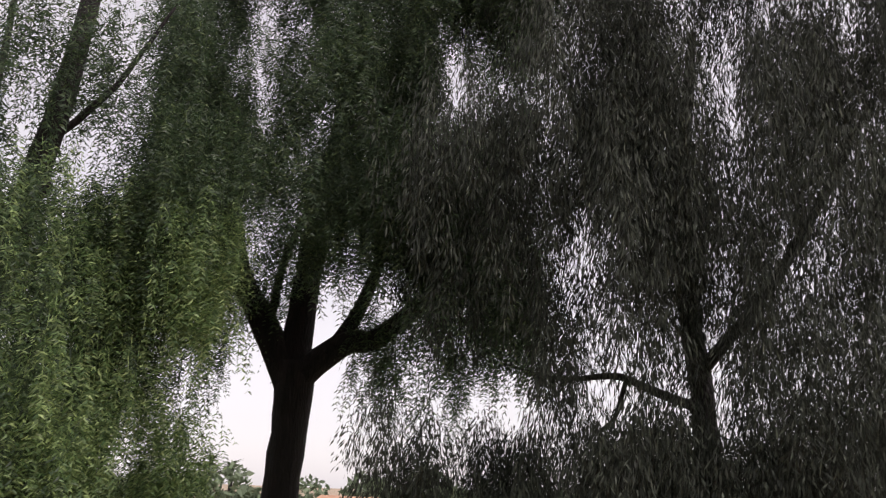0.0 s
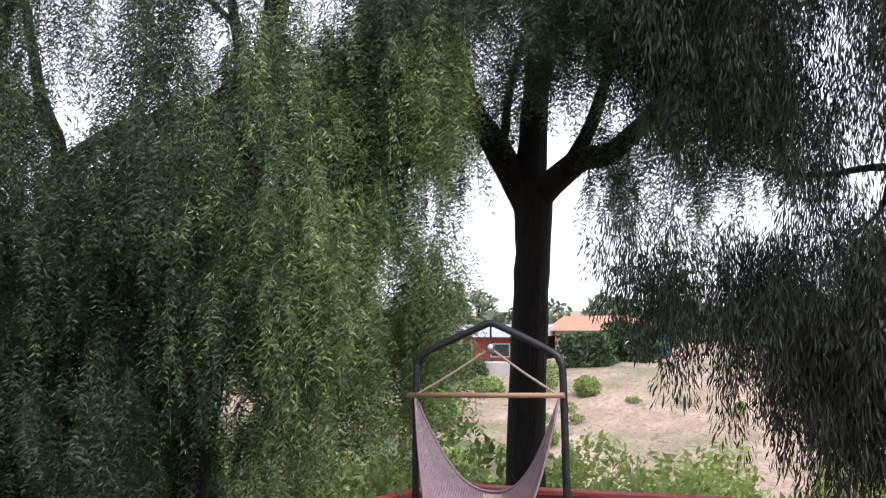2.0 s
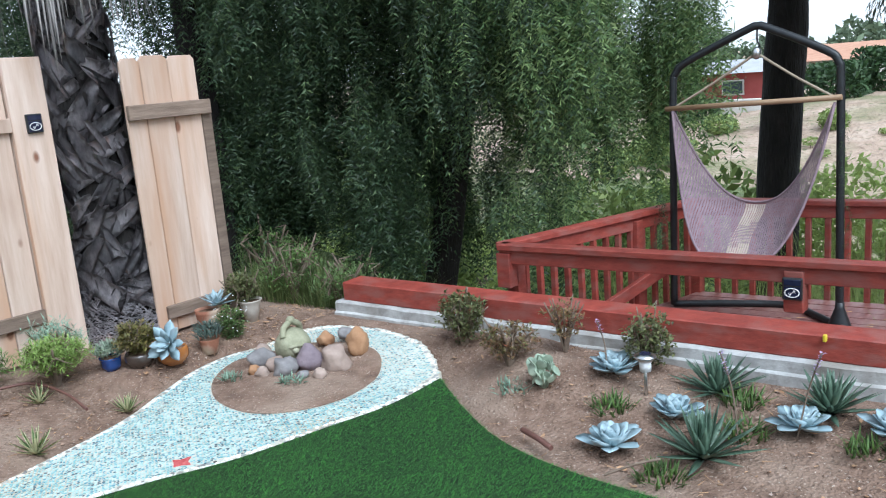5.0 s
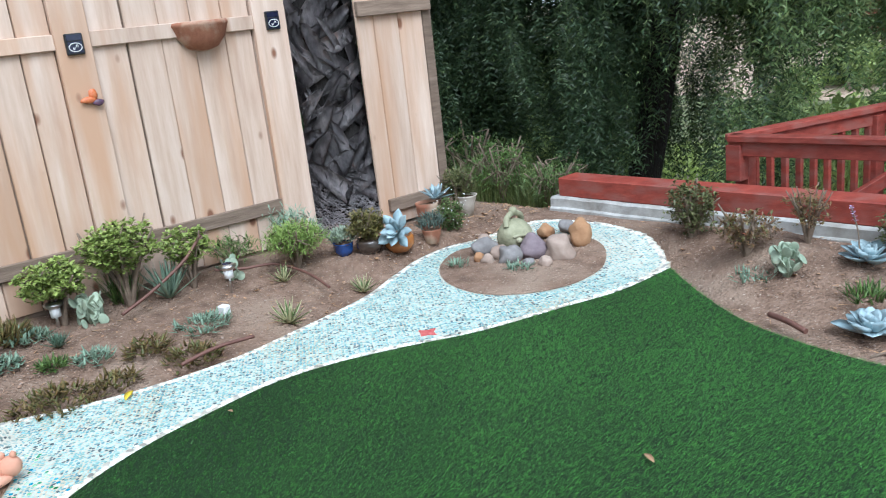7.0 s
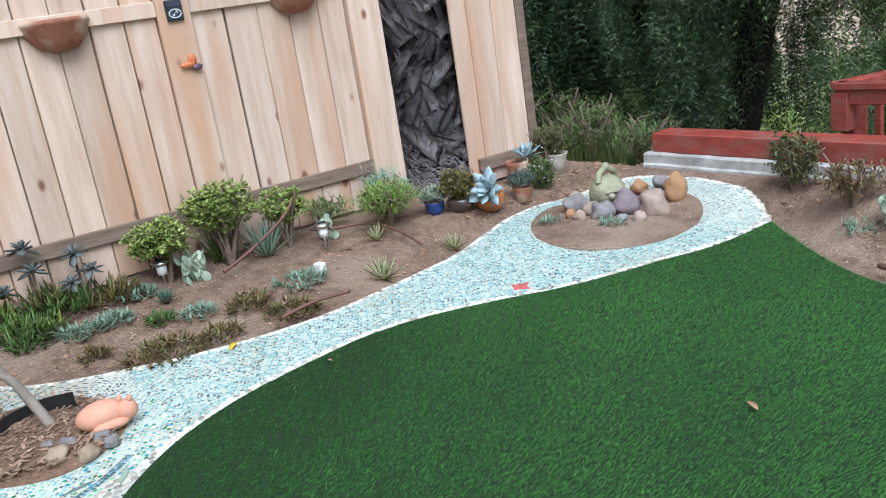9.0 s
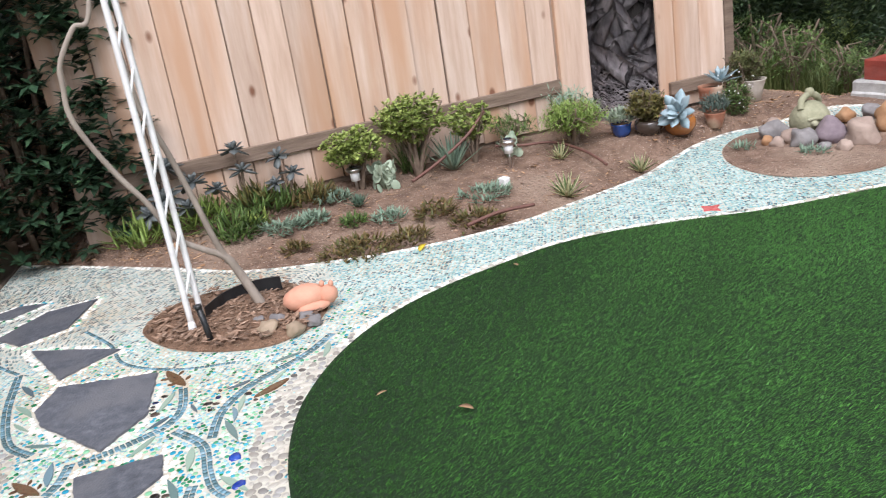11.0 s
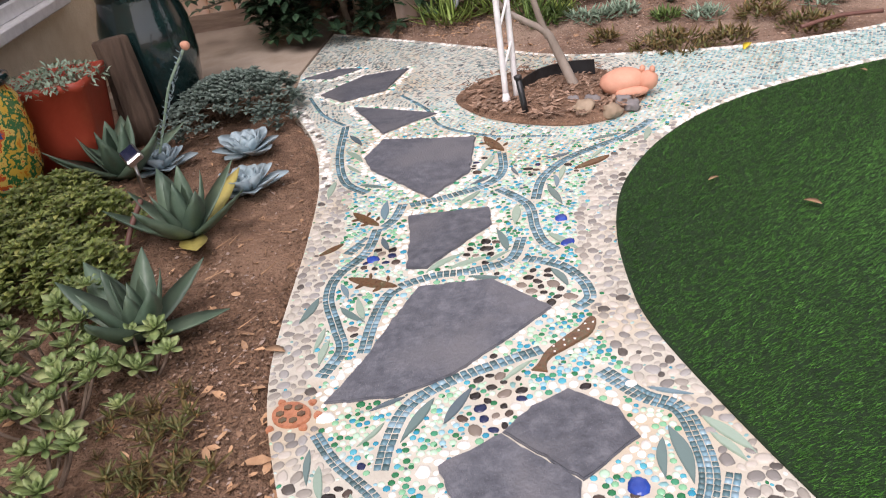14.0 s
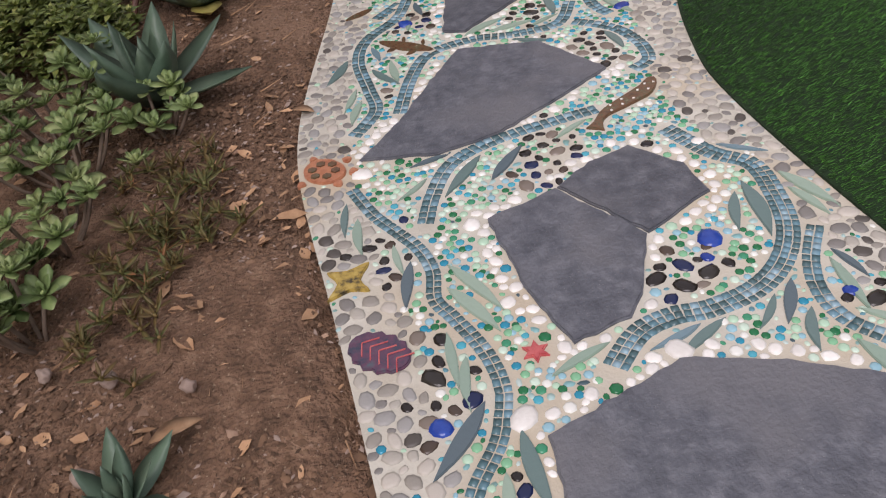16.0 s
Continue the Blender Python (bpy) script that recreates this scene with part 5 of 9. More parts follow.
lay("tile", tiles, TILE_SHAPE, M_tile_one, M_tile, "bands of small teal glazed tiles")
lay("dark_pebble", darks, STONE_SHAPES, M_dark, M_dark_far, "dark polished pebbles")
lay("white_pebble", whites, STONE_SHAPES, M_white_one, M_white, "white pebbles set in grout")
lay("pebble", pebbles, STONE_SHAPES, M_pebble_one, M_pebble, "grey and tan border pebbles")
lay("glass_gem", gems, GEM_SHAPE, M_gem_one, M_gem, "green and blue flat glass gems")
lay("glass_strip", strips, [low_dome(6, s) for s in range(6)], M_swirl, M_swirl, "grey-green glass strips in flowing lines", 0)
lay("glass_chip", pales, [low_dome(6, s) for s in range(6)], M_pale, M_pale, "pale blue and white glass chips", 0)

# turf blades, leaning together in soft drifts
tr = np.random.RandomState(9)
n_try = 1150000
bx, by = tr.uniform(-3.9, 2.4, n_try), tr.uniform(-0.6, 3.6, n_try)
keep = inside(lawn_outline, bx, by)
keep &= tr.uniform(0, 1, n_try) < np.clip((0.4 - bx) / 1.4, 0.22, 1.0)
bx, by = bx[keep], by[keep]
n = len(bx)
drift = 1.2 * np.sin(2.1 * bx + 1.3 * by) + 1.0 * np.sin(3.7 * by - 1.9 * bx + 1.0) + 0.8 * np.sin(7.1 * bx + 5.3 * by)
az, lean, h = 0.8 + 0.07 * drift + tr.normal(0, 0.4, n), tr.uniform(0.7, 1.6, n), tr.uniform(0.009, 0.015, n)
wdt = tr.uniform(0.0012, 0.0019, n)
tip = np.stack([bx + np.cos(az) * lean * h, by + np.sin(az) * lean * h, 0.002 + h], 1)
turned = az + tr.normal(0, 0.4, n)
sx, sy = -np.sin(turned) * wdt, np.cos(turned) * wdt
p1, p2 = np.stack([bx + sx, by + sy, np.full(n, 0.002)], 1), np.stack([bx - sx, by - sy, np.full(n, 0.002)], 1)
bv = np.stack([p1, p2, tip], 1).reshape(-1, 3)
turf = part("turf_grass", raw_mesh("turf_grass", bv, None, np.arange(3 * n).reshape(-1, 3), M_blade), None, None)
tagged(turf, "short dense bright green synthetic grass blades", "grass", kind="stuff")

# ---- plants ----
def leaf_mat(name, stops, rough=0.5, leaf=0.15, spread=0.18, source="island", scale=10.0):
    return mat(name, stops, scale, rough=rough, bump=0.1, bump_scale=80, spread=spread, source=source, leaf=leaf)


M_agave = leaf_mat("agave_leaf", [(0.3, (0.063, 0.112, 0.077)), (0.55, (0.112, 0.175, 0.119)), (0.75, (0.196, 0.252, 0.168))], 0.45, 0.05, 0.2, "object", 5)
M_agave_pale = leaf_mat("agave_base_leaf", [(0.3, (0.3, 0.27, 0.06)), (0.6, (0.45, 0.38, 0.12)), (0.8, (0.5, 0.3, 0.14))], 0.5, 0.1, 0.2, "object", 9)
M_echeveria = leaf_mat("blue_rosette_leaf", [(0.3, (0.25, 0.35, 0.39)), (0.55, (0.37, 0.48, 0.52)), (0.75, (0.52, 0.6, 0.62))], 0.55, 0.05, 0.15, "object", 8)
M_jade = leaf_mat("jade_leaf", [(0.3, (0.13, 0.19, 0.04)), (0.55, (0.27, 0.34, 0.085)), (0.75, (0.46, 0.5, 0.17))], 0.45, 0.12, 0.35)
M_green = leaf_mat("fresh_green_leaf", [(0.3, (0.06, 0.115, 0.026)), (0.6, (0.125, 0.2, 0.05)), (0.8, (0.26, 0.33, 0.11))], 0.5, 0.15, 0.4)
M_blue_cover = leaf_mat("blue_green_cover", [(0.3, (0.07, 0.105, 0.085)), (0.55, (0.14, 0.19, 0.16)), (0.78, (0.27, 0.33, 0.28))], 0.5, 0.1, 0.35)
M_sage = leaf_mat("sage_leaf", [(0.3, (0.176, 0.270, 0.189)), (0.6, (0.297, 0.405, 0.297)), (0.8, (0.459, 0.567, 0.446))])
M_paddle = leaf_mat("grey_paddle", [(0.3, (0.2, 0.26, 0.19)), (0.6, (0.32, 0.38, 0.28)), (0.8, (0.44, 0.46, 0.34))], 0.6, 0.03)
M_bronze = leaf_mat("bronze_leaf", [(0.3, (0.13, 0.075, 0.035)), (0.46, (0.21, 0.11, 0.055)), (0.58, (0.12, 0.14, 0.05)), (0.72, (0.4, 0.13, 0.075))], 0.5, 0.2, 0.4)
M_bronze_low = leaf_mat("bronze_succulent", [(0.3, (0.09, 0.085, 0.03)), (0.46, (0.19, 0.125, 0.045)), (0.58, (0.12, 0.145, 0.045)), (0.72, (0.38, 0.16, 0.07))], 0.5, 0.15, 0.35)
M_olive = leaf_mat("olive_bronze_leaf", [(0.3, (0.055, 0.07, 0.03)), (0.5, (0.13, 0.13, 0.05)), (0.62, (0.11, 0.15, 0.055)), (0.75, (0.32, 0.14, 0.075))], 0.5, 0.2, 0.4)
M_gold = leaf_mat("golden_leaf", [(0.3, (0.07, 0.08, 0.025)), (0.55, (0.17, 0.15, 0.045)), (0.8, (0.33, 0.15, 0.06))], 0.5, 0.15, 0.4)
M_bush = leaf_mat("glossy_dark_leaf", [(0.3, (0.016, 0.036, 0.022)), (0.55, (0.034, 0.07, 0.036)), (0.75, (0.085, 0.14, 0.06))], 0.3, 0.1, 0.45)
M_purple = leaf_mat("purple_grey_leaf", [(0.3, (0.09, 0.105, 0.11)), (0.6, (0.16, 0.18, 0.175)), (0.8, (0.25, 0.27, 0.25))], 0.5, 0.05)
M_cream = leaf_mat("cream_leaf", [(0.3, (0.5, 0.48, 0.24)), (0.7, (0.62, 0.6, 0.36))], 0.5, 0.15)
M_aeonium = leaf_mat("aeonium_leaf", [(0.3, (0.12, 0.2, 0.07)), (0.5, (0.26, 0.36, 0.13)), (0.66, (0.5, 0.57, 0.25)), (0.82, (0.34, 0.17, 0.09))], 0.4, 0.08, 0.35)
M_mat = leaf_mat("olive_rosette_leaf", [(0.3, (0.06, 0.095, 0.022)), (0.5, (0.14, 0.185, 0.045)), (0.68, (0.31, 0.32, 0.1))], 0.45, 0.1, 0.45, "island", 5)
M_feather = leaf_mat("feathery_leaf", [(0.3, (0.12, 0.2, 0.04)), (0.55, (0.24, 0.34, 0.08)), (0.75, (0.42, 0.5, 0.16))])
M_weed = leaf_mat("weed_blade", [(0.3, (0.24, 0.33, 0.09)), (0.55, (0.42, 0.5, 0.17)), (0.75, (0.6, 0.6, 0.3))], 0.6, 0.5, 0.3)
M_stem = mat("brown_stem", [(0.3, (0.12, 0.085, 0.06)), (0.7, (0.25, 0.19, 0.14))], 20, rough=0.85, bump=0.4)
M_greybark = mat("smooth_grey_bark", [(0.3, (0.2, 0.165, 0.135)), (0.6, (0.32, 0.275, 0.23)), (0.8, (0.43, 0.38, 0.33))], 12, (1, 1, 0.4), rough=0.8, bump=0.4, bump_scale=40)
M_lavender = leaf_mat("lavender_flower", [(0.3, (0.35, 0.26, 0.45)), (0.7, (0.55, 0.42, 0.6))])
M_weedleaf = leaf_mat("weed_leaf", [(0.3, (0.06, 0.1, 0.03)), (0.55, (0.12, 0.18, 0.055)), (0.78, (0.24, 0.27, 0.1))], 0.55, 0.2, 0.35)
M_drygrass = leaf_mat("grass_blade", [(0.3, (0.08, 0.125, 0.035)), (0.55, (0.16, 0.205, 0.065)), (0.8, (0.38, 0.33, 0.17))], 0.6, 0.25, 0.3)

SPEAR = lambda s: (0.75 + 0.6 * s - 1.35 * s * s) if s < 0.5 else max(0.0, 1.425 * (1 - s) ** 0.8)
SPOON = lambda s: 0.36 + 0.98 * s if s < 0.6 else 0.95 * math.sqrt(max(0.0, 1 - ((s - 0.6) / 0.41) ** 2))
OVAL = lambda s: math.sin(math.pi * (0.06 + 0.92 * s))
BLADE = lambda s: 1 - s ** 2.2
TIPPED = lambda s: 0.42 + 0.85 * s if s < 0.62 else max(0.0, 0.95 * (1 - ((s - 0.62) / 0.38) ** 1.6))
SLIM = lambda s: 0.55 * math.sin(math.pi * (0.1 + 0.9 * s))
BROAD = lambda s: 0.72 + 0.7 * s if s < 0.4 else max(0.0, 1 - ((s - 0.4) / 0.6) ** 1.7)


def add_leaf(bm, base, az, tilt, length, width, thick=0.12, curl=-20.0, shape=SPEAR, steps=5, cup=0.25):
    """A fleshy leaf from base. az, tilt and curl in degrees; thick and cup as shares of the width."""
    a = radians(az)
    out, side, upv = Vector((math.cos(a), math.sin(a), 0)), Vector((-math.sin(a), math.cos(a), 0)), Vector((0, 0, 1))
    if steps == 2:
        # small leaf: four facets folded along the midrib
        p, rows = Vector(base), []
        for s in (0.0, 0.5, 1.0):
            e = radians(tilt + curl * s)
            along, over = out * math.cos(e) + upv * math.sin(e), upv * math.cos(e) - out * math.sin(e)
            rows.append((p.copy(), over))
            p = p + along * length / 2
        w = width * 0.5 * max(shape(0.5), 0.5)
        b0, mid, tip = bm.verts.new(rows[0][0]), bm.verts.new(rows[1][0]), bm.verts.new(rows[2][0])
        l0, r0 = bm.verts.new(rows[1][0] + side * w + rows[1][1] * w * (cup + 0.1)), bm.verts.new(rows[1][0] - side * w + rows[1][1] * w * (cup + 0.1))
        for tri in ((b0, mid, l0), (b0, r0, mid), (l0, mid, tip), (mid, r0, tip)):
            bm.faces.new(tri)
        return bm
    p, rings = Vector(base), []
    for k in range(steps + 1):
        s = k / steps
        e = radians(tilt + curl * s)
        along, over = out * math.cos(e) + upv * math.sin(e), upv * math.cos(e) - out * math.sin(e)
        w = width * 0.5 * max(shape(s), 0.03)
        t = width * thick * max(1 - s * s, 0.05)
        rings.append([bm.verts.new(p + side * w + over * w * cup), bm.verts.new(p + over * 0.0), bm.verts.new(p - side * w + over * w * cup), bm.verts.new(p - over * t)])
        p = p + along * length / steps
    for r0, r1 in zip(rings, rings[1:]):
        for i in range(4):
            f = bm.faces.new([r0[i], r1[i], r1[(i + 1) % 4], r0[(i + 1) % 4]])
            f.smooth = True
    bm.faces.new(rings[0])
    bm.faces.new(rings[-1][::-1])
    return bm


def rosette(bm, base, n, length, width, tilt=(12, 75), rng=random, thick=0.14, curl=-15.0, shape=SPOON, steps=4, cup=0.3, shrink=0.4):
    for k in range(n):
        s = k / max(n - 1, 1)
        add_leaf(bm, base, k * 137.5 + rng.uniform(-8, 8), tilt[0] + (tilt[1] - tilt[0]) * s + rng.uniform(-5, 5), length * (1 - (1 - shrink) * s) * rng.uniform(0.9, 1.08), width * (1 - (1 - shrink) * s * 0.8), thick, curl, shape, steps, cup)
    return bm


pr = random.Random(31)


def big_rosette(name, at, n, length, width, material, label, category, tilt=(12, 75), curl=-15.0, shape=SPEAR, turn=0.0, under=None, steps=6, thick=0.12, group="", cup=0.25, shrink=0.55):
    """A plant whose single leaves can be told apart: each is a part."""
    plant = thing(name, at, label, category, group)
    meshes = []
    for v in range(3):
        bm = add_leaf(bmesh.new(), (0, 0, 0), 0, 0, 1.0, width / length * (0.9 + 0.1 * v), thick, curl * (0.7 + 0.3 * v), shape, steps, cup)
        meshes.append(mesh_of("leaf", bm))
    for k in range(n):
        s = k / max(n - 1, 1)
        low = under is not None and k < max(2, n // 7)
        ob = part("leaf", meshes[k % 3] if not low else meshes[0].copy(), under if low else material, plant, "yellowing lower leaf" if low else "")
        size = length * (1 - (1 - shrink) * s) * pr.uniform(0.88, 1.1)
        tl = tilt[0] + (tilt[1] - tilt[0]) * s + pr.uniform(-6, 6)
        ob.matrix_basis = pose(0, 0, 0.01 + 0.03 * s * length, 0, 0, turn + k * 137.5 + pr.uniform(-9, 9)) @ pose(0.05 * length, 0, 0, 0, -tl, 0) @ Matrix.Diagonal((size, size, size, 1))
    return plant


_leaf_store = {}


def rosette_part(parent, at, n, size, material, shape=SPOON, tilt=(0, 78)):
    """A rosette at the end of a stem: a small heart with every leaf a piece of its own."""
    heart = part("rosette", blob(bmesh.new(), (0, 0, 0), (size * 0.12, size * 0.12, size * 0.16), 3, 0.1, 1), material, parent)
    heart.matrix_basis = pose(*at, pr.uniform(-18, 18), pr.uniform(-18, 18), pr.uniform(0, 360))
    key = (material.name, shape)
    if key not in _leaf_store:
        _leaf_store[key] = mesh_of("leaf", add_leaf(bmesh.new(), (0, 0, 0), 0, 0, 1.0, 0.6 if shape is SPOON else 0.42, 0.14, 12, shape, 4, 0.3))
    for k in range(n):
        s = k / (n - 1)
        ob = part("leaf", _leaf_store[key], material, heart)
        q = size * (1 - 0.6 * s) * pr.uniform(0.9, 1.08)
        ob.matrix_basis = pose(0, 0, 0, 0, 0, k * 137.5) @ pose(0.06 * size, 0, 0, 0, -(tilt[0] + (tilt[1] - tilt[0]) * s), 0) @ Matrix.Diagonal((q, q, q, 1))


def ground_at(x, y):
    return float(ground_height(np.array([x]), np.array([y]))[0])


def agave(x, y, size, n, turn, label, under=None):
    return big_rosette("agave", (x, y, ground_at(x, y)), n, size * 1.15, size * 0.43, M_agave, label, "agave", (14, 80), 20.0, BROAD, turn, under, 6, 0.14)


# agaves and blue rosettes of the bed by the house
agave(-3.24, -1.74, 0.29, 15, 20, "grey-green agave with yellowed lower leaves in bare soil", M_agave_pale)
agave(-2.62, -1.76, 0.27, 14, 75, "dark green agave with broad toothed leaves")
agave(-3.95, -2.16, 0.31, 15, 130, "green agave in front of a red pot")
agave(-1.35, -1.55, 0.11, 15, 10, "small dark agave pup with white-edged leaves")


def echeveria(x, y, size, n=26, label="pale blue rosette succulent", z=None, turn=0.0):
    return big_rosette("echeveria", (x, y, ground_at(x, y) + 0.01 if z is None else z), int(n * 1.3), size * 0.95, size * 0.6, M_echeveria, label, "succulent", (4, 82), 16.0, SPOON, turn, None, 5, 0.16, "blue rosettes", 0.3, 0.35)


for x, y, s in ((-3.96, -1.62, 0.165), (-3.55, -1.57, 0.16), (-3.95, -1.99, 0.15), (-2.38, 3.72, 0.16), (-2.13, 3.22, 0.17), (-1.95, 3.52, 0.16), (-1.4, 3.62, 0.15), (-1.06, 3.72, 0.15)):
    echeveria(x, y, s, turn=pr.uniform(0, 360), label="powdery pale blue rosette succulent in bare soil")


def clump(name, x, y, radius, height, n, length, width, material, label, category, shape=SPEAR, tilt=(15, 85), curl=-10.0, steps=3, z=None, extra=None, thick=0.15):
    """A low plant of many leaves springing from a patch of ground, as one mesh."""
    bm = bmesh.new()
    for k in range(n):
        a, r_ = pr.uniform(0, 360), radius * math.sqrt(pr.random())
        h = height * (1 - 0.5 * (r_ / max(radius, 1e-6)) ** 2) * pr.uniform(0.2, 1.0)
        add_leaf(bm, (r_ * math.cos(radians(a)), r_ * math.sin(radians(a)), h), pr.uniform(0, 360) if pr.random() < 0.4 else a + pr.uniform(-50, 50), pr.uniform(*tilt), length * pr.uniform(0.7, 1.2), width * pr.uniform(0.8, 1.2), thick, curl, shape, steps)
    ob = part(name, bm, material)
    ob.matrix_basis = pose(x, y, ground_at(x, y) if z is None else z)
    return tagged(ob, label, category)


def shrub(name, x, y, radius, height, n, length, width, material, label, category, stems=6, shape=OVAL, z=None, lift=0.25, squash=1.0):
    """A twiggy shrub: stems, and leaves in tufts at the twig ends."""
    base = thing(name, (x, y, ground_at(x, y) if z is None else z), label, category)
    bs, bl = bmesh.new(), bmesh.new()
    tips = []
    for k in range(stems):
        a = radians(k * 360 / stems + pr.uniform(-25, 25))
        r1 = radius * pr.uniform(0.3, 0.85)
        top = Vector((r1 * math.cos(a), r1 * math.sin(a) * squash, height * pr.uniform(0.6, 0.95)))
        mid = Vector((r1 * 0.35 * math.cos(a), r1 * 0.35 * math.sin(a), height * 0.4))
        tube(bs, smooth_line([(0, 0, -0.02), mid, top], 4), lambda u: 0.012 * radius / 0.2 * (1.1 - u * 0.8), 5)
        tips += [top, mid.lerp(top, 0.6)]
    tufts = max(8, n // 7)
    for k in range(tufts):
        while True:
            p = Vector((pr.uniform(-1, 1), pr.uniform(-1, 1), pr.uniform(-1, 1)))
            if 0.35 < p.length < 1:
                break
        p *= 0.72 + 0.28 * noise.noise(p * 2.2 + Vector((x * 3, y * 3, 0)))
        c = Vector((p.x * radius, p.y * radius * squash, height * (0.5 + lift * 0.5) + p.z * height * (0.5 - lift * 0.5)))
        near = min(tips, key=lambda q: (q - c).length)
        if pr.random() < 0.35:
            tube(bs, [near, c], 0.003 * radius / 0.2, 4, False)
        for j in range(7):
            add_leaf(bl, c + Vector((pr.gauss(0, 1), pr.gauss(0, 1), pr.gauss(0, 0.7))) * length * 0.35, j * 52 + pr.uniform(-20, 20), pr.uniform(-20, 65), length * pr.uniform(0.7, 1.25), width * pr.uniform(0.8, 1.2), 0.06, -25, shape, 2, 0.15)
    part("stem", bs, M_stem, base)
    part("foliage", bl, material, base)
    return base


# shrubs in front of the deck kerb
shrub("bronze_shrub", -3.42, 3.76, 0.21, 0.44, 1500, 0.034, 0.016, M_olive, "rounded bushy green and bronze shrub against the concrete kerb", "shrub", 8, OVAL, ground_at(-3.42, 3.76) - 0.05, 0.0)
shrub("bronze_shrub", -2.97, 3.6, 0.22, 0.3, 750, 0.032, 0.014, M_bronze, "sparse reddish-bronze shrub in the soil bed", "shrub", 10, OVAL, None, 0.02)
shrub("bronze_shrub", -2.74, 3.82, 0.16, 0.34, 480, 0.03, 0.013, M_bronze, "sparse reddish-bronze shrub in the soil bed", "shrub", 10, OVAL, None, 0.1)
shrub("bronze_shrub", -2.26, 3.86, 0.17, 0.44, 1100, 0.032, 0.016, M_olive, "rounded bushy green and bronze shrub against the concrete kerb", "shrub", 8, OVAL, ground_at(-2.26, 3.86) - 0.05, 0.0)
clump("sedum_patch", -2.83, 3.42, 0.1, 0.03, 60, 0.05, 0.012, M_sage, "low blue-green sedum patch", "succulent")
for x, y, s in ((-1.86, 3.8, 0.23), (-1.34, 3.82, 0.22), (-1.72, 3.3, 0.27)):
    big_rosette("spiky_agave", (x, y, ground_at(x, y)), 48, s, 0.045, M_agave, "dense spiky green agave ball", "agave", (8, 86), 6.0, SPEAR, x * 50, None, 4, 0.15, "", 0.25, 0.8)
for x, y in ((-1.7, 3.72), (-1.6, 3.5), (-1.8, 3.05), (-2.25, 3.45), (-1.1, 3.55)):
    clump("sedum_patch", x, y, 0.1, 0.03, 70, 0.08, 0.012, M_green, "low grassy green succulent patch", "succulent", BLADE, (30, 85))


def paddle_plant(x, y, n, size, label):
    base = thing("paddle_succulent", (x, y, ground_at(x, y)), label, "succulent")
    bm = bmesh.new()
    bmesh.ops.create_icosphere(bm, subdivisions=2, radius=1.0)
    for f in bm.faces:
        f.smooth = True
    data = mesh_of("paddle", bm)
    for k in range(n):
        a = pr.uniform(0, 2 * math.pi)
        r_ = size * pr.uniform(0.2, 2.2)
        c = Vector((r_ * math.cos(a), r_ * math.sin(a), size * pr.uniform(0.6, 4.2)))
        ob = part("paddle", data, M_paddle, base)
        ob.matrix_basis = Matrix.Translation(c) @ Euler((pr.uniform(0.9, 1.6), pr.uniform(-0.5, 0.5), pr.uniform(0, 6))).to_matrix().to_4x4() @ Matrix.Diagonal((size * pr.uniform(0.6, 0.85), size * pr.uniform(0.85, 1.1), size * 0.13, 1))
        if k % 3 == 0:
            part("stem", tube(bmesh.new(), [(0, 0, -0.02), c * 0.5, c], 0.008, 6), M_paddle, base)
    return base


paddle_plant(-2.68, 3.5, 34, 0.036, "grey-green paddle-leaved succulent beside a bronze shrub")
paddle_plant(-5.42, 0.84, 70, 0.036, "grey-green paddle-leaved succulent near the fence")
paddle_plant(-5.42, 1.72, 20, 0.034, "small grey-green paddle-leaved succulent")


def flower_stalk(x, y, height, lean, label):
    base = thing("flower_stalk", (x, y, ground_at(x, y)), label, "flower")
    line = smooth_line([(0, 0, 0), (lean * 0.4, 0.02, height * 0.55), (lean, 0, height)], 6)
    part("stem", tube(bmesh.new(), line, 0.004, 5), M_stem, base)
    bm = bmesh.new()
    for k in range(24):
        p = line[-1].lerp(line[-5], k / 24)
        add_leaf(bm, p, k * 137, pr.uniform(-10, 40), 0.018, 0.012, 0.3, 0, OVAL, 2)
    part("bloom", bm, M_lavender, base, "lilac bells")
    return base


flower_stalk(-2.4, 3.68, 0.3, -0.05, "lilac bell flower stalk rising from a blue rosette")
flower_stalk(-1.62, 3.45, 0.42, -0.08, "lilac bell flower stalk over the soil bed")
flower_stalk(-1.4, 3.55, 0.42, 0.1, "lilac bell flower stalk over the soil bed")

# fence bed
shrub("jade_bush", -5.5, 1.1, 0.3, 0.56, 3200, 0.03, 0.024, M_jade, "lime-green jade bush with a thick stem by the fence", "shrub", 6, OVAL, None, 0.32)
shrub("jade_bush", -5.52, 0.72, 0.26, 0.42, 2300, 0.03, 0.024, M_jade, "lime-green jade bush beside the fence rail", "shrub", 6, OVAL, None, 0.3)
shrub("jade_bush", -5.5, 1.5, 0.2, 0.42, 1200, 0.029, 0.022, M_jade, "lime-green jade bush beside the fence rail", "shrub", 5, OVAL, None, 0.3)
big_rosette("aloe", (-5.45, 1.32, ground_at(-5.45, 1.32)), 26, 0.27, 0.032, M_sage, "blue-green aloe with upright pointed leaves", "aloe", (30, 82), 10.0, SPEAR, 0.0, None, 4, 0.15, "", 0.25, 0.8)
clump("grass_tuft", -5.6, 1.1, 0.08, 0.02, 70, 0.24, 0.008, M_green, "upright green grassy tuft", "plant", BLADE, (50, 88), -20, 3)


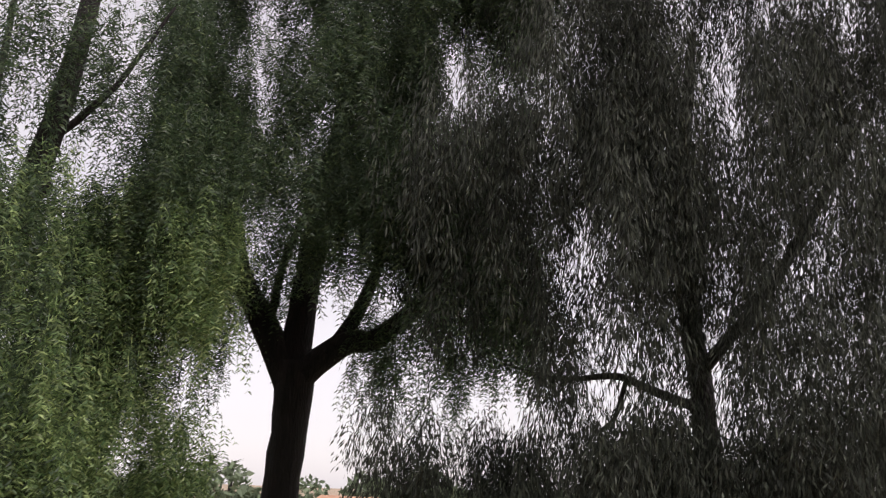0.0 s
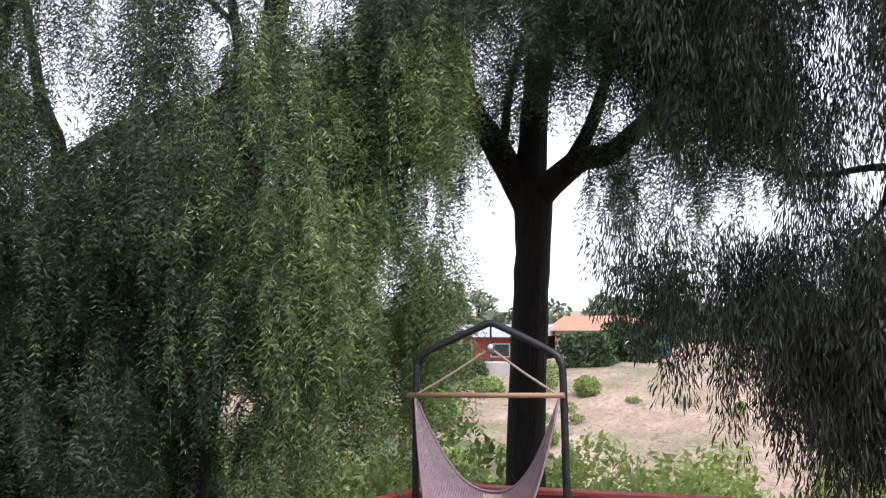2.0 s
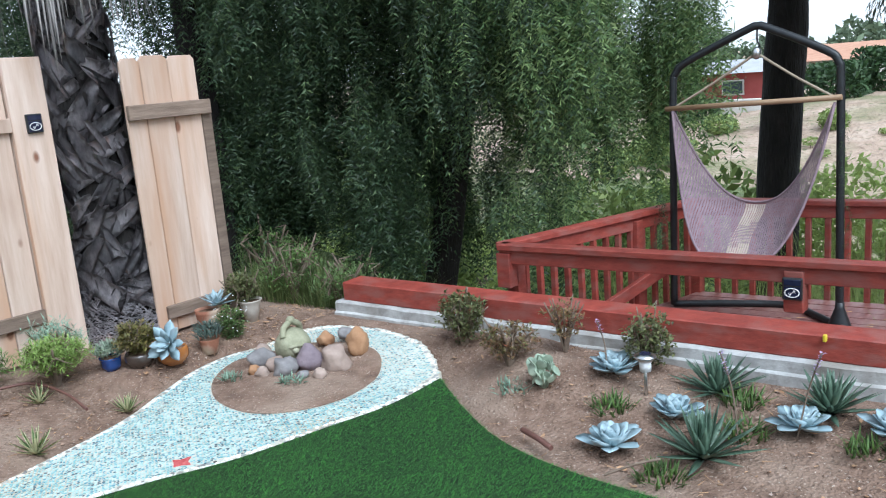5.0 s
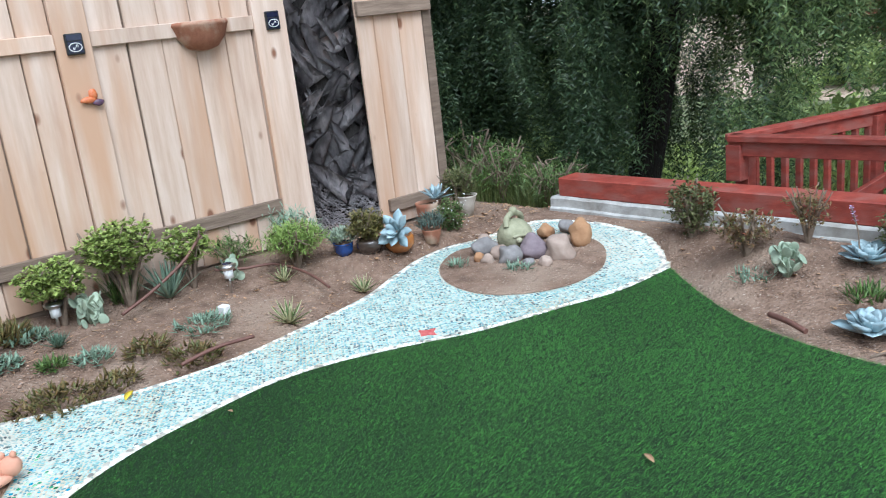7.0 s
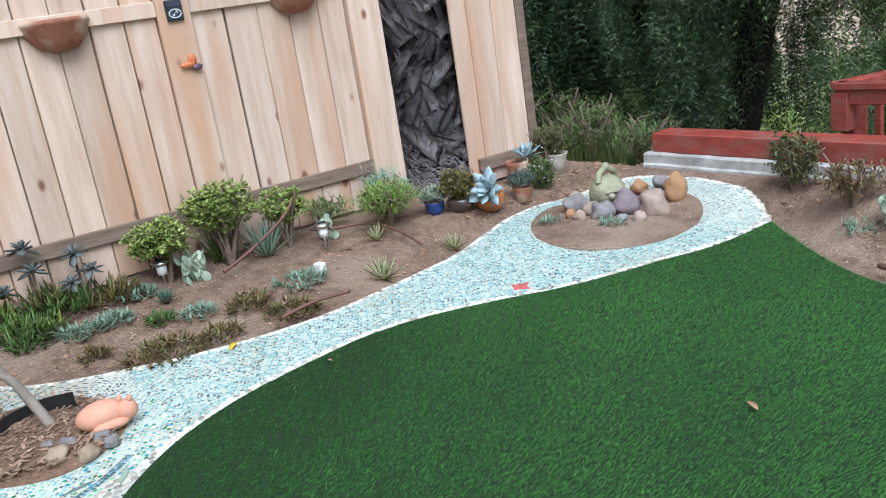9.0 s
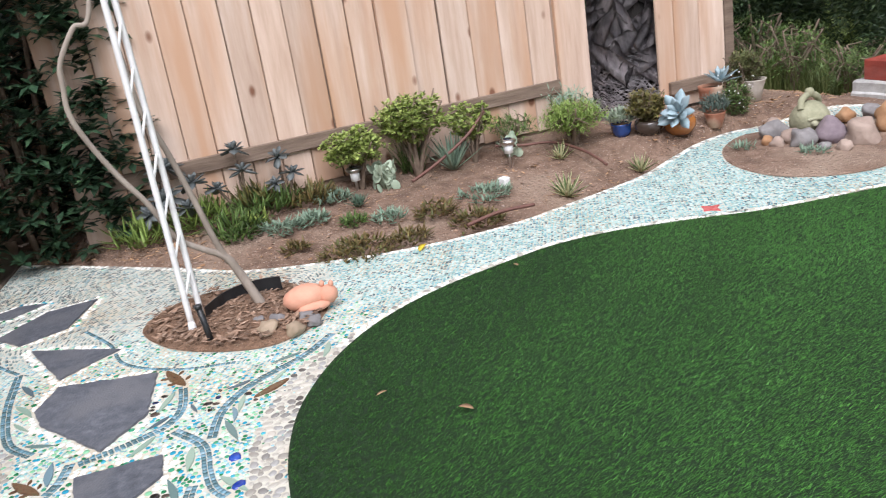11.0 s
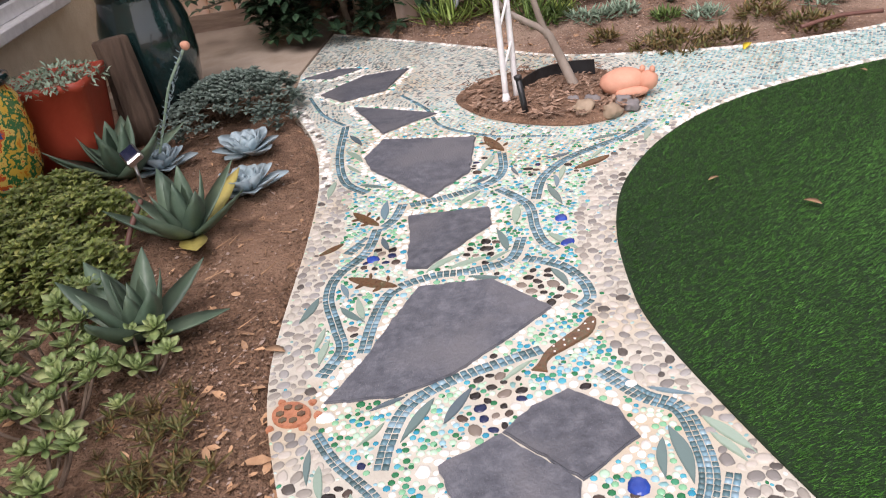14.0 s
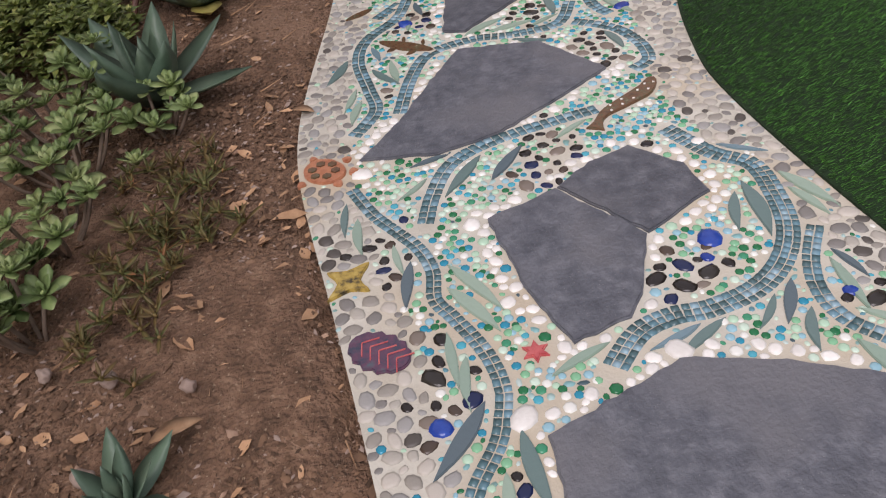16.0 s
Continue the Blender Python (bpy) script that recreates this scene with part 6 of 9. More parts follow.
def variegated(x, y, size, n=17):
    plant = thing("variegated_aloe", (x, y, ground_at(x, y)), "small green and cream striped aloe", "aloe", "striped aloes")
    for k in range(n):
        az, tl, ln = k * 137.5, 15 + 60 * k / n + pr.uniform(-6, 6), size * pr.uniform(0.8, 1.1)
        leaf = part("leaf", add_leaf(bmesh.new(), (0, 0, 0), az, tl, ln, size * 0.17, 0.1, 10, SPEAR, 4), M_cream, plant)
        part("stripe", add_leaf(bmesh.new(), (0, 0, 0.003), az, tl + 0.8, ln * 0.96, size * 0.09, 0.05, 10, SPEAR, 4), M_green, leaf)


variegated(-4.6, 1.66, 0.16)
variegated(-4.72, 2.24, 0.13)
variegated(-5.15, 1.94, 0.13)
for x, y, r_, h, n, m, lab in ((-4.8, 0.93, 0.1, 0.07, 60, M_bronze_low, "low bronze succulent clump in dry soil"), (-4.55, 1.07, 0.12, 0.06, 70, M_bronze_low, "low bronze succulent clump in dry soil"), (-4.52, 0.38, 0.17, 0.08, 130, M_bronze_low, "spreading bronze and green succulent clump"), (-4.57, 0.68, 0.09, 0.05, 50, M_bronze_low, "low bronze succulent clump in dry soil"),
                               (-5.17, 0.3, 0.08, 0.04, 60, M_sage, "low sage-green succulent patch"), (-5.14, 0.12, 0.1, 0.05, 60, M_sage, "low sage-green succulent patch"), (-4.92, 0.68, 0.08, 0.04, 45, M_sage, "low sage-green succulent patch"), (-4.9, 1.28, 0.13, 0.04, 70, M_sage, "low sage-green succulent patch"),
                               (-5.0, 0.5, 0.06, 0.03, 40, M_green, "small fresh green succulent patch"), (-5.2, -0.12, 0.09, 0.05, 60, M_green, "small fresh green succulent patch"), (-4.82, 0.12, 0.06, 0.04, 30, M_bronze_low, "low bronze succulent clump in dry soil")):
    clump("sedum_patch", x, y, r_ * 1.2, h * 1.3, int(n * 2.2), 0.05, 0.018, m, lab, "succulent", SPEAR, (-10, 65), 15, 3)
big_rosette("dark_rosette", (-5.22, 0.6, ground_at(-5.22, 0.6)), 30, 0.1, 0.022, M_agave, "small dark spiky rosette in bare soil", "succulent", (25, 85), 10.0, SPEAR, 0.0, None, 3, 0.15, "", 0.25, 0.8)
for x, y, r_, h, n, ln, m, lab in ((-5.55, 0.12, 0.16, 0.12, 110, 0.14, M_green, "grassy green succulent clump below the fence"), (-5.5, 0.36, 0.13, 0.1, 90, 0.12, M_bronze_low, "green and bronze succulent clump below the fence"), (-5.45, 0.5, 0.1, 0.05, 80, 0.07, M_sage, "blue-green chalk sticks clump"),
                                   (-5.55, -0.3, 0.16, 0.1, 70, 0.2, M_feather, "yellow-green aloe clump below the fence"), (-5.3, -0.12, 0.1, 0.08, 50, 0.15, M_green, "yellow-green aloe clump below the fence"), (-5.6, 0.05, 0.1, 0.14, 60, 0.14, M_gold, "golden-tipped succulent clump below the fence"), (-5.5, -0.62, 0.14, 0.08, 60, 0.18, M_feather, "yellow-green aloe clump beside the dark bush"), (-5.35, 0.02, 0.07, 0.02, 30, 0.12, M_jade, "bright green aloe rosette")):
    clump("aloe_clump", x, y, r_ * 1.15, h * 0.8, int(n * 1.6), ln * 0.8, 0.021, m, lab, "succulent", SPEAR, (0, 80), 12, 3)


def stalked_rosettes(x, y, heads, label):
    base = thing("stalked_rosette", (x, y, ground_at(x, y)), label, "succulent")
    for dx, dy, h, s in heads:
        part("stem", tube(bmesh.new(), smooth_line([(0, 0, -0.02), (dx * 0.6, dy * 0.6, h * 0.5), (dx, dy, h)], 4), 0.009, 6), M_stem, base)
        rosette_part(base, (dx, dy, h), 15, s * 0.8, M_purple, SPOON, (-35, 75))


stalked_rosettes(-5.6, 0.0, [(0.0, 0.0, 0.4, 0.13), (0.03, 0.02, 0.27, 0.12), (0.05, -0.15, 0.2, 0.12)], "purple-grey rosettes on bare stalks against the fence")
stalked_rosettes(-5.6, 0.25, [(0, 0, 0.3, 0.12), (0.06, 0.06, 0.2, 0.11), (0.05, -0.06, 0.15, 0.1)], "purple-grey rosettes on bare stalks against the fence")
stalked_rosettes(-5.6, -0.4, [(0, 0, 0.38, 0.17), (0.1, -0.05, 0.22, 0.16), (0.05, 0.12, 0.27, 0.15), (0.12, 0.06, 0.14, 0.14), (0.1, -0.15, 0.15, 0.14)], "large purple-grey rosettes on stalks against the fence")
shrub("needle_bush", -5.24, 2.1, 0.26, 0.3, 3000, 0.05, 0.009, M_feather, "feathery bright green bush beside the pots", "shrub", 6, SPEAR)
shrub("needle_bush", -5.5, 2.24, 0.22, 0.32, 700, 0.06, 0.01, M_sage, "feathery grey-green bush beside the pots", "shrub", 5, SPEAR)
shrub("needle_bush", -5.58, 1.82, 0.2, 0.24, 500, 0.06, 0.01, M_green, "small dark green bush beside the fence", "shrub", 5, SPEAR)

# large dark bush by the patio
db = thing("dark_bush", (-5.95, -1.16, 0.0), "large glossy dark green bush against the fence", "bush")
bm, bs = bmesh.new(), bmesh.new()
for k in range(2300):
    while True:
        u = Vector((pr.uniform(-1, 1), pr.uniform(-1, 1), pr.uniform(0, 1)))
        rr = (abs(u.x) ** 3 + abs(u.y) ** 3) ** (1 / 3)
        if 0.55 < rr < 1.0 + 0.4 * noise.noise(u * 3.0) and rr < 0.84 + 0.9 * u.z:
            break
    c = Vector((u.x * 0.5, u.y * 0.74, 0.07 + u.z * 2.4))
    for j in range(8):
        add_leaf(bm, c, j * 45 + pr.uniform(-15, 15), pr.uniform(-25, 45), 0.105 * pr.uniform(0.7, 1.2), 0.055, 0.05, -25, SPOON, 2, 0.12)
# a few thin sprays reach out past the patio side
for k in range(9):
    a_ = radians(pr.uniform(-125, -50))
    z1 = pr.uniform(0.35, 1.9)
    tip = Vector((0.75 * math.cos(a_) * pr.uniform(0.8, 1.1), 0.98 * math.sin(a_) * pr.uniform(0.85, 1.1), z1 + pr.uniform(-0.1, 0.1)))
    tube(bs, smooth_line([(0, 0, z1 - 0.2), tip * 0.6 + Vector((0, 0, z1 * 0.4)), tip], 4), 0.006, 5)
    for m in range(4):
        for j in range(7):
            add_leaf(bm, tip * (1 - 0.09 * m) + Vector((0, 0, 0.09 * m * z1)), j * 51 + 20 * m, pr.uniform(-25, 40), 0.1 * pr.uniform(0.7, 1.1), 0.05, 0.05, -25, SPOON, 2, 0.12)
for k in range(4):
    a_ = k * 1.57
    tube(bs, smooth_line([(0.04 * math.cos(a_), 0.06 * math.sin(a_), -0.05), (0.1 * math.cos(a_), 0.15 * math.sin(a_), 0.8), (0.15 * math.cos(a_), 0.3 * math.sin(a_), 2.0)], 5), lambda u: 0.025 - 0.015 * u, 6)
part("stem", bs, M_stem, db)
part("foliage", bm, M_bush, db)

# bed by the house
for x, y, r_ in ((-3.55, -2.3, 0.24), (-3.33, -2.12, 0.22), (-3.05, -2.2, 0.24), (-2.92, -2.0, 0.16), (-3.25, -2.42, 0.24), (-2.95, -2.45, 0.22)):
    base = thing("sedum_mat", (x, y, ground_at(x, y)), "dense mat of small yellow-green rosettes", "succulent", "rosette mats")
    bm = bmesh.new()
    for k in range(int(150 * (r_ / 0.2) ** 2)):
        a, q = pr.uniform(0, 2 * math.pi), r_ * math.sqrt(pr.random())
        rosette(bm, (q * math.cos(a), q * math.sin(a), 0.1 * (1 - (q / r_) ** 2) + pr.uniform(0.02, 0.09)), 10, 0.045, 0.024, (0, 70), pr, steps=2)
    ob = part("foliage", bm, M_mat, base)
    ob["kind"] = "stuff"
base = thing("blue_groundcover", (-4.5, -1.74, ground_at(-4.5, -1.74)), "spreading mound of small blue-green leaves beside the mosaic", "succulent")
for lobe in range(7):
    bm = bmesh.new()
    la, lq = lobe * 0.9, 0.0 if lobe == 0 else 0.62
    cx_, cy_ = 0.4 * lq * math.cos(la), 0.27 * lq * math.sin(la)
    for k in range(95):
        a, q = pr.uniform(0, 2 * math.pi), 0.19 * math.sqrt(pr.random())
        x_, y_ = cx_ + q * math.cos(a), cy_ + q * math.sin(a)
        rosette(bm, (x_, y_, 0.15 * max(0.0, 1 - (x_ / 0.5) ** 2 - (y_ / 0.38) ** 2) + pr.uniform(-0.01, 0.06)), 9, 0.045, 0.024, (5, 75), pr, steps=2)
    part("clump", bm, M_blue_cover, base)


def aeonium(x, y, heads, spread, label):
    base = thing("aeonium", (x, y, ground_at(x, y)), label, "succulent", "branching rosettes")
    for k in range(heads):
        a, q, h = pr.uniform(0, 2 * math.pi), spread * math.sqrt(pr.random()), pr.uniform(0.05, 0.15)
        tipp = Vector((q * math.cos(a), q * math.sin(a), h))
        part("stem", tube(bmesh.new(), smooth_line([(tipp.x * 0.2, tipp.y * 0.2, -0.01), (tipp.x * 0.6 + pr.uniform(-0.02, 0.02), tipp.y * 0.6, h * 0.35), tipp], 4), 0.0045, 5), M_stem, base)
        s = pr.uniform(0.036, 0.06)
        rosette_part(base, tipp, 15, s, M_aeonium)


for x, y, n, sp in ((-2.72, -2.05, 13, 0.17), (-2.48, -1.98, 14, 0.17), (-2.42, -1.7, 7, 0.1), (-2.25, -1.87, 14, 0.16), (-2.02, -1.84, 10, 0.14), (-1.86, -1.87, 8, 0.12), (-1.74, -1.8, 6, 0.1)):
    aeonium(x, y, n, sp, "pale green rosettes on bare branching stems")
for x, y in ((-2.15, -1.67), (-1.97, -1.54), (-1.67, -1.62), (-2.05, -1.6), (-1.8, -1.62), (-2.22, -1.58), (-1.92, -1.66)):
    base = thing("bronze_sedum", (x, y, ground_at(x, y)), "small bronze-green spiky succulent in dark soil", "succulent", "bronze succulents")
    for k in range(13):
        a, q = pr.uniform(0, 2 * math.pi), 0.1 * math.sqrt(pr.random())
        rosette_part(base, (q * math.cos(a), q * math.sin(a), pr.uniform(0.015, 0.06)), 8, pr.uniform(0.035, 0.055), M_bronze_low, SLIM, (0, 75))


def grass_clump(x, y, z, radius, height, n, seed, label, blade=None):
    q = np.random.RandomState(seed)
    vs, fs = [], []
    for k in range(n):
        a, rr = q.uniform(0, 2 * math.pi), radius * math.sqrt(q.uniform())
        b = np.array([rr * math.cos(a), rr * math.sin(a), 0.0])
        d = np.array([math.cos(a + q.uniform(-1, 1)), math.sin(a + q.uniform(-1, 1)), 0])
        h, lean = height * q.uniform(0.5, 1.1), q.uniform(0.1, 0.7)
        side = np.array([-d[1], d[0], 0]) * q.uniform(0.003, 0.006)
        prev = None
        for s in (0, 0.4, 0.75, 1.0):
            c = b + d * lean * h * s * s + np.array([0, 0, h * (s - 0.35 * lean * s * s)])
            i = len(vs)
            vs += [c - side * (1 - s * 0.9), c + side * (1 - s * 0.9)]
            if prev is not None:
                fs.append((prev, prev + 1, i + 1, i))
            prev = i
    ob = part("grass_clump", raw_mesh("grass_clump", np.array(vs), None, np.array(fs), blade or M_drygrass), None)
    ob.matrix_basis = pose(x, y, z)
    return tagged(ob, label, "grass")


for n, (x, y, r_, h) in enumerate(((-5.75, 4.25, 0.3, 0.42), (-5.3, 4.35, 0.28, 0.4), (-6.2, 4.6, 0.45, 0.55), (-5.0, 4.6, 0.3, 0.34), (-6.6, 5.2, 0.5, 0.6), (-5.6, 5.2, 0.5, 0.45), (-4.4, 5.2, 0.4, 0.4))):
    grass_clump(x, y, ground_at(x, y) - 0.02, r_, h, int(420 * r_ / 0.4), 60 + n, "wild arching green grass behind the kerb")
for x, y, r_, h, m_ in ((-5.55, 4.2, 0.3, 0.55, M_green), (-5.1, 4.3, 0.26, 0.42, M_weedleaf), (-5.85, 4.5, 0.4, 0.7, M_weedleaf), (-4.85, 4.5, 0.24, 0.36, M_green), (-5.4, 4.75, 0.4, 0.6, M_weedleaf), (-6.5, 4.7, 0.4, 0.8, M_green)):
    shrub("wild_shrub", x, y, r_, h, 1000, 0.055, 0.014, m_, "untidy leafy green shrub behind the kerb", "shrub", 7, SPEAR, None, 0.0)
for n in range(22):
    x, y = pr.uniform(-4.5, 4.5), pr.uniform(7.2, 9.5)
    grass_clump(x, y, ground_at(x, y) - 0.05, 0.6, 1.9, 300, 90 + n, "rank green weeds beyond the deck rail", M_weed)

# ---- things in the garden ----
M_terra = mat("terracotta", [(0.3, (0.2, 0.075, 0.042)), (0.55, (0.3, 0.125, 0.072)), (0.8, (0.38, 0.2, 0.125))], 9, rough=0.85, bump=0.3, bump_scale=60, stain=(0.5, 0.38, 0.28), stain_scale=5)
M_salmon = mat("salmon_clay", [(0.3, (0.5, 0.23, 0.15)), (0.7, (0.66, 0.36, 0.25))], 7, rough=0.75, bump=0.2, bump_scale=70)
M_cobalt_pot = mat("blue_glazed_pot", [(0.3, (0.012, 0.035, 0.15)), (0.7, (0.03, 0.08, 0.26))], 8, rough=0.2, bump=0.05, coat=0.4)
M_black_pot = mat("dark_glazed_pot", [(0.3, (0.025, 0.018, 0.014)), (0.7, (0.07, 0.05, 0.04))], 8, rough=0.2, bump=0.1, coat=0.4)
M_green_pot = mat("bottle_green_glaze", [(0.3, (0.003, 0.01, 0.011)), (0.55, (0.007, 0.022, 0.022)), (0.8, (0.02, 0.05, 0.045))], 9, rough=0.1, bump=0.15, bump_scale=18, coat=0.6)
M_red_pot = mat("red_painted_clay", [(0.3, (0.27, 0.035, 0.016)), (0.6, (0.35, 0.052, 0.024)), (0.8, (0.42, 0.09, 0.04))], 5, rough=0.5, bump=0.15, bump_scale=30)
M_orange_pot = mat("amber_glazed_pot", [(0.3, (0.22, 0.07, 0.02)), (0.7, (0.4, 0.16, 0.04))], 10, rough=0.25, bump=0.1, coat=0.4)
M_whitepot = mat("chalky_white_pot", [(0.3, (0.4, 0.35, 0.29)), (0.7, (0.6, 0.55, 0.48))], 10, rough=0.8, bump=0.3)
M_painted = mat("painted_folk_pot", [(0.0, (0.5, 0.2, 0.02)), (0.38, (0.55, 0.36, 0.05)), (0.46, (0.03, 0.13, 0.04)), (0.52, (0.6, 0.42, 0.1)), (0.58, (0.5, 0.09, 0.02)), (0.66, (0.02, 0.05, 0.2))], 11, rough=0.2, bump=0.05, constant=True, coat=0.4)
M_silver = mat("brushed_metal", [(0.3, (0.5, 0.5, 0.5)), (0.7, (0.7, 0.7, 0.7))], 30, rough=0.28, bump=0.05, metal=1.0)
M_panel = mat("solar_cell", [(0.3, (0.01, 0.012, 0.03)), (0.7, (0.02, 0.025, 0.06))], 40, rough=0.1, bump=0)
M_paintwhite = mat("white_paint", [(0.3, (0.66, 0.66, 0.65)), (0.7, (0.8, 0.8, 0.79))], 20, rough=0.5, bump=0.2, bump_scale=80)
M_stone_grey = mat("grey_boulder", [(0.3, (0.15, 0.14, 0.14)), (0.6, (0.24, 0.225, 0.22)), (0.8, (0.33, 0.31, 0.295))], 9, rough=0.85, bump=0.5, bump_scale=40)
M_stone_pink = mat("pinkish_boulder", [(0.3, (0.26, 0.19, 0.155)), (0.6, (0.37, 0.285, 0.235)), (0.8, (0.46, 0.375, 0.31))], 7, rough=0.85, bump=0.4, bump_scale=40)
M_stone_purple = mat("mauve_boulder", [(0.3, (0.15, 0.115, 0.13)), (0.7, (0.27, 0.215, 0.235))], 8, rough=0.85, bump=0.4, bump_scale=40)
M_stone_orange = mat("ochre_boulder", [(0.3, (0.3, 0.155, 0.075)), (0.7, (0.42, 0.25, 0.135))], 8, rough=0.85, bump=0.4, bump_scale=40)
M_moss = mat("mossy_cast_stone", [(0.3, (0.19, 0.19, 0.12)), (0.55, (0.31, 0.305, 0.2)), (0.8, (0.43, 0.415, 0.3))], 10, rough=0.9, bump=0.5, bump_scale=50)
M_tan_stone = mat("tan_river_stone", [(0.3, (0.24, 0.18, 0.12)), (0.7, (0.4, 0.31, 0.22))], 9, rough=0.7, bump=0.3, bump_scale=50)
M_bract = mat("palm_leaf_base", [(0.32, (0.035, 0.031, 0.034)), (0.46, (0.11, 0.098, 0.103)), (0.6, (0.25, 0.225, 0.23)), (0.74, (0.34, 0.22, 0.19))], 7, (1, 1, 0.5), rough=0.42, bump=0.7, bump_scale=40, spread=0.6, source="object")
M_deadfrond = mat("dead_palm_frond", [(0.3, (0.2, 0.18, 0.17)), (0.6, (0.36, 0.33, 0.31)), (0.8, (0.5, 0.46, 0.42))], 5, (4, 4, 0.5), rough=0.8, bump=0.3, bump_scale=30, spread=0.3, source="island")
M_hose = mat("brown_hose", [(0.3, (0.1, 0.045, 0.035)), (0.7, (0.17, 0.08, 0.06))], 20, rough=0.6, bump=0.1)
M_log = mat("old_log_bark", [(0.3, (0.05, 0.032, 0.022)), (0.6, (0.1, 0.068, 0.046)), (0.8, (0.16, 0.11, 0.08))], 5, (3, 3, 0.5), rough=0.95, bump=0.8, bump_scale=20)
M_dead = mat("dead_leaf", [(0.3, (0.3, 0.16, 0.08)), (0.6, (0.45, 0.28, 0.16)), (0.8, (0.56, 0.42, 0.28))], 25, rough=0.8, bump=0.2, spread=0.35, source="island")
M_chip = mat("soil_chips", [(0.3, (0.16, 0.09, 0.055)), (0.6, (0.3, 0.2, 0.14)), (0.8, (0.5, 0.42, 0.34))], 30, rough=0.9, bump=0.2, spread=0.5, source="island")
M_clod = mat("soil_clod", [(0.3, (0.075, 0.043, 0.025)), (0.55, (0.155, 0.09, 0.053)), (0.78, (0.28, 0.185, 0.12))], 25, rough=0.95, bump=0.3, spread=0.5, source="island")
M_net = mat("mauve_cotton", [(0.3, (0.2, 0.14, 0.16)), (0.7, (0.3, 0.22, 0.24))], 30, rough=0.95, bump=0.3, bump_scale=300)
M_net_cream = mat("cream_cotton", [(0.3, (0.42, 0.33, 0.27)), (0.7, (0.52, 0.42, 0.35))], 30, rough=0.95, bump=0.3, bump_scale=300)
M_rope = mat("tan_rope", [(0.3, (0.3, 0.24, 0.17)), (0.7, (0.42, 0.34, 0.25))], 60, rough=0.9, bump=0.3)
M_pole = mat("varnished_bar", [(0.3, (0.25, 0.15, 0.08)), (0.7, (0.36, 0.24, 0.14))], 5, (1, 6, 6), rough=0.5, bump=0.2)
M_pane = mat("window_pane", [(0.3, (0.04, 0.05, 0.06)), (0.7, (0.07, 0.08, 0.09))], 3, rough=0.05, bump=0)
M_yellow = mat("yellow_plastic", [(0.3, (0.6, 0.45, 0.02)), (0.7, (0.7, 0.55, 0.05))], 20, rough=0.4, bump=0)
M_soilpot = M_mulch


def pot(name, at, profile, material, label, sides=28, category="plant pot", square=0.0):
    """A turned pot with a wall, a rim and soil inside; profile of (radius, height) up the outside."""
    base = thing(name, at, label, category)
    top_r, top_z = profile[-1]
    bm = lathe(bmesh.new(), profile + [(top_r * 0.9, top_z), (top_r * 0.86, top_z * 0.88), (0.001, top_z * 0.87)], sides)
    if square:
        for v in bm.verts:
            r_ = math.hypot(v.co.x, v.co.y)
            if r_ > 1e-4:
                m_ = max(abs(v.co.x), abs(v.co.y)) / r_
                k = 1 + square * (1 / m_ - 1)
                v.co.x, v.co.y = v.co.x * k * 0.9, v.co.y * k * 0.9
    part("body", bm, material, base)
    bm = lathe(bmesh.new(), [(top_r * 0.84, top_z * 0.86), (top_r * 0.84, top_z * 0.9), (0.002, top_z * 0.92)], 20)
    part("soil", bm, M_soilpot, base)
    return base


qr = random.Random(17)
# pots below the palm
z0 = 0.08
pot("blue_pot", (-5.15, 2.4, ground_at(-5.15, 2.4) - 0.004), [(0.05, 0), (0.062, 0.03), (0.066, 0.075), (0.072, 0.085)], M_cobalt_pot, "small glossy cobalt blue pot by the palm", square=0.4)
clump("potted_succulent", -5.15, 2.4, 0.075, 0.1, 190, 0.045, 0.017, M_paddle, "pale grey-green succulent filling a blue pot", "succulent", SPOON, z=z0 + 0.075)
pot("dark_pot", (-5.03, 2.53, ground_at(-5.03, 2.53) - 0.004), [(0.06, 0), (0.09, 0.045), (0.09, 0.08), (0.08, 0.095)], M_black_pot, "round dark glazed pot by the palm")
shrub("potted_shrub", -5.05, 2.53, 0.17, 0.25, 1700, 0.034, 0.013, M_gold, "bushy golden bronze shrub hiding a dark pot", "shrub", 7, OVAL, z0 + 0.06, 0.02)
pot("amber_pot", (-4.95, 2.71, ground_at(-4.95, 2.71) - 0.004), [(0.07, 0), (0.1, 0.045), (0.1, 0.085), (0.09, 0.105)], M_orange_pot, "round amber glazed pot by the palm")
p = big_rosette("echeveria", (0, 0, 0), 17, 0.145, 0.078, M_echeveria, "large pale blue agave rosette tilting from an amber pot", "succulent", (2, 66), 16.0, TIPPED, 0.0, None, 7, 0.1, "blue rosettes", 0.3, 0.62)
p.matrix_basis = pose(-4.89, 2.665, z0 + 0.125, 46, 46, 0)
pot("clay_pot", (-4.93, 2.97, ground_at(-4.93, 2.97) - 0.004), [(0.045, 0), (0.06, 0.06), (0.066, 0.09), (0.07, 0.1)], M_terra, "weathered terracotta pot by the palm")
clump("potted_succulent", -4.93, 2.97, 0.085, 0.12, 200, 0.05, 0.014, M_blue_cover, "grey-green succulent spilling over a terracotta pot", "succulent", z=z0 + 0.06)
pot("clay_planter", (-5.2, 3.16, ground_at(-5.2, 3.16) - 0.004), [(0.06, 0), (0.075, 0.1), (0.08, 0.15), (0.085, 0.18)], M_terra, "taller weathered terracotta planter behind")
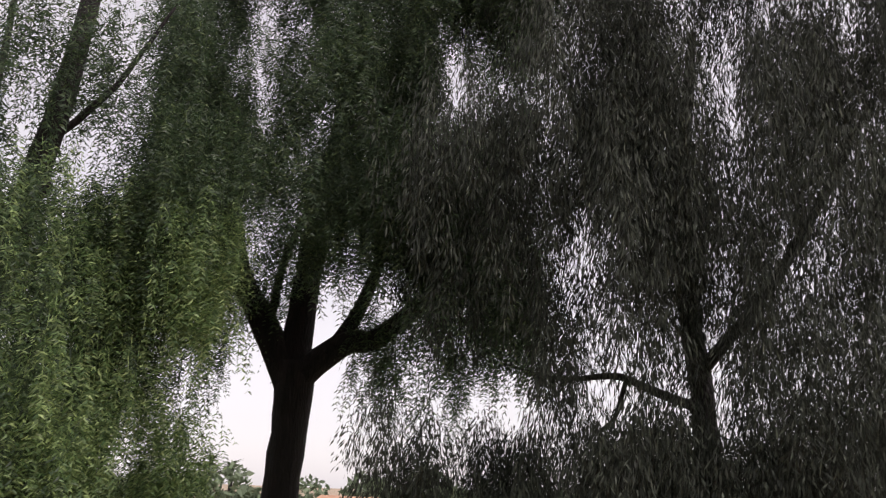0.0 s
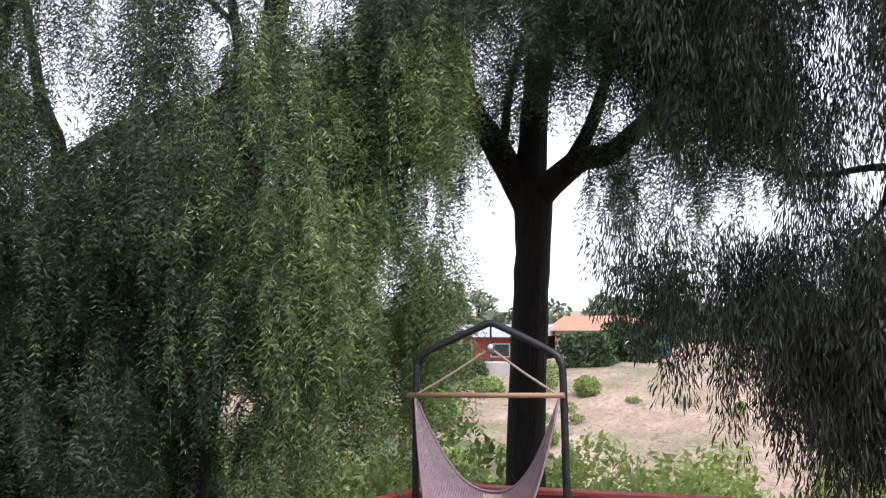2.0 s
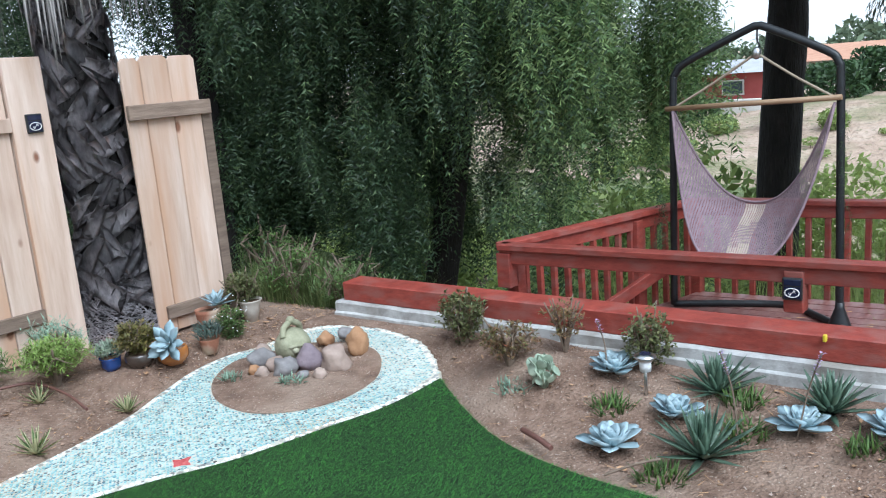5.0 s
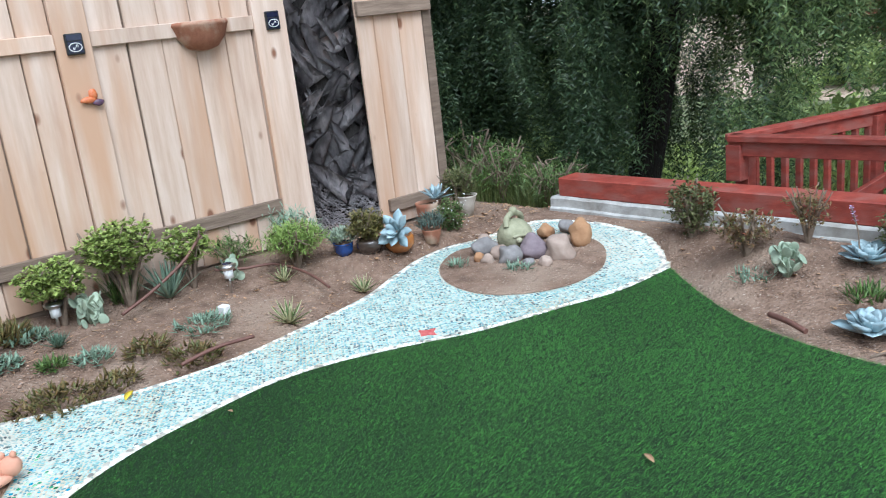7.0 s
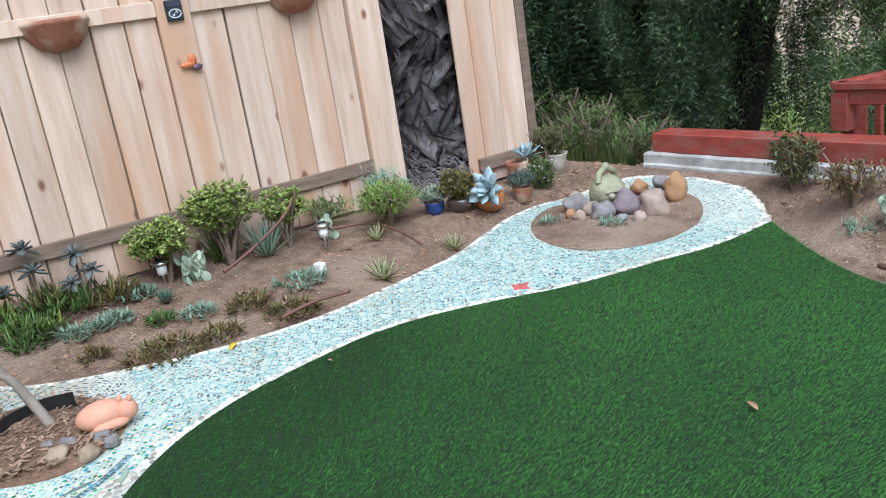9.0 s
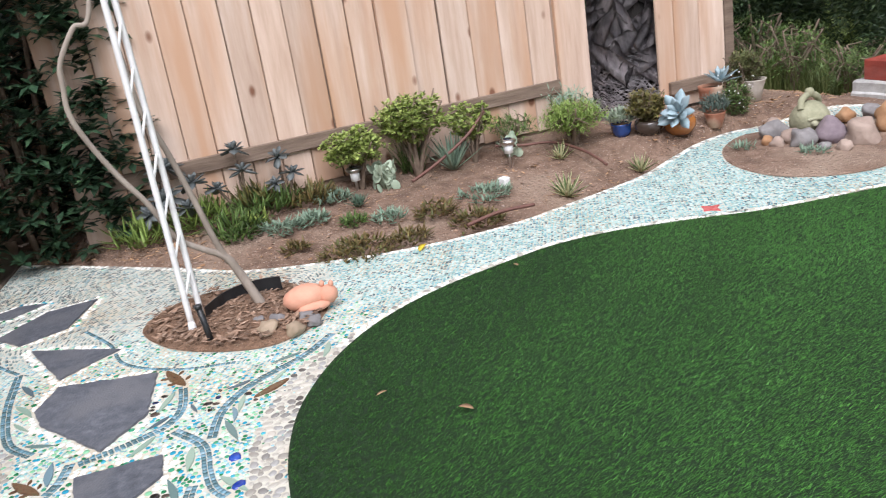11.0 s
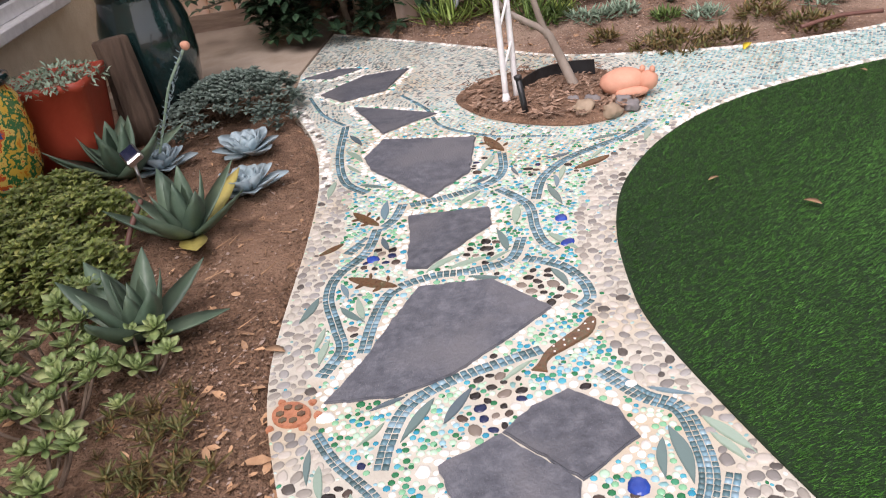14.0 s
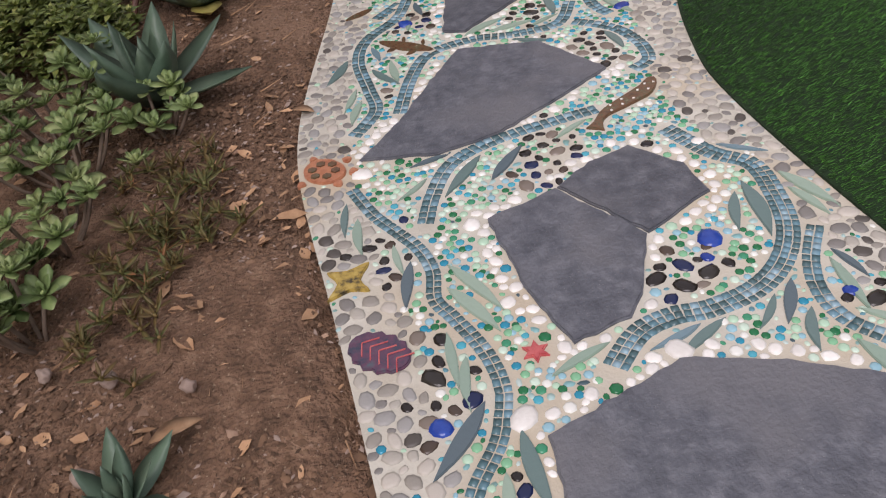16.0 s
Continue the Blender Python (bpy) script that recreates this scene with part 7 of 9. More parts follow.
p = big_rosette("echeveria", (-5.17, 3.22, z0 + 0.19), 22, 0.15, 0.05, M_echeveria, "large pale blue rosette in a terracotta planter", "succulent", (8, 72), 12.0, BROAD, 30.0, None, 6, 0.12, "blue rosettes", 0.3, 0.6)
pot("chalk_pot", (-5.16, 3.49, ground_at(-5.16, 3.49) - 0.004), [(0.045, 0), (0.065, 0.11), (0.08, 0.155), (0.086, 0.165)], M_whitepot, "flaking chalk-white flared pot")
shrub("potted_shrub", -5.22, 3.47, 0.17, 0.34, 1500, 0.032, 0.013, M_olive, "dense dark green leafy shrub in a white pot", "shrub", 6, OVAL, 0.14, 0.05)
trailing = shrub("trailing_plant", -5.0, 3.2, 0.13, 0.32, 1500, 0.024, 0.013, M_weedleaf, "green trailing plant with tiny white flowers", "plant", 6, OVAL, 0.02, 0.0)
bm = bmesh.new()
for k in range(60):
    a_, b_ = qr.uniform(0, 6.28), qr.uniform(0.1, 1.0)
    add_leaf(bm, (0.12 * math.cos(a_), 0.12 * math.sin(a_), 0.04 + 0.28 * b_), qr.uniform(0, 360), 40, 0.012, 0.01, 0.1, 0, OVAL, 2)
part("blossom", bm, M_paintwhite, trailing, "tiny white blossoms")

# palm trunk between the fence stretches
palm = thing("palm_tree", (-5.8, 2.82, 0.0), "shaggy palm trunk clad in dark overlapping leaf bases", "palm tree")
prof = lambda z: 0.222 + 0.15 * max(0.0, 1 - z / 1.0) ** 1.3 + 0.01 * math.sin(z * 5.0)
shift = lambda z: 0.08 - 0.036 * z
trunk = lathe(bmesh.new(), [(prof(z) * 0.94, z) for z in np.linspace(-0.1, 4.6, 30)], 18)
for v in trunk.verts:
    v.co.y += shift(v.co.z)
part("trunk", trunk, M_bark, palm)


def leaf_base(a0, z0_, lean, length, width, lift):
    """A leathery torn leaf base wrapped round the trunk: a0 its foot's bearing, lean its slant to the upright."""
    bm = bmesh.new()
    steps, rows_ = 7, []
    fray = [qr.uniform(-0.1, 0.1) for _ in range(4)]
    for k in range(steps + 1):
        s_ = k / steps
        w = width * (1 - 0.3 * s_) * (1.0 if s_ < 0.75 else 1 - 1.6 * (s_ - 0.75))
        row_ = []
        for j, u in enumerate((-0.5, -0.18, 0.18, 0.5)):
            along = s_ * length + (fray[j] * length * (s_ > 0.85))
            up_, side_ = along * math.cos(lean) - u * w * math.sin(lean), along * math.sin(lean) + u * w * math.cos(lean)
            z = z0_ + up_
            rr = prof(max(z, 0.0)) * 0.95 + lift * s_ + 0.016 * math.sin(math.pi * s_) + (0.014 if abs(u) > 0.3 else 0.0)
            ang = a0 + side_ / max(rr, 0.2)
            row_.append(bm.verts.new((rr * math.cos(ang), rr * math.sin(ang) + shift(z), z)))
        rows_.append(row_)
    for p, q in zip(rows_, rows_[1:]):
        for j in range(3):
            bm.faces.new([p[j], p[j + 1], q[j + 1], q[j]])
    bmesh.ops.solidify(bm, geom=list(bm.faces), thickness=0.006)
    for f in bm.faces:
        f.smooth = True
    return bm


for z in np.arange(0.32, 3.3, 0.085):
    for j in range(6):
        lean = qr.choice((-1, 1)) * radians(qr.triangular(5, 82, 38))
        part("leaf_base", leaf_base(radians(-110 + 36 * j + qr.uniform(-20, 20)), z + qr.uniform(-0.07, 0.07), lean, qr.uniform(0.18, 0.46), qr.choice((0.05, 0.08, 0.11, 0.15, 0.19)) * qr.uniform(0.85, 1.15), qr.uniform(-0.005, 0.055)), M_bract, palm)
# root mat at the foot, in drooping fibres
bm = bmesh.new()
for j in range(1300):
    a, z = qr.uniform(-1.9, 1.9), 0.58 * qr.random() ** 0.9
    span, sag = qr.uniform(0.15, 0.5), qr.uniform(0.0, 0.06)
    pts = []
    for u in (-0.5, 0.0, 0.5):
        zz = max(0.0, z - sag * 4 * u * u)
        rr = prof(zz) * qr.uniform(0.95, 0.985) + 0.012
        pts.append((rr * math.cos(a + span * u), rr * math.sin(a + span * u) + shift(zz), zz))
    tube(bm, pts, qr.uniform(0.002, 0.005), 3, False)
part("fibre_mat", bm, M_bract, palm)
# skirt of dead grey fronds above the fence
for j in range(26):
    a = radians(-150 + 12 * j + qr.uniform(-6, 6))
    z1 = qr.uniform(3.0, 4.0)
    bm = bmesh.new()
    for m in range(13):
        a1 = a + qr.uniform(-0.25, 0.25)
        r1, drop = 0.34 + qr.uniform(0.0, 0.16), qr.uniform(0.7, 1.15)
        add_leaf(bm, (r1 * math.cos(a1), r1 * math.sin(a1), z1 + qr.uniform(-0.15, 0.1)), math.degrees(a1), -88 + qr.uniform(-5, 8), drop, 0.028, 0.05, qr.uniform(-8, 4), BLADE, 4, 0.3)
    part("dead_frond", bm, M_deadfrond, palm, "dead grey hanging frond")

# wall ornaments on the fence
def wall_bowl(y, z):
    base = thing("wall_planter", (FX + 0.03, y, z), "half-round brown clay wall planter hung on the fence", "planter", "wall planters")
    bm = bmesh.new()
    lathe(bm, [(0.03, -0.13), (0.1, -0.11), (0.155, -0.05), (0.18, 0.02), (0.188, 0.03), (0.18, 0.05), (0.165, 0.05), (0.155, 0.02), (0.002, 0.015)], 30)
    for v in bm.verts:
        v.co.x = max(v.co.x, 0.0) * 0.8
    part("bowl", bm, M_terra, base)
    bm = bmesh.new()
    for j in range(10):
        rosette(bm, (0.06 + qr.uniform(-0.03, 0.03), qr.uniform(-0.1, 0.1), 0.03), 10, 0.035, 0.016, (5, 75), qr, steps=2)
    part("succulent_fill", bm, M_sage, base)


wall_bowl(1.94, 1.6)
wall_bowl(0.5, 1.58)


def solar_wall_light(m, label):
    base = thing("solar_light", (0, 0, 0), label, "lamp", "solar lights")
    base.matrix_basis = m
    part("frame", box(bmesh.new(), (0, -0.05, -0.06), (0.022, 0.05, 0.06), 0.005), M_black, base)
    part("solar_panel", box(bmesh.new(), (0.02, -0.042, 0.02), (0.026, 0.042, 0.052), 0.002), M_panel, base)
    ring = bmesh.new()
    pts = [(0.026, 0.036 * math.cos(a), -0.018 + 0.024 * math.sin(a)) for a in np.linspace(0, 2 * math.pi, 17)]
    tube(ring, pts, 0.0028, 5)
    for sg in (-1, 1):
        tube(ring, [(0.026, sg * (0.004 + 0.012 * u), -0.018 + 0.014 * math.sin(3.14 * u * sg)) for u in np.linspace(0, 1, 6)], 0.0022, 5)
    part("scroll", ring, M_paintwhite, base)
    part("lens", box(bmesh.new(), (0.02, -0.04, -0.05), (0.024, 0.04, 0.014), 0.001), M_panel, base, "dark glass front")


solar_wall_light(pose(FX + 0.052, 1.16, 1.59), "square black solar light on a fence post")
solar_wall_light(pose(FX + 0.052, 2.44, 1.61), "square black solar light on a fence post")
pd = R0 + front_dir * 1.79
solar_wall_light(pose(pd.x, pd.y - 0.047, 0.47, 0, 0, -84), "square black solar light on the low deck post")
bird = thing("fence_ornament", (FX + 0.055, 1.17, 1.26), "small red and orange painted metal ornament on the fence", "ornament")
bm = bmesh.new()
blob(bm, (0.015, 0.0, 0.01), (0.015, 0.05, 0.02), 2, 0.2, 2)
blob(bm, (0.015, 0.03, 0.04), (0.012, 0.025, 0.035), 4, 0.2, 2)
part("body", bm, M_glaze_orange, bird)
part("wing", blob(bmesh.new(), (0.02, 0.05, -0.01), (0.01, 0.035, 0.02), 3, 0.2, 2), M_glaze_dark, bird)

# stones and the smiling planter in the oval bed
pl = thing("face_planter", (-4.36, 3.2, 0.02), "mossy cast-stone head planter with a peaked handle", "planter")
part("head", blob(bmesh.new(), (0, 0, 0.1), (0.115, 0.115, 0.11), 5, 0.05, 3, 0.8), M_moss, pl)
bm = bmesh.new()
tube(bm, smooth_line([(0.02, -0.085, 0.17), (0.0, -0.06, 0.22), (0.0, 0, 0.25), (0.0, 0.06, 0.22), (-0.02, 0.085, 0.17)], 6), 0.02, 8)
part("handle", bm, M_moss, pl)
part("knob", blob(bmesh.new(), (0, 0, 0.26), (0.028, 0.028, 0.028), 3, 0.1, 2), M_moss, pl)
part("brow", tube(bmesh.new(), smooth_line([(0.075, -0.085, 0.115), (0.11, -0.05, 0.125), (0.122, 0.0, 0.115)], 5), 0.01, 6), M_moss, pl)
part("nose", blob(bmesh.new(), (0.1, -0.06, 0.095), (0.022, 0.022, 0.022), 8, 0.1, 2), M_moss, pl)


def rock(x, y, size, material, label, seed, z=0.02):
    size = tuple(v * 0.8 for v in size)
    ob = part("rock", blob(bmesh.new(), (0, 0, size[2] * 0.5), size, seed, 0.42, 3, 0.6), material)
    ob.matrix_basis = pose(x, y, z + float(rise(x, y)), 0, 0, seed * 47)
    return tagged(ob, label, "rock", "ring of rocks")


rock(-4.46, 3.02, (0.1, 0.08, 0.09), M_stone_grey, "rounded grey boulder in the oval bed", 1)
rock(-4.55, 3.1, (0.08, 0.09, 0.08), M_stone_pink, "rounded pinkish boulder in the oval bed", 2)
rock(-4.3, 3.02, (0.1, 0.08, 0.07), M_stone_pink, "flat pinkish boulder in the oval bed", 3)
rock(-4.2, 3.0, (0.09, 0.09, 0.09), M_stone_grey, "rounded grey boulder in the oval bed", 4)
rock(-4.15, 3.14, (0.1, 0.12, 0.11), M_stone_purple, "mauve flat-topped boulder in the oval bed", 5)
rock(-4.0, 3.22, (0.11, 0.12, 0.12), M_stone_pink, "large pale pink boulder in the oval bed", 6)
rock(-3.98, 3.4, (0.065, 0.08, 0.13), M_stone_orange, "upright ochre boulder in the oval bed", 7)
rock(-4.38, 2.9, (0.045, 0.05, 0.05), M_stone_orange, "small ochre stone in the oval bed", 8)
rock(-4.3, 2.9, (0.05, 0.045, 0.05), M_stone_pink, "small pinkish stone in the oval bed", 9)
rock(-3.96, 3.06, (0.045, 0.05, 0.05), M_stone_pink, "small pinkish stone in the oval bed", 10)
rock(-4.05, 3.0, (0.045, 0.045, 0.04), M_stone_grey, "small grey stone in the oval bed", 11)
rock(-4.3, 3.42, (0.07, 0.07, 0.06), M_stone_orange, "small ochre stone in the oval bed", 12)
rock(-4.18, 3.5, (0.07, 0.06, 0.06), M_stone_grey, "small grey stone in the oval bed", 13)
clump("sedum_patch", -4.02, 2.9, 0.07, 0.03, 50, 0.05, 0.012, M_sage, "low blue-green sedum patch beside the rocks", "succulent", z=0.02)
clump("sedum_patch", -4.42, 2.76, 0.06, 0.03, 40, 0.05, 0.012, M_sage, "low blue-green sedum patch beside the rocks", "succulent", z=0.02)

# round bed: leaning tree, white trellis, clay animal figure, stones
tree_s = thing("young_tree", (-4.08, -0.2, 0.02), "thin grey leaning tree with two curving stems", "tree")
part("stem", tube(bmesh.new(), smooth_line([(0, 0.02, -0.05), (-0.04, -0.054, 0.15), (-0.04, -0.098, 0.245), (-0.04, -0.19, 0.31), (-0.04, -0.278, 0.385), (-0.04, -0.35, 0.55), (-0.04, -0.433, 0.69), (-0.04, -0.506, 0.845), (-0.04, -0.544, 0.965), (-0.04, -0.537, 1.075), (-0.04, -0.523, 1.16), (-0.04, -0.444, 1.28), (-0.04, -0.37, 1.335), (-0.05, -0.28, 1.8), (-0.06, -0.2, 2.6)], 8), lambda u: 0.024 - 0.05 * u if u < 0.22 else 0.013 - 0.005 * (u - 0.22), 9), M_greybark, tree_s)
part("stem", tube(bmesh.new(), smooth_line([(-0.04, -0.09, 0.22), (-0.04, -0.126, 0.332), (-0.04, -0.165, 0.508), (-0.04, -0.227, 0.755), (-0.04, -0.281, 0.926), (-0.04, -0.296, 1.07), (-0.04, -0.306, 1.225), (-0.04, -0.306, 1.37), (-0.05, -0.2, 2.4)], 8), lambda u: 0.0145 - 0.006 * u, 8), M_greybark, tree_s)
bm = bmesh.new()
for k in range(60):
    add_leaf(bm, (-0.07 + qr.gauss(0, 0.12), -0.22 + qr.gauss(0, 0.2), 2.45 + qr.gauss(0, 0.2)), qr.uniform(0, 360), qr.uniform(-60, 30), 0.06, 0.03, 0.05, -20, OVAL, 3)
for k in range(5):
    add_leaf(bm, (-0.07, -0.3, 0.93), 60 * k, 20, 0.05, 0.025, 0.05, -20, OVAL, 3)
part("foliage", bm, M_green, tree_s)
tw = thing("white_trellis", (-4.0, -0.51, 0.02), "narrow white-painted metal trellis standing in the round bed", "trellis")
for dx, dy in ((0.0, 0.0), (-0.04, 0.05)):
    part("upright", tube(bmesh.new(), smooth_line([(dx, dy, -0.03), (dx * 0.9, dy * 0.9, 1.0), (dx * 0.4, dy * 0.4, 2.1), (0, 0, 2.9)], 6), 0.013, 8), M_paintwhite, tw)
for k in range(14):
    z = 0.14 + k * 0.17
    s1 = 1 - 0.045 * (k + 1) * 0.8
    a, b = (Vector((0, 0, z)), Vector((-0.04 * s1, 0.05 * s1, z + 0.11)))
    part("lacing", tube(bmesh.new(), smooth_line([a, a.lerp(b, 0.5) + Vector((0.01, 0.01, 0.03)), b], 4), 0.006, 6), M_paintwhite, tw)
part("foot", lathe(bmesh.new(), [(0.02, -0.02), (0.018, 0.02), (0.012, 0.05)], 10), M_paintwhite, tw)
pipe = thing("irrigation_stake", (-3.84, -0.45, 0.0), "black plastic irrigation stake in the round bed", "stake")
part("tube", tube(bmesh.new(), [(0, 0, -0.02), (-0.01, -0.02, 0.17)], 0.013, 10), M_black, pipe)
part("cap", tube(bmesh.new(), [(-0.01, -0.02, 0.165), (-0.011, -0.022, 0.18)], 0.016, 10), M_black, pipe)
edg = part("edging_strip", bmesh.new(), M_black)
bm = bmesh.new()
pts = smooth_line([(-4.1, -0.44, 0.05), (-4.22, -0.33, 0.055), (-4.25, -0.2, 0.06), (-4.2, -0.08, 0.065)], 6)
rings = [[bm.verts.new(p + Vector((dx, 0, dz))) for dx, dz in ((0, -0.06), (0.008, -0.06), (0.008, 0.025), (0, 0.025))] for p in pts]
for a, b in zip(rings, rings[1:]):
    for j in range(4):
        bm.faces.new([a[j], a[(j + 1) % 4], b[(j + 1) % 4], b[j]])
bm.to_mesh(edg.data)
bm.free()
tagged(edg, "curved black plastic edging strip behind the tree", "edging")
cat = bmesh.new()
blob(cat, (0, 0, 0.06), (0.075, 0.115, 0.065), 1, 0.06, 3, 0.85)
blob(cat, (0.035, 0.105, 0.06), (0.05, 0.05, 0.048), 2, 0.05, 2)
blob(cat, (0.02, 0.085, 0.112), (0.014, 0.016, 0.022), 3, 0.05, 1)
blob(cat, (0.045, 0.125, 0.11), (0.014, 0.016, 0.022), 4, 0.05, 1)
blob(cat, (0.07, 0.02, 0.025), (0.03, 0.085, 0.026), 5, 0.06, 2)
ob = part("clay_figure", cat, M_salmon)
ob.matrix_basis = pose(-3.9, -0.03, 0.015, 0, 0, 0) @ Matrix.Diagonal((0.88, 0.88, 0.88, 1))
tagged(ob, "salmon terracotta figure of a curled-up sleeper beside stones", "figurine")
for n, (x, y, s, m_) in enumerate(((-3.77, -0.23, (0.055, 0.06, 0.045), M_tan_stone), (-3.7, -0.13, (0.05, 0.06, 0.035), M_tan_stone), (-3.85, -0.17, (0.04, 0.045, 0.035), M_stone_grey), (-3.8, -0.06, (0.04, 0.04, 0.03), M_stone_grey), (-3.73, -0.04, (0.035, 0.045, 0.03), M_stone_grey), (-3.9, -0.24, (0.03, 0.04, 0.03), M_stone_grey))):
    rock(x, y, s, m_, "smooth tan river stone in the round bed" if m_ is M_tan_stone else "smooth grey river stone in the round bed", 20 + n, 0.008)["group"] = "river stones"

# garden lights
def path_light(x, y, h, label):
    base = thing("path_light", (x, y, ground_at(x, y)), label, "lamp", "path lights")
    part("stem", tube(bmesh.new(), [(0, 0, -0.03), (0, 0, h)], 0.009, 8), M_silver, base)
    part("cap", lathe(bmesh.new(), [(0.02, h - 0.02), (0.055, h + 0.012), (0.055, h + 0.02), (0.03, h + 0.03)], 20), M_silver, base)
    part("glass", lathe(bmesh.new(), [(0.028, h - 0.06), (0.03, h - 0.01)], 14), M_paintwhite, base, "frosted glass")
    part("solar_panel", lathe(bmesh.new(), [(0.028, h + 0.0295), (0.028, h + 0.033)], 14), M_panel, base)


path_light(-2.15, 3.62, 0.19, "silver solar path light in the soil bed")
path_light(-5.5, 0.68, 0.13, "silver solar path light in the soil bed")
path_light(-5.25, 1.63, 0.16, "silver solar path light in the soil bed")
ob = part("white_marker", box(bmesh.new(), (-0.03, -0.025, -0.01), (0.03, 0.025, 0.05), 0.006), M_paintwhite)
ob.matrix_basis = pose(-5.0, 1.46, ground_at(-5.0, 1.46), 0, 0, 20)
tagged(ob, "small white plastic box lying in the soil", "box")
sl = thing("solar_spotlight", (-3.72, -2.02, ground_at(-3.72, -2.02)), "silver and black solar spotlight among the agaves", "lamp")
part("stem", tube(bmesh.new(), [(0, 0, -0.02), (0, 0, 0.16)], 0.008, 8), M_silver, sl)
b = part("head", box(bmesh.new(), (-0.05, -0.035, -0.015), (0.05, 0.035, 0.015), 0.006), M_silver, sl)
b.matrix_basis = pose(0, 0, 0.17, 25, 10, 30)
part("solar_panel", box(bmesh.new(), (-0.042, -0.028, 0.014), (0.042, 0.028, 0.019), 0.001), M_panel, b)


def stick(name, pts, radius, material, label, category):
    ob = part(name, tube(bmesh.new(), smooth_line(pts, 8), radius, 7), material)
    return tagged(ob, label, category)


stick("drip_hose", [(-5.45, 1.63, 0.14), (-5.36, 1.78, 0.125), (-5.28, 1.97, 0.115), (-5.0, 2.03, 0.085), (-4.74, 2.02, 0.045)], 0.009, M_hose, "brown drip hose lying on the soil", "hose")
stick("fallen_branch", [(-5.3, 0.98, 0.08), (-5.34, 1.2, 0.16), (-5.36, 1.42, 0.28), (-5.38, 1.55, 0.4)], 0.01, M_hose, "dark dead branch leaning against plants", "branch")
stick("fallen_branch", [(-4.4, 0.95, 0.02), (-4.43, 1.15, 0.035), (-4.43, 1.36, 0.025)], 0.01, M_hose, "dark curved dead branch at the path's edge", "branch")
stick("fallen_branch", [(-2.54, 3.09, 0.0), (-2.42, 3.03, 0.012), (-2.31, 2.99, 0.0)], 0.014, M_hose, "short dark branch on the soil", "branch")
stick("fallen_branch", [(-3.12, -1.94, 0.0), (-3.18, -1.91, 0.08), (-3.25, -1.87, 0.15)], 0.01, M_hose, "red-brown stem rising among the agaves", "branch")
stick("twig", [(-2.0, 2.92, -0.02), (-1.9, 3.0, 0.02), (-1.8, 3.05, 0.05)], 0.006, M_stem, "thin dry twig on the soil", "branch")
stick("flower_spike", [(-3.96, -1.99, 0.06), (-3.97, -1.93, 0.2), (-3.98, -1.87, 0.336), (-4.0, -1.776, 0.467)], 0.006, M_sage, "pale flower spike of a blue rosette", "flower")
bm = bmesh.new()
for j in range(40):
    z = 0.1 + j * 0.009
    add_leaf(bm, (-3.95 - 0.1 * z, -2.03 + 0.53 * z, z), j * 137, 40, 0.03, 0.011, 0.2, 10, SPEAR, 3)
ob = part("spike_leaves", bm, M_echeveria)
tagged(ob, "small pale leaves along a flower spike", "leaf", kind="stuff")
ob = part("pink_bloom", blob(bmesh.new(), (-4.0, -1.77, 0.477), (0.018, 0.02, 0.02), 4, 0.3, 2), M_salmon)
tagged(ob, "pink bloom at the tip of a flower spike", "flower")
om = thing("garden_ornament", (-0.85, 3.75, 0.0), "red metal garden ornament on a thin stake", "ornament")
part("stake", tube(bmesh.new(), [(0, 0, -0.05), (0.0, 0, 0.45)], 0.005, 6), M_black, om)
part("body", blob(bmesh.new(), (0, 0, 0.17), (0.05, 0.03, 0.08), 7, 0.25, 2), M_glaze_red, om)

# pots by the house
pot("green_barrel_pot", (-4.76, -2.13, 0.0), [(0.15, 0), (0.2, 0.12), (0.225, 0.3), (0.215, 0.46), (0.18, 0.58), (0.185, 0.62), (0.2, 0.63)], M_green_pot, "tall glossy bottle-green barrel pot", 36)
shrub("potted_jade", -4.76, -2.17, 0.3, 0.42, 1100, 0.05, 0.034, M_bush, "dark green jade plant in a barrel pot", "shrub", 9, OVAL, 0.56, 0.05)
lg = part("log", lathe(bmesh.new(), [(0.078, -0.02), (0.076, 0.1), (0.07, 0.3), (0.074, 0.46), (0.06, 0.47)], 44), M_log)
lg.matrix_basis = pose(-4.41, -2.17, 0, 4, -5, 0)
for v in lg.data.vertices:
    flute = 1 + 0.09 * math.sin(11 * math.atan2(v.co.y, v.co.x)) + 0.05 * noise.noise(v.co * 30)
    v.co.x, v.co.y = v.co.x * flute, v.co.y * flute
    v.co.x += 0.012 * noise.noise(v.co * 14)
    v.co.y += 0.012 * noise.noise(v.co * 14 + Vector((5, 0, 0)))
tagged(lg, "upright weathered log between two pots", "log")
pot("red_pot", (-4.17, -2.4, 0.0), [(0.15, 0), (0.175, 0.15), (0.2, 0.36), (0.21, 0.37), (0.21, 0.4)], M_red_pot, "square red painted clay planter", 32, square=0.75)
clump("trailing_succulent", -4.16, -2.39, 0.22, 0.08, 520, 0.036, 0.014, M_sage, "trailing grey-green succulent over the red planter", "succulent", OVAL, (-40, 60), -20, 2, 0.36)
tp = pot("painted_pot", (-3.84, -2.58, 0.0), [(0.11, 0), (0.155, 0.12), (0.17, 0.28), (0.16, 0.42), (0.13, 0.48)], M_painted, "hand-painted yellow and orange folk pot")
part("rim", lathe(bmesh.new(), [(0.13, 0.47), (0.155, 0.485), (0.155, 0.51), (0.13, 0.52)], 26), M_green_pot, tp, "dark green glazed rim")

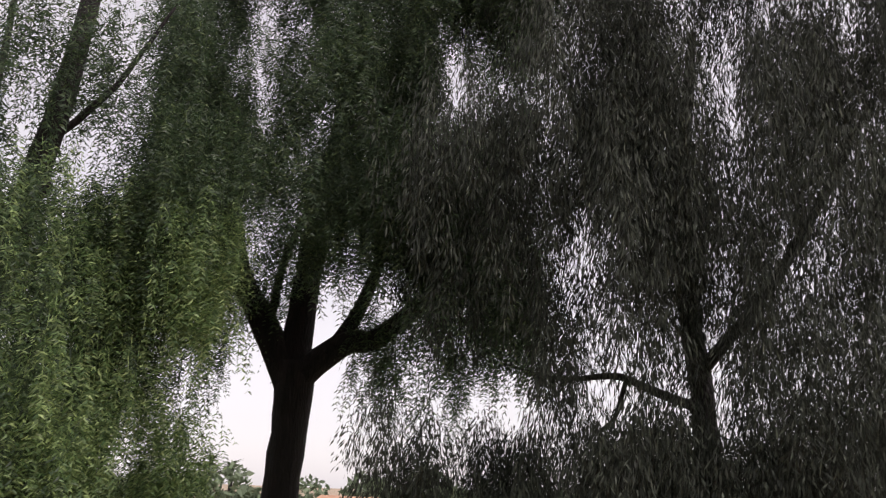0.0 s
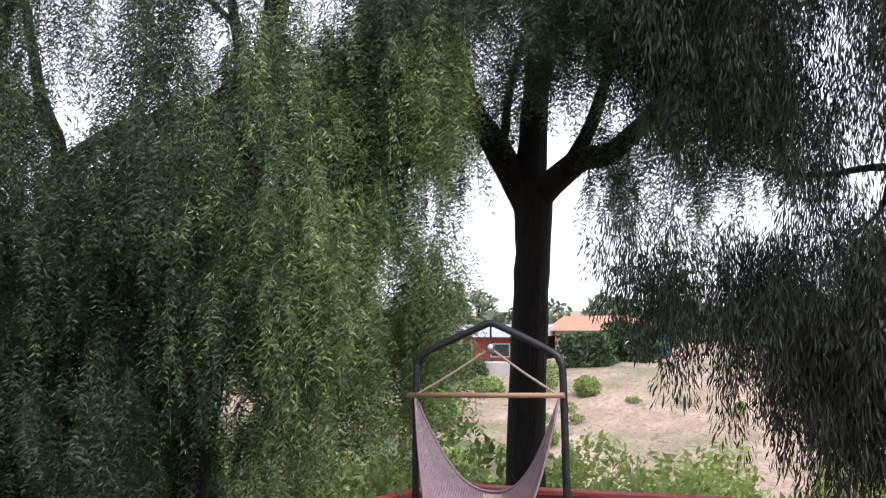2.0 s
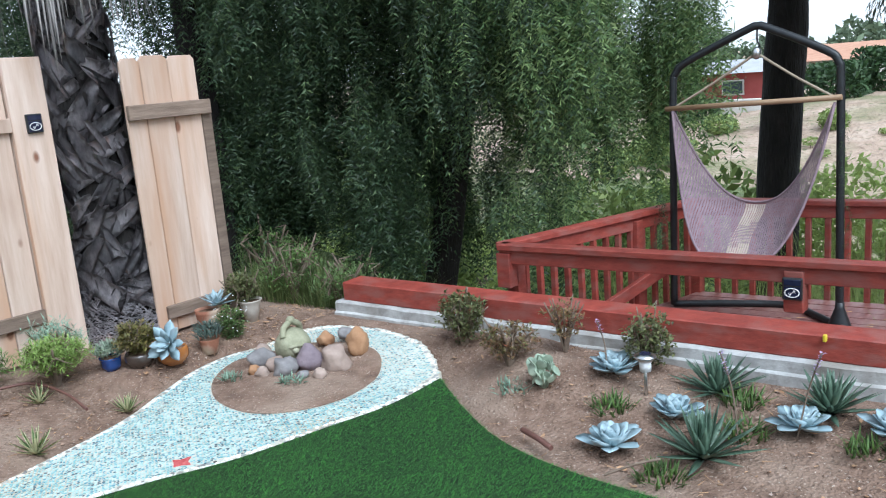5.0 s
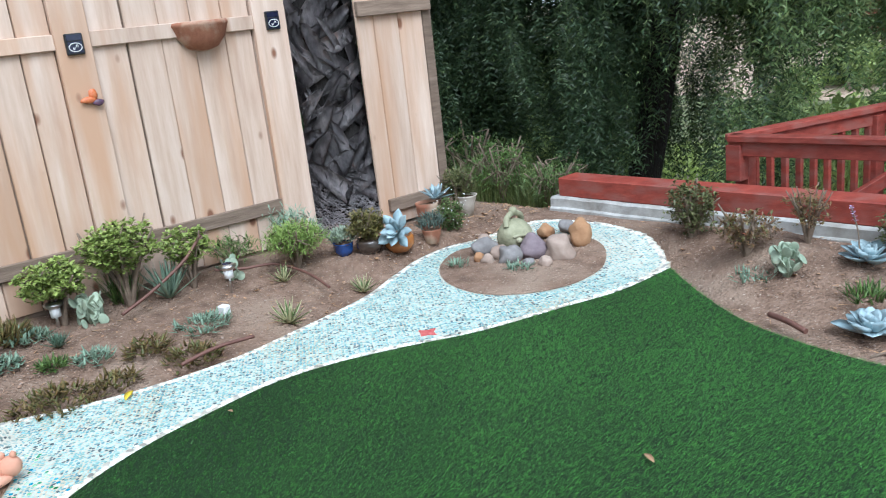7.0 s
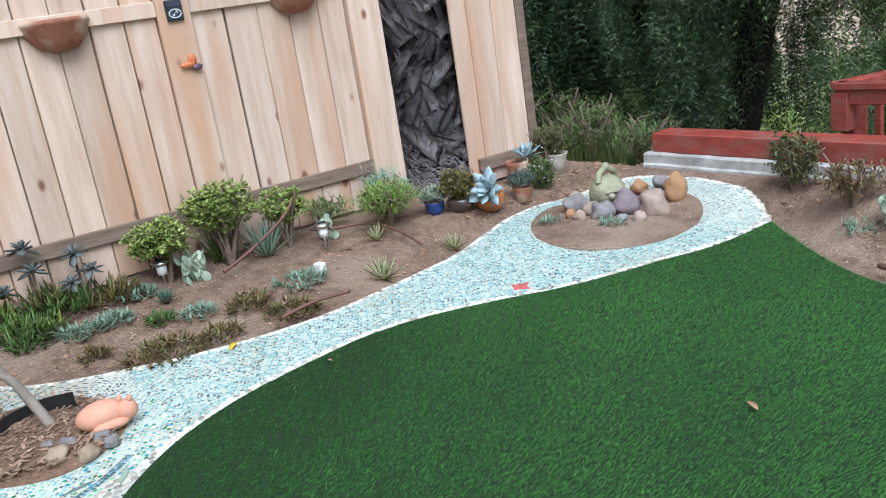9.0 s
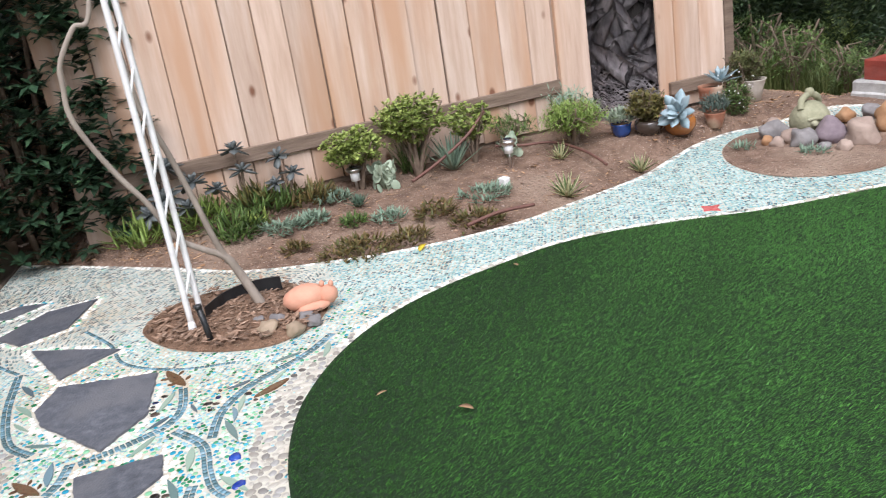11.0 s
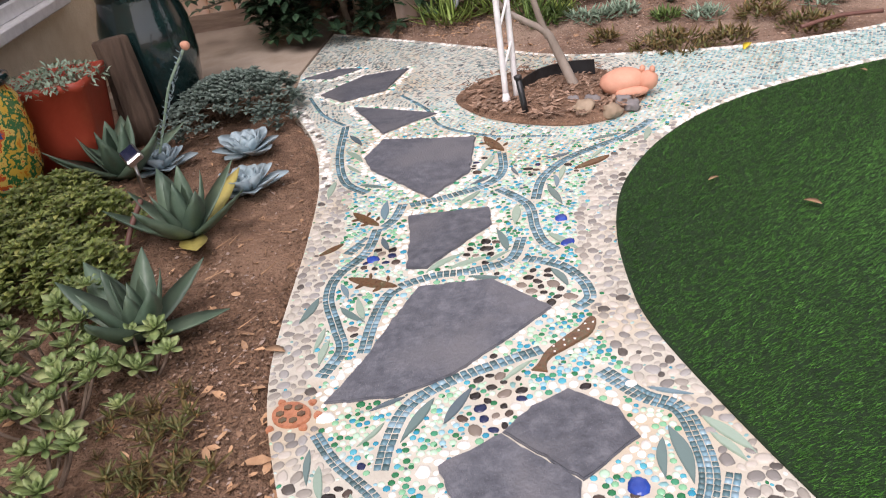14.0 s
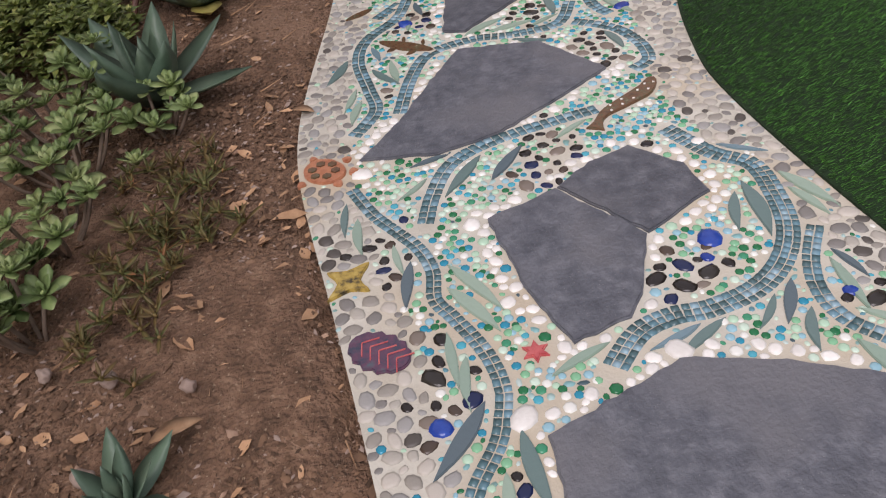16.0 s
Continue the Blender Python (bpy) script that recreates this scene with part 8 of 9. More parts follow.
# house wall with a low window
hw = thing("house_wall", (0, 0, 0), "cream stucco house wall with a low white window", "wall", kind="structure")
bm = bmesh.new()
WX0, WX1, WZ0, WZ1 = -5.38, -4.3, 0.56, 1.7
box(bm, (-6.62, -2.95, -0.1), (WX0, -2.75, 2.6))
box(bm, (WX1, -2.95, -0.1), (2.5, -2.75, 2.6))
box(bm, (WX0, -2.95, -0.1), (WX1, -2.75, WZ0))
box(bm, (WX0, -2.95, WZ1), (WX1, -2.75, 2.6))
part("wall", bm, M_house, hw)
wn_ = thing("window_1", (0, 0, 0), "white framed window low in the stucco wall", "window", kind="structure")
for lo, hi in (((WX0, -2.8, WZ0), (WX0 + 0.07, -2.74, WZ1)), ((WX1 - 0.07, -2.8, WZ0), (WX1, -2.74, WZ1)), ((WX0 + 0.07, -2.8, WZ1 - 0.07), (WX1 - 0.07, -2.74, WZ1)), ((WX0 + 0.07, -2.8, WZ0), (WX1 - 0.07, -2.74, WZ0 + 0.07))):
    part("window_frame", box(bmesh.new(), lo, hi, 0.004), M_paintwhite, wn_)
part("window_sill", box(bmesh.new(), (WX0 - 0.08, -2.79, WZ0 - 0.06), (WX1 + 0.08, -2.68, WZ0 - 0.002), 0.006), M_paintwhite, wn_)
part("pane", box(bmesh.new(), (WX0 + 0.07, -2.785, WZ0 + 0.07), (WX1 - 0.07, -2.775, WZ1 - 0.07)), M_pane, wn_)
part("room_back", box(bmesh.new(), (WX0 - 0.05, -3.0, WZ0 - 0.05), (WX1 + 0.05, -2.96, WZ1 + 0.05)), M_house, hw)

# hanging chair and its stand
SY = 5.65
st = thing("hammock_stand", (0, 0, 0), "black tubular steel stand for a hanging chair", "stand")
line = smooth_line([(-2.945, SY, -0.1), (-2.93, SY, 0.6), (-2.915, SY, 1.45), (-2.89, SY, 1.585), (-2.8, SY, 1.66), (-2.4, SY, 1.83), (-2.326, SY, 1.851), (-2.25, SY, 1.83), (-1.9, SY, 1.665), (-1.825, SY, 1.59), (-1.81, SY, 1.45), (-1.795, SY - 0.02, 0.6), (-1.785, SY - 0.03, -0.1)], 6)
part("frame_tube", tube(bmesh.new(), line, 0.026, 12), M_black, st)
part("base_tube", tube(bmesh.new(), smooth_line([(-2.945, SY, -0.095), (-2.5, SY + 0.2, -0.095), (-2.2, SY + 0.28, -0.095), (-1.95, SY + 0.1, -0.095), (-1.55, SY - 0.28, -0.095)], 6), 0.024, 10), M_black, st)
part("foot_plate", lathe(bmesh.new(), [(0.075, -0.115), (0.07, -0.09), (0.03, 0.02), (0.028, 0.06)], 14, (-1.785, SY - 0.03, 0)), M_black, st)
part("hook", tube(bmesh.new(), smooth_line([(-2.326, SY, 1.83), (-2.326, SY, 1.76), (-2.31, SY, 1.73), (-2.326, SY, 1.7)], 5), 0.007, 6), M_black, st)
ch = thing("hanging_chair", (0, 0, 0), "mauve woven hammock chair hung from a wooden bar", "hammock chair")
BL, BR, ring_p = Vector((-2.9, SY - 0.05, 1.341)), Vector((-1.829, SY - 0.05, 1.376)), Vector((-2.33, SY, 1.68))
part("spreader_bar", tube(bmesh.new(), [BL + Vector((-0.05, 0, 0)), BR + Vector((0.04, 0, 0))], 0.018, 10), M_pole, ch)
for e in (BL, BR):
    part("rope", tube(bmesh.new(), smooth_line([ring_p, ring_p.lerp(e, 0.5) - Vector((0, 0, 0.01)), e], 5), 0.009, 6), M_rope, ch)
part("swivel", lathe(bmesh.new(), [(0.012, 0), (0.03, 0.02), (0.03, 0.06), (0.01, 0.08)], 12, (ring_p.x, ring_p.y, ring_p.z - 0.04)), M_silver, ch)
mid = (BL + BR) / 2
halfw = (BR - BL).length / 2


def sling(u, v):
    """The sling's surface: u from end to end, v from the back edge to the front edge."""
    a = abs(u)
    top = 0.675 + 0.67 * a ** 2.1
    low = 0.33 + 1.015 * a ** 3.4
    x = mid.x + halfw * u
    z = (1 - v) * top + v * min(low, 1.345)
    y = SY - 0.05 + 0.16 * (1 - a) * (1 - v) - 0.36 * (1 - a ** 2) * v ** 1.3 + 0.03 * math.sin(v * 9 + u * 4) * (1 - a)
    return Vector((x, y, z))


def weave(bm, us, vs, width, flip=False):
    outer, inner = (us, vs) if not flip else (vs, us)
    for o in outer:
        prev = None
        for i_ in inner:
            p0 = sling(o, i_) if not flip else sling(i_, o)
            p1 = sling(min(o + width, 1), i_) if not flip else sling(i_, min(o + width, 1))
            cur = [bm.verts.new(p0), bm.verts.new(p1)]
            if prev:
                bm.faces.new([prev[0], prev[1], cur[1], cur[0]])
            prev = cur


bm = bmesh.new()
us = np.linspace(-0.995, 0.99, 74)
vs = np.linspace(0, 1, 15)
weave(bm, [u for u in us if not (-0.14 < u < 0.1)], vs, 0.017)
weave(bm, np.linspace(-1, 1, 61), np.linspace(0, 0.985, 46), 0.0125, True)
part("netting", bm, M_net, ch)
bm = bmesh.new()
weave(bm, [u for u in us if -0.14 < u < 0.1], np.linspace(0.05, 1, 15), 0.02)
part("centre_strip", bm, M_net_cream, ch, "cream woven centre strip")
for v in (0.0, 1.0):
    part("edge_cord", tube(bmesh.new(), [sling(u, v) for u in np.linspace(-1, 1, 41)], 0.009, 6), M_net, ch)

tag = part("yellow_clip", box(bmesh.new(), (-0.008, -0.012, 0), (0.008, 0.012, 0.035), 0.003), M_yellow)
tq = TA.lerp(TB, 0.405)
tag.matrix_basis = pose(tq.x, tq.y - 0.012, 0.31)
tagged(tag, "small yellow plastic clip on the deck timber", "clip")

# litter: chips and pebbles in the soil, dead leaves
def litter(name, count, boxes, size, material, label, seed, flat_=False):
    q = np.random.RandomState(seed)
    b = np.array(boxes)[q.randint(len(boxes), size=count * 2)]
    x, y = q.uniform(b[:, 0], b[:, 2]), q.uniform(b[:, 1], b[:, 3])
    good = ~(inside(path_outline, x, y) | inside(lawn_outline, x, y))
    x, y = x[good][:count], y[good][:count]
    n = len(x)
    c = np.stack([x, y, ground_height(x, y) + 0.004], 1)
    s = size * q.uniform(0.4, 1.3, n) * np.where(q.uniform(size=n) < 0.93, 1.0, 1.8)
    a = q.uniform(0, 6.28, n)
    d = np.stack([np.cos(a), np.sin(a), q.uniform(-0.25, 0.35, n)], 1) * s[:, None]
    e = np.stack([-np.sin(a), np.cos(a), q.uniform(-0.3, 0.3, n)], 1) * (s * q.uniform(0.3, 0.7, n))[:, None]
    k = np.arange(n)[:, None]
    if flat_:
        up_ = np.zeros((n, 3))
        up_[:, 2] = s * q.uniform(0.1, 0.4, n)
        w1, w2 = q.uniform(0.6, 1.0, (n, 1)), q.uniform(0.5, 0.9, (n, 1))
        vs = np.stack([c - d, c - d * 0.45 - e * w1 + up_, c + d * 0.35 - e * w2 + up_ * 0.7, c + d + up_ * 0.9, c + d * 0.3 + e * w1 + up_, c - d * 0.5 + e * w2 + up_ * 0.6, c - d * 0.35, c + d * 0.4 + up_ * 0.2], 1).reshape(-1, 3)
        fs = np.concatenate([k * 8 + np.array(t) for t in ((0, 1, 6), (0, 6, 5), (1, 2, 7), (1, 7, 6), (6, 7, 4), (6, 4, 5), (2, 3, 7), (7, 3, 4))])
    else:
        top = c.copy()
        top[:, 2] += s * 0.55
        vs = np.stack([c - d, c - e, c + d, c + e, top], 1).reshape(-1, 3)
        fs = np.concatenate([k * 5 + np.array(t) for t in ((0, 1, 4), (1, 2, 4), (2, 3, 4), (3, 0, 4))])
    ob = part(name, raw_mesh(name, vs, None, fs, material), None)
    return tagged(ob, label, "litter", kind="stuff")


BED_BOXES = [(-5.7, -0.6, -4.3, 2.6), (-3.9, 2.7, -0.5, 3.95), (-4.6, -2.7, -0.9, -1.1), (-5.4, 2.5, -4.7, 4.1), (-6.0, -1.2, -5.0, -0.3)]
litter("soil_crumbs", 9000, BED_BOXES, 0.0075, M_chip, "small stones and clods scattered over bare soil", 41)
litter("soil_clods", 9000, [(-2.9, -1.95, -1.1, -1.15)], 0.0065, M_clod, "fine dark clods of garden soil", 44)
litter("soil_clods", 5000, [(-4.6, -2.3, -2.9, -1.25)], 0.006, M_clod, "fine dark clods of garden soil", 45)
litter("pale_grit", 1600, BED_BOXES + [(-2.6, -1.9, -1.1, -1.2)] * 2, 0.0038, M_stone_pink, "tiny pale stones in the soil", 46)
litter("wood_chips", 2600, BED_BOXES, 0.0075, M_stone_pink, "pale bark chips strewn over the soil", 47, True)
litter("fallen_leaves", 1300, BED_BOXES, 0.015, M_dead, "dry brown leaves scattered over the soil", 42, True)
litter("pale_grit", 420, [(-3.2, -2.0, -1.1, -1.2)], 0.0062, M_stone_pink, "small pale stones in dark soil", 48)
litter("fallen_leaves", 110, [(-2.1, -1.9, -1.2, -1.3), (-2.6, -1.6, -1.7, -1.3)], 0.019, M_dead, "curled tan dead leaves on dark soil", 43, True)
q = np.random.RandomState(52)
vs, fs = [], []
for n in range(170):
    x, y, a, ln, i = q.uniform(-2.2, 1.2), q.uniform(4.75, 6.0), q.uniform(0, 6.28), q.uniform(0.02, 0.1), len(vs)
    d, e, c = np.array([math.cos(a) * ln, math.sin(a) * ln, 0.006]), np.array([-math.sin(a), math.cos(a), 0]) * q.uniform(0.002, 0.005), np.array([x, y, FLOOR + 0.006])
    vs += [c - e, c + e, c + d, c + np.array([0, 0, 0.006])]
    fs += [(i, i + 3, i + 2), (i + 3, i + 1, i + 2)]
ob = part("deck_litter", raw_mesh("deck_litter", np.array(vs), None, np.array(fs), M_dead), None)
tagged(ob, "dry twigs and leaves scattered over the deck boards", "litter", kind="stuff")
q = np.random.RandomState(51)
vs, fs = [], []
for n in range(520):
    x0, y0, x1, y1 = BED_BOXES[q.randint(len(BED_BOXES))]
    x, y = q.uniform(x0, x1), q.uniform(y0, y1)
    if inside(path_outline, np.array([x]), np.array([y]))[0] or inside(lawn_outline, np.array([x]), np.array([y]))[0]:
        continue
    a, ln, i = q.uniform(0, 6.28), q.uniform(0.03, 0.11), len(vs)
    z = ground_at(x, y) + 0.008
    d, e = np.array([math.cos(a) * ln, math.sin(a) * ln, q.uniform(-0.004, 0.02)]), np.array([-math.sin(a), math.cos(a), 0]) * q.uniform(0.001, 0.003)
    c = np.array([x, y, z])
    vs += [c - e, c + e, c + d, c + np.array([0, 0, 0.004])]
    fs += [(i, i + 3, i + 2), (i + 3, i + 1, i + 2)]
ob = part("dry_straw", raw_mesh("dry_straw", np.array(vs), None, np.array(fs), M_dead), None)
tagged(ob, "dry straw and twigs scattered over the soil", "litter", kind="stuff")
q = np.random.RandomState(50)
vs, fs = [], []
for n in range(900):
    x, y = q.uniform(-4.45, -3.7), q.uniform(-0.68, 0.03)
    if not inside(CIRCLE_BED, np.array([x]), np.array([y]))[0]:
        continue
    a, s, i = q.uniform(0, 6.28), q.uniform(0.012, 0.03), len(vs)
    d, e = np.array([math.cos(a), math.sin(a), q.uniform(-0.2, 0.3)]) * s, np.array([-math.sin(a), math.cos(a), 0.1]) * s * 0.3
    c = np.array([x, y, 0.035])
    vs += [c - d, c - e, c + d, c + e]
    fs.append((i, i + 1, i + 2, i + 3))
ob = part("leaf_litter", raw_mesh("leaf_litter", np.array(vs), None, np.array(fs), M_chip), None)
tagged(ob, "dry leaf litter in the round bed", "litter", kind="stuff")


def lone_leaf(x, y, z, size, turn, label, material=None):
    bm = add_leaf(bmesh.new(), (0, 0, 0), 0, 12, size, size * 0.4, 0.04, -20, OVAL, 5, 0.4)
    ob = part("dead_leaf", bm, material or M_dead)
    ob.matrix_basis = pose(x, y, z, 0, 0, turn)
    return tagged(ob, label, "leaf")


lone_leaf(-2.72, 0.18, 0.025, 0.06, 30, "dry tan leaf lying on the turf")
lone_leaf(-2.95, -0.02, 0.025, 0.04, 100, "dry tan leaf lying on the turf")
lone_leaf(-2.12, 1.65, 0.025, 0.06, 160, "dry tan leaf lying on the turf")
lone_leaf(-3.71, 0.87, 0.025, 0.04, 10, "dry tan leaf lying on the turf")
lone_leaf(-2.43, -1.39, 0.004, 0.07, 60, "curled orange leaf at the path's edge")
lone_leaf(-1.45, -1.53, 0.01, 0.085, 110, "curled tan leaf in dark soil")
lone_leaf(-4.25, 0.62, 0.006, 0.09, 140, "long yellow leaf on the mosaic", M_yellow)
for x, y, s in ((-1.6, -1.63, 0.02), (-1.56, -1.49, 0.016), (-1.4, -1.62, 0.02), (-1.63, -1.75, 0.016)):
    rock(x, y, (s, s * 0.9, s), M_stone_pink, "small pale pebble on dark soil", int(s * 1000) + int(x * -50), 0.0)["group"] = "loose pebbles"

# ---- across the gully ----
M_redwall = mat("faded_red_wall", [(0.3, (0.26, 0.045, 0.04)), (0.7, (0.36, 0.08, 0.07))], 1.2, rough=0.8, bump=0.3, bump_scale=8)
M_greyroof = mat("grey_shingle", [(0.3, (0.34, 0.34, 0.36)), (0.7, (0.46, 0.46, 0.48))], 2, rough=0.85, bump=0.4, bump_scale=12)
M_tileroof = mat("clay_roof", [(0.3, (0.4, 0.2, 0.12)), (0.7, (0.52, 0.3, 0.2))], 3, rough=0.85, bump=0.5, bump_scale=14)
M_farwall = mat("pale_render", [(0.3, (0.5, 0.47, 0.42)), (0.7, (0.62, 0.59, 0.54))], 1, rough=0.9, bump=0.2, bump_scale=10)
M_hedge = mat("hedge_leaf", [(0.3, (0.025, 0.055, 0.02)), (0.6, (0.05, 0.095, 0.03)), (0.8, (0.1, 0.14, 0.05))], 2, rough=0.6, bump=0, spread=0.35, source="island", leaf=0.2)
M_scrub = mat("scrub_leaf", [(0.3, (0.14, 0.2, 0.06)), (0.55, (0.28, 0.35, 0.11)), (0.75, (0.42, 0.46, 0.18))], 1, rough=0.7, bump=0, spread=0.35, source="island", leaf=0.2)
# Leaf colour for the skyline, paled because distance haze is mixed into it.
M_hazed_leaf = mat("hazed_distant_leaf", [(0.3, (0.1, 0.14, 0.08)), (0.6, (0.18, 0.23, 0.14)), (0.8, (0.28, 0.32, 0.22))], 0.6, rough=0.8, bump=0, spread=0.35, source="island", leaf=0.2)
M_pool = mat("blue_tarp", [(0.3, (0.02, 0.2, 0.26)), (0.7, (0.04, 0.3, 0.36))], 2, rough=0.5, bump=0.2, bump_scale=6)


def leaf_cloud(n, draw, size, seed):
    """Many small leaves at places from draw(), as vertices and faces."""
    q = np.random.RandomState(seed)
    vs = np.zeros((n * 4, 3))
    for k in range(n):
        c = np.array(draw(q))
        d = q.normal(size=3)
        d /= np.linalg.norm(d)
        e = np.cross(d, q.normal(size=3))
        e /= np.linalg.norm(e) + 1e-9
        s = size * q.uniform(0.6, 1.4)
        vs[4 * k:4 * k + 4] = c - d * s, c - e * s * 0.45, c + d * s, c + e * s * 0.45
    return vs, np.arange(4 * n).reshape(-1, 4)


def bush_mass(name, at, size, n, leaf, material, label, category, seed, boxy=False):
    def draw(q):
        while True:
            p = q.uniform(-1, 1, 3)
            m_ = np.abs(p).max() if boxy else np.linalg.norm(p)
            if 0.55 < m_ < 1.0 + 0.25 * noise.noise(p * 2.5 + seed):
                return p * np.array(size) + np.array([0, 0, size[2]])
    v, f = leaf_cloud(n, draw, leaf, seed)
    base = thing(name, at, label, category)
    part("foliage", raw_mesh("foliage", v, None, f, material), None, base)
    for k in range(3):
        a = seed + k * 2.1
        part("stem", tube(bmesh.new(), [(0, 0, -0.3), (0.15 * size[0] * math.cos(a), 0.15 * size[1] * math.sin(a), size[2] * 0.6), (0.45 * size[0] * math.cos(a), 0.45 * size[1] * math.sin(a), size[2] * 1.3)], lambda u: 0.05 * min(size) * (1.2 - u), 5), M_stem, base)
    return base


bush_mass("hedge", (-11.0, 39.5, -2.2), (1.3, 1.5, 1.5), 4000, 0.14, M_hedge, "clipped green hedge on the far bank", "hedge", 1, True)
bush_mass("hedge", (-9.4, 41.5, -1.6), (1.3, 1.5, 1.45), 4000, 0.14, M_hedge, "dark clipped hedge on the far bank", "hedge", 2, True)
bush_mass("hedge", (-17.4, 38.5, -2.3), (1.7, 1.0, 0.9), 5000, 0.1, M_hedge, "low green hedge beside a pale wall", "hedge", 3, True)
bush_mass("hillside_shrub", (-7.0, 30.0, -3.9), (0.75, 0.7, 0.5), 1600, 0.07, M_scrub, "dusty green shrub on the bare slope", "shrub", 4)
bush_mass("hillside_shrub", (-12.6, 30.0, -3.2), (0.6, 0.6, 0.5), 1300, 0.07, M_scrub, "dusty green shrub on the bare slope", "shrub", 5)
bush_mass("hillside_shrub", (-3.2, 21.0, -4.3), (1.5, 1.2, 1.2), 2600, 0.11, M_scrub, "bright green scrub in the gully", "shrub", 6)
bush_mass("hillside_shrub", (-0.5, 20.0, -4.6), (1.8, 1.2, 1.3), 2600, 0.11, M_scrub, "bright green scrub in the gully", "shrub", 7)
bush_mass("hillside_shrub", (-10.0, 24.0, -5.0), (2.2, 1.5, 1.0), 2600, 0.11, M_scrub, "bright green scrub in the gully", "shrub", 8)
bush_mass("hillside_shrub", (-6.2, 18.0, -5.0), (2.0, 1.2, 0.9), 2600, 0.1, M_scrub, "bright green scrub in the gully", "shrub", 9)
fr = random.Random(12)
for k in range(16):
    x, y = fr.uniform(-16, 2), fr.uniform(24, 37)
    bush_mass("hillside_shrub", (x, y, float(ground_height(np.array([x]), np.array([y]))[0]) - 0.1), (fr.uniform(0.15, 0.4), 0.3, fr.uniform(0.1, 0.22)), 260, 0.05, M_scrub, "small dry shrub on the bare slope", "shrub", 30 + k)
for k in range(9):
    x, y = fr.uniform(-15.0, -7.5), fr.uniform(23, 34)
    bush_mass("hillside_shrub", (x, y, float(ground_height(np.array([x]), np.array([y]))[0]) - 0.2), (fr.uniform(0.5, 1.1), 0.7, fr.uniform(0.35, 0.7)), 1500, 0.07, M_scrub, "grey-green shrub on the bare slope", "shrub", 240 + k)
for k in range(13):
    x, y = -4.6 + k * 0.75 + fr.uniform(-0.3, 0.3), fr.uniform(9.5, 12.0)
    bush_mass("gully_bush", (x, y, -2.6), (fr.uniform(0.7, 1.1), 0.7, fr.uniform(1.15, 1.5)), 2600, 0.06, M_weed, "bright green weedy bush beyond the deck rail", "shrub", 200 + k)
for k in range(16):
    x, y = -4.2 - k * 0.62 + fr.uniform(-0.3, 0.3), fr.uniform(9.0, 13.0)
    if 0.6 < (-0.57 - x) / (y + 0.36) < 0.83:
        continue
    bush_mass("gully_bush", (x, y, float(ground_height(np.array([x]), np.array([y]))[0]) - 0.2), (fr.uniform(0.8, 1.3), 0.9, fr.uniform(1.3, 2.1)), 2200, 0.085, M_scrub, "tall green scrub behind the hanging foliage", "shrub", 260 + k)
# green slope seen through the curtain of leaves
for k in range(14):
    x, y = fr.uniform(-22, -7), fr.uniform(11, 20)
    bush_mass("hillside_shrub", (x, y, float(ground_height(np.array([x]), np.array([y]))[0]) - 0.3), (fr.uniform(1.2, 2.4), 1.2, fr.uniform(0.8, 1.6)), 2600, 0.1, M_weed, "sunny green scrub behind the trees", "shrub", 60 + k)


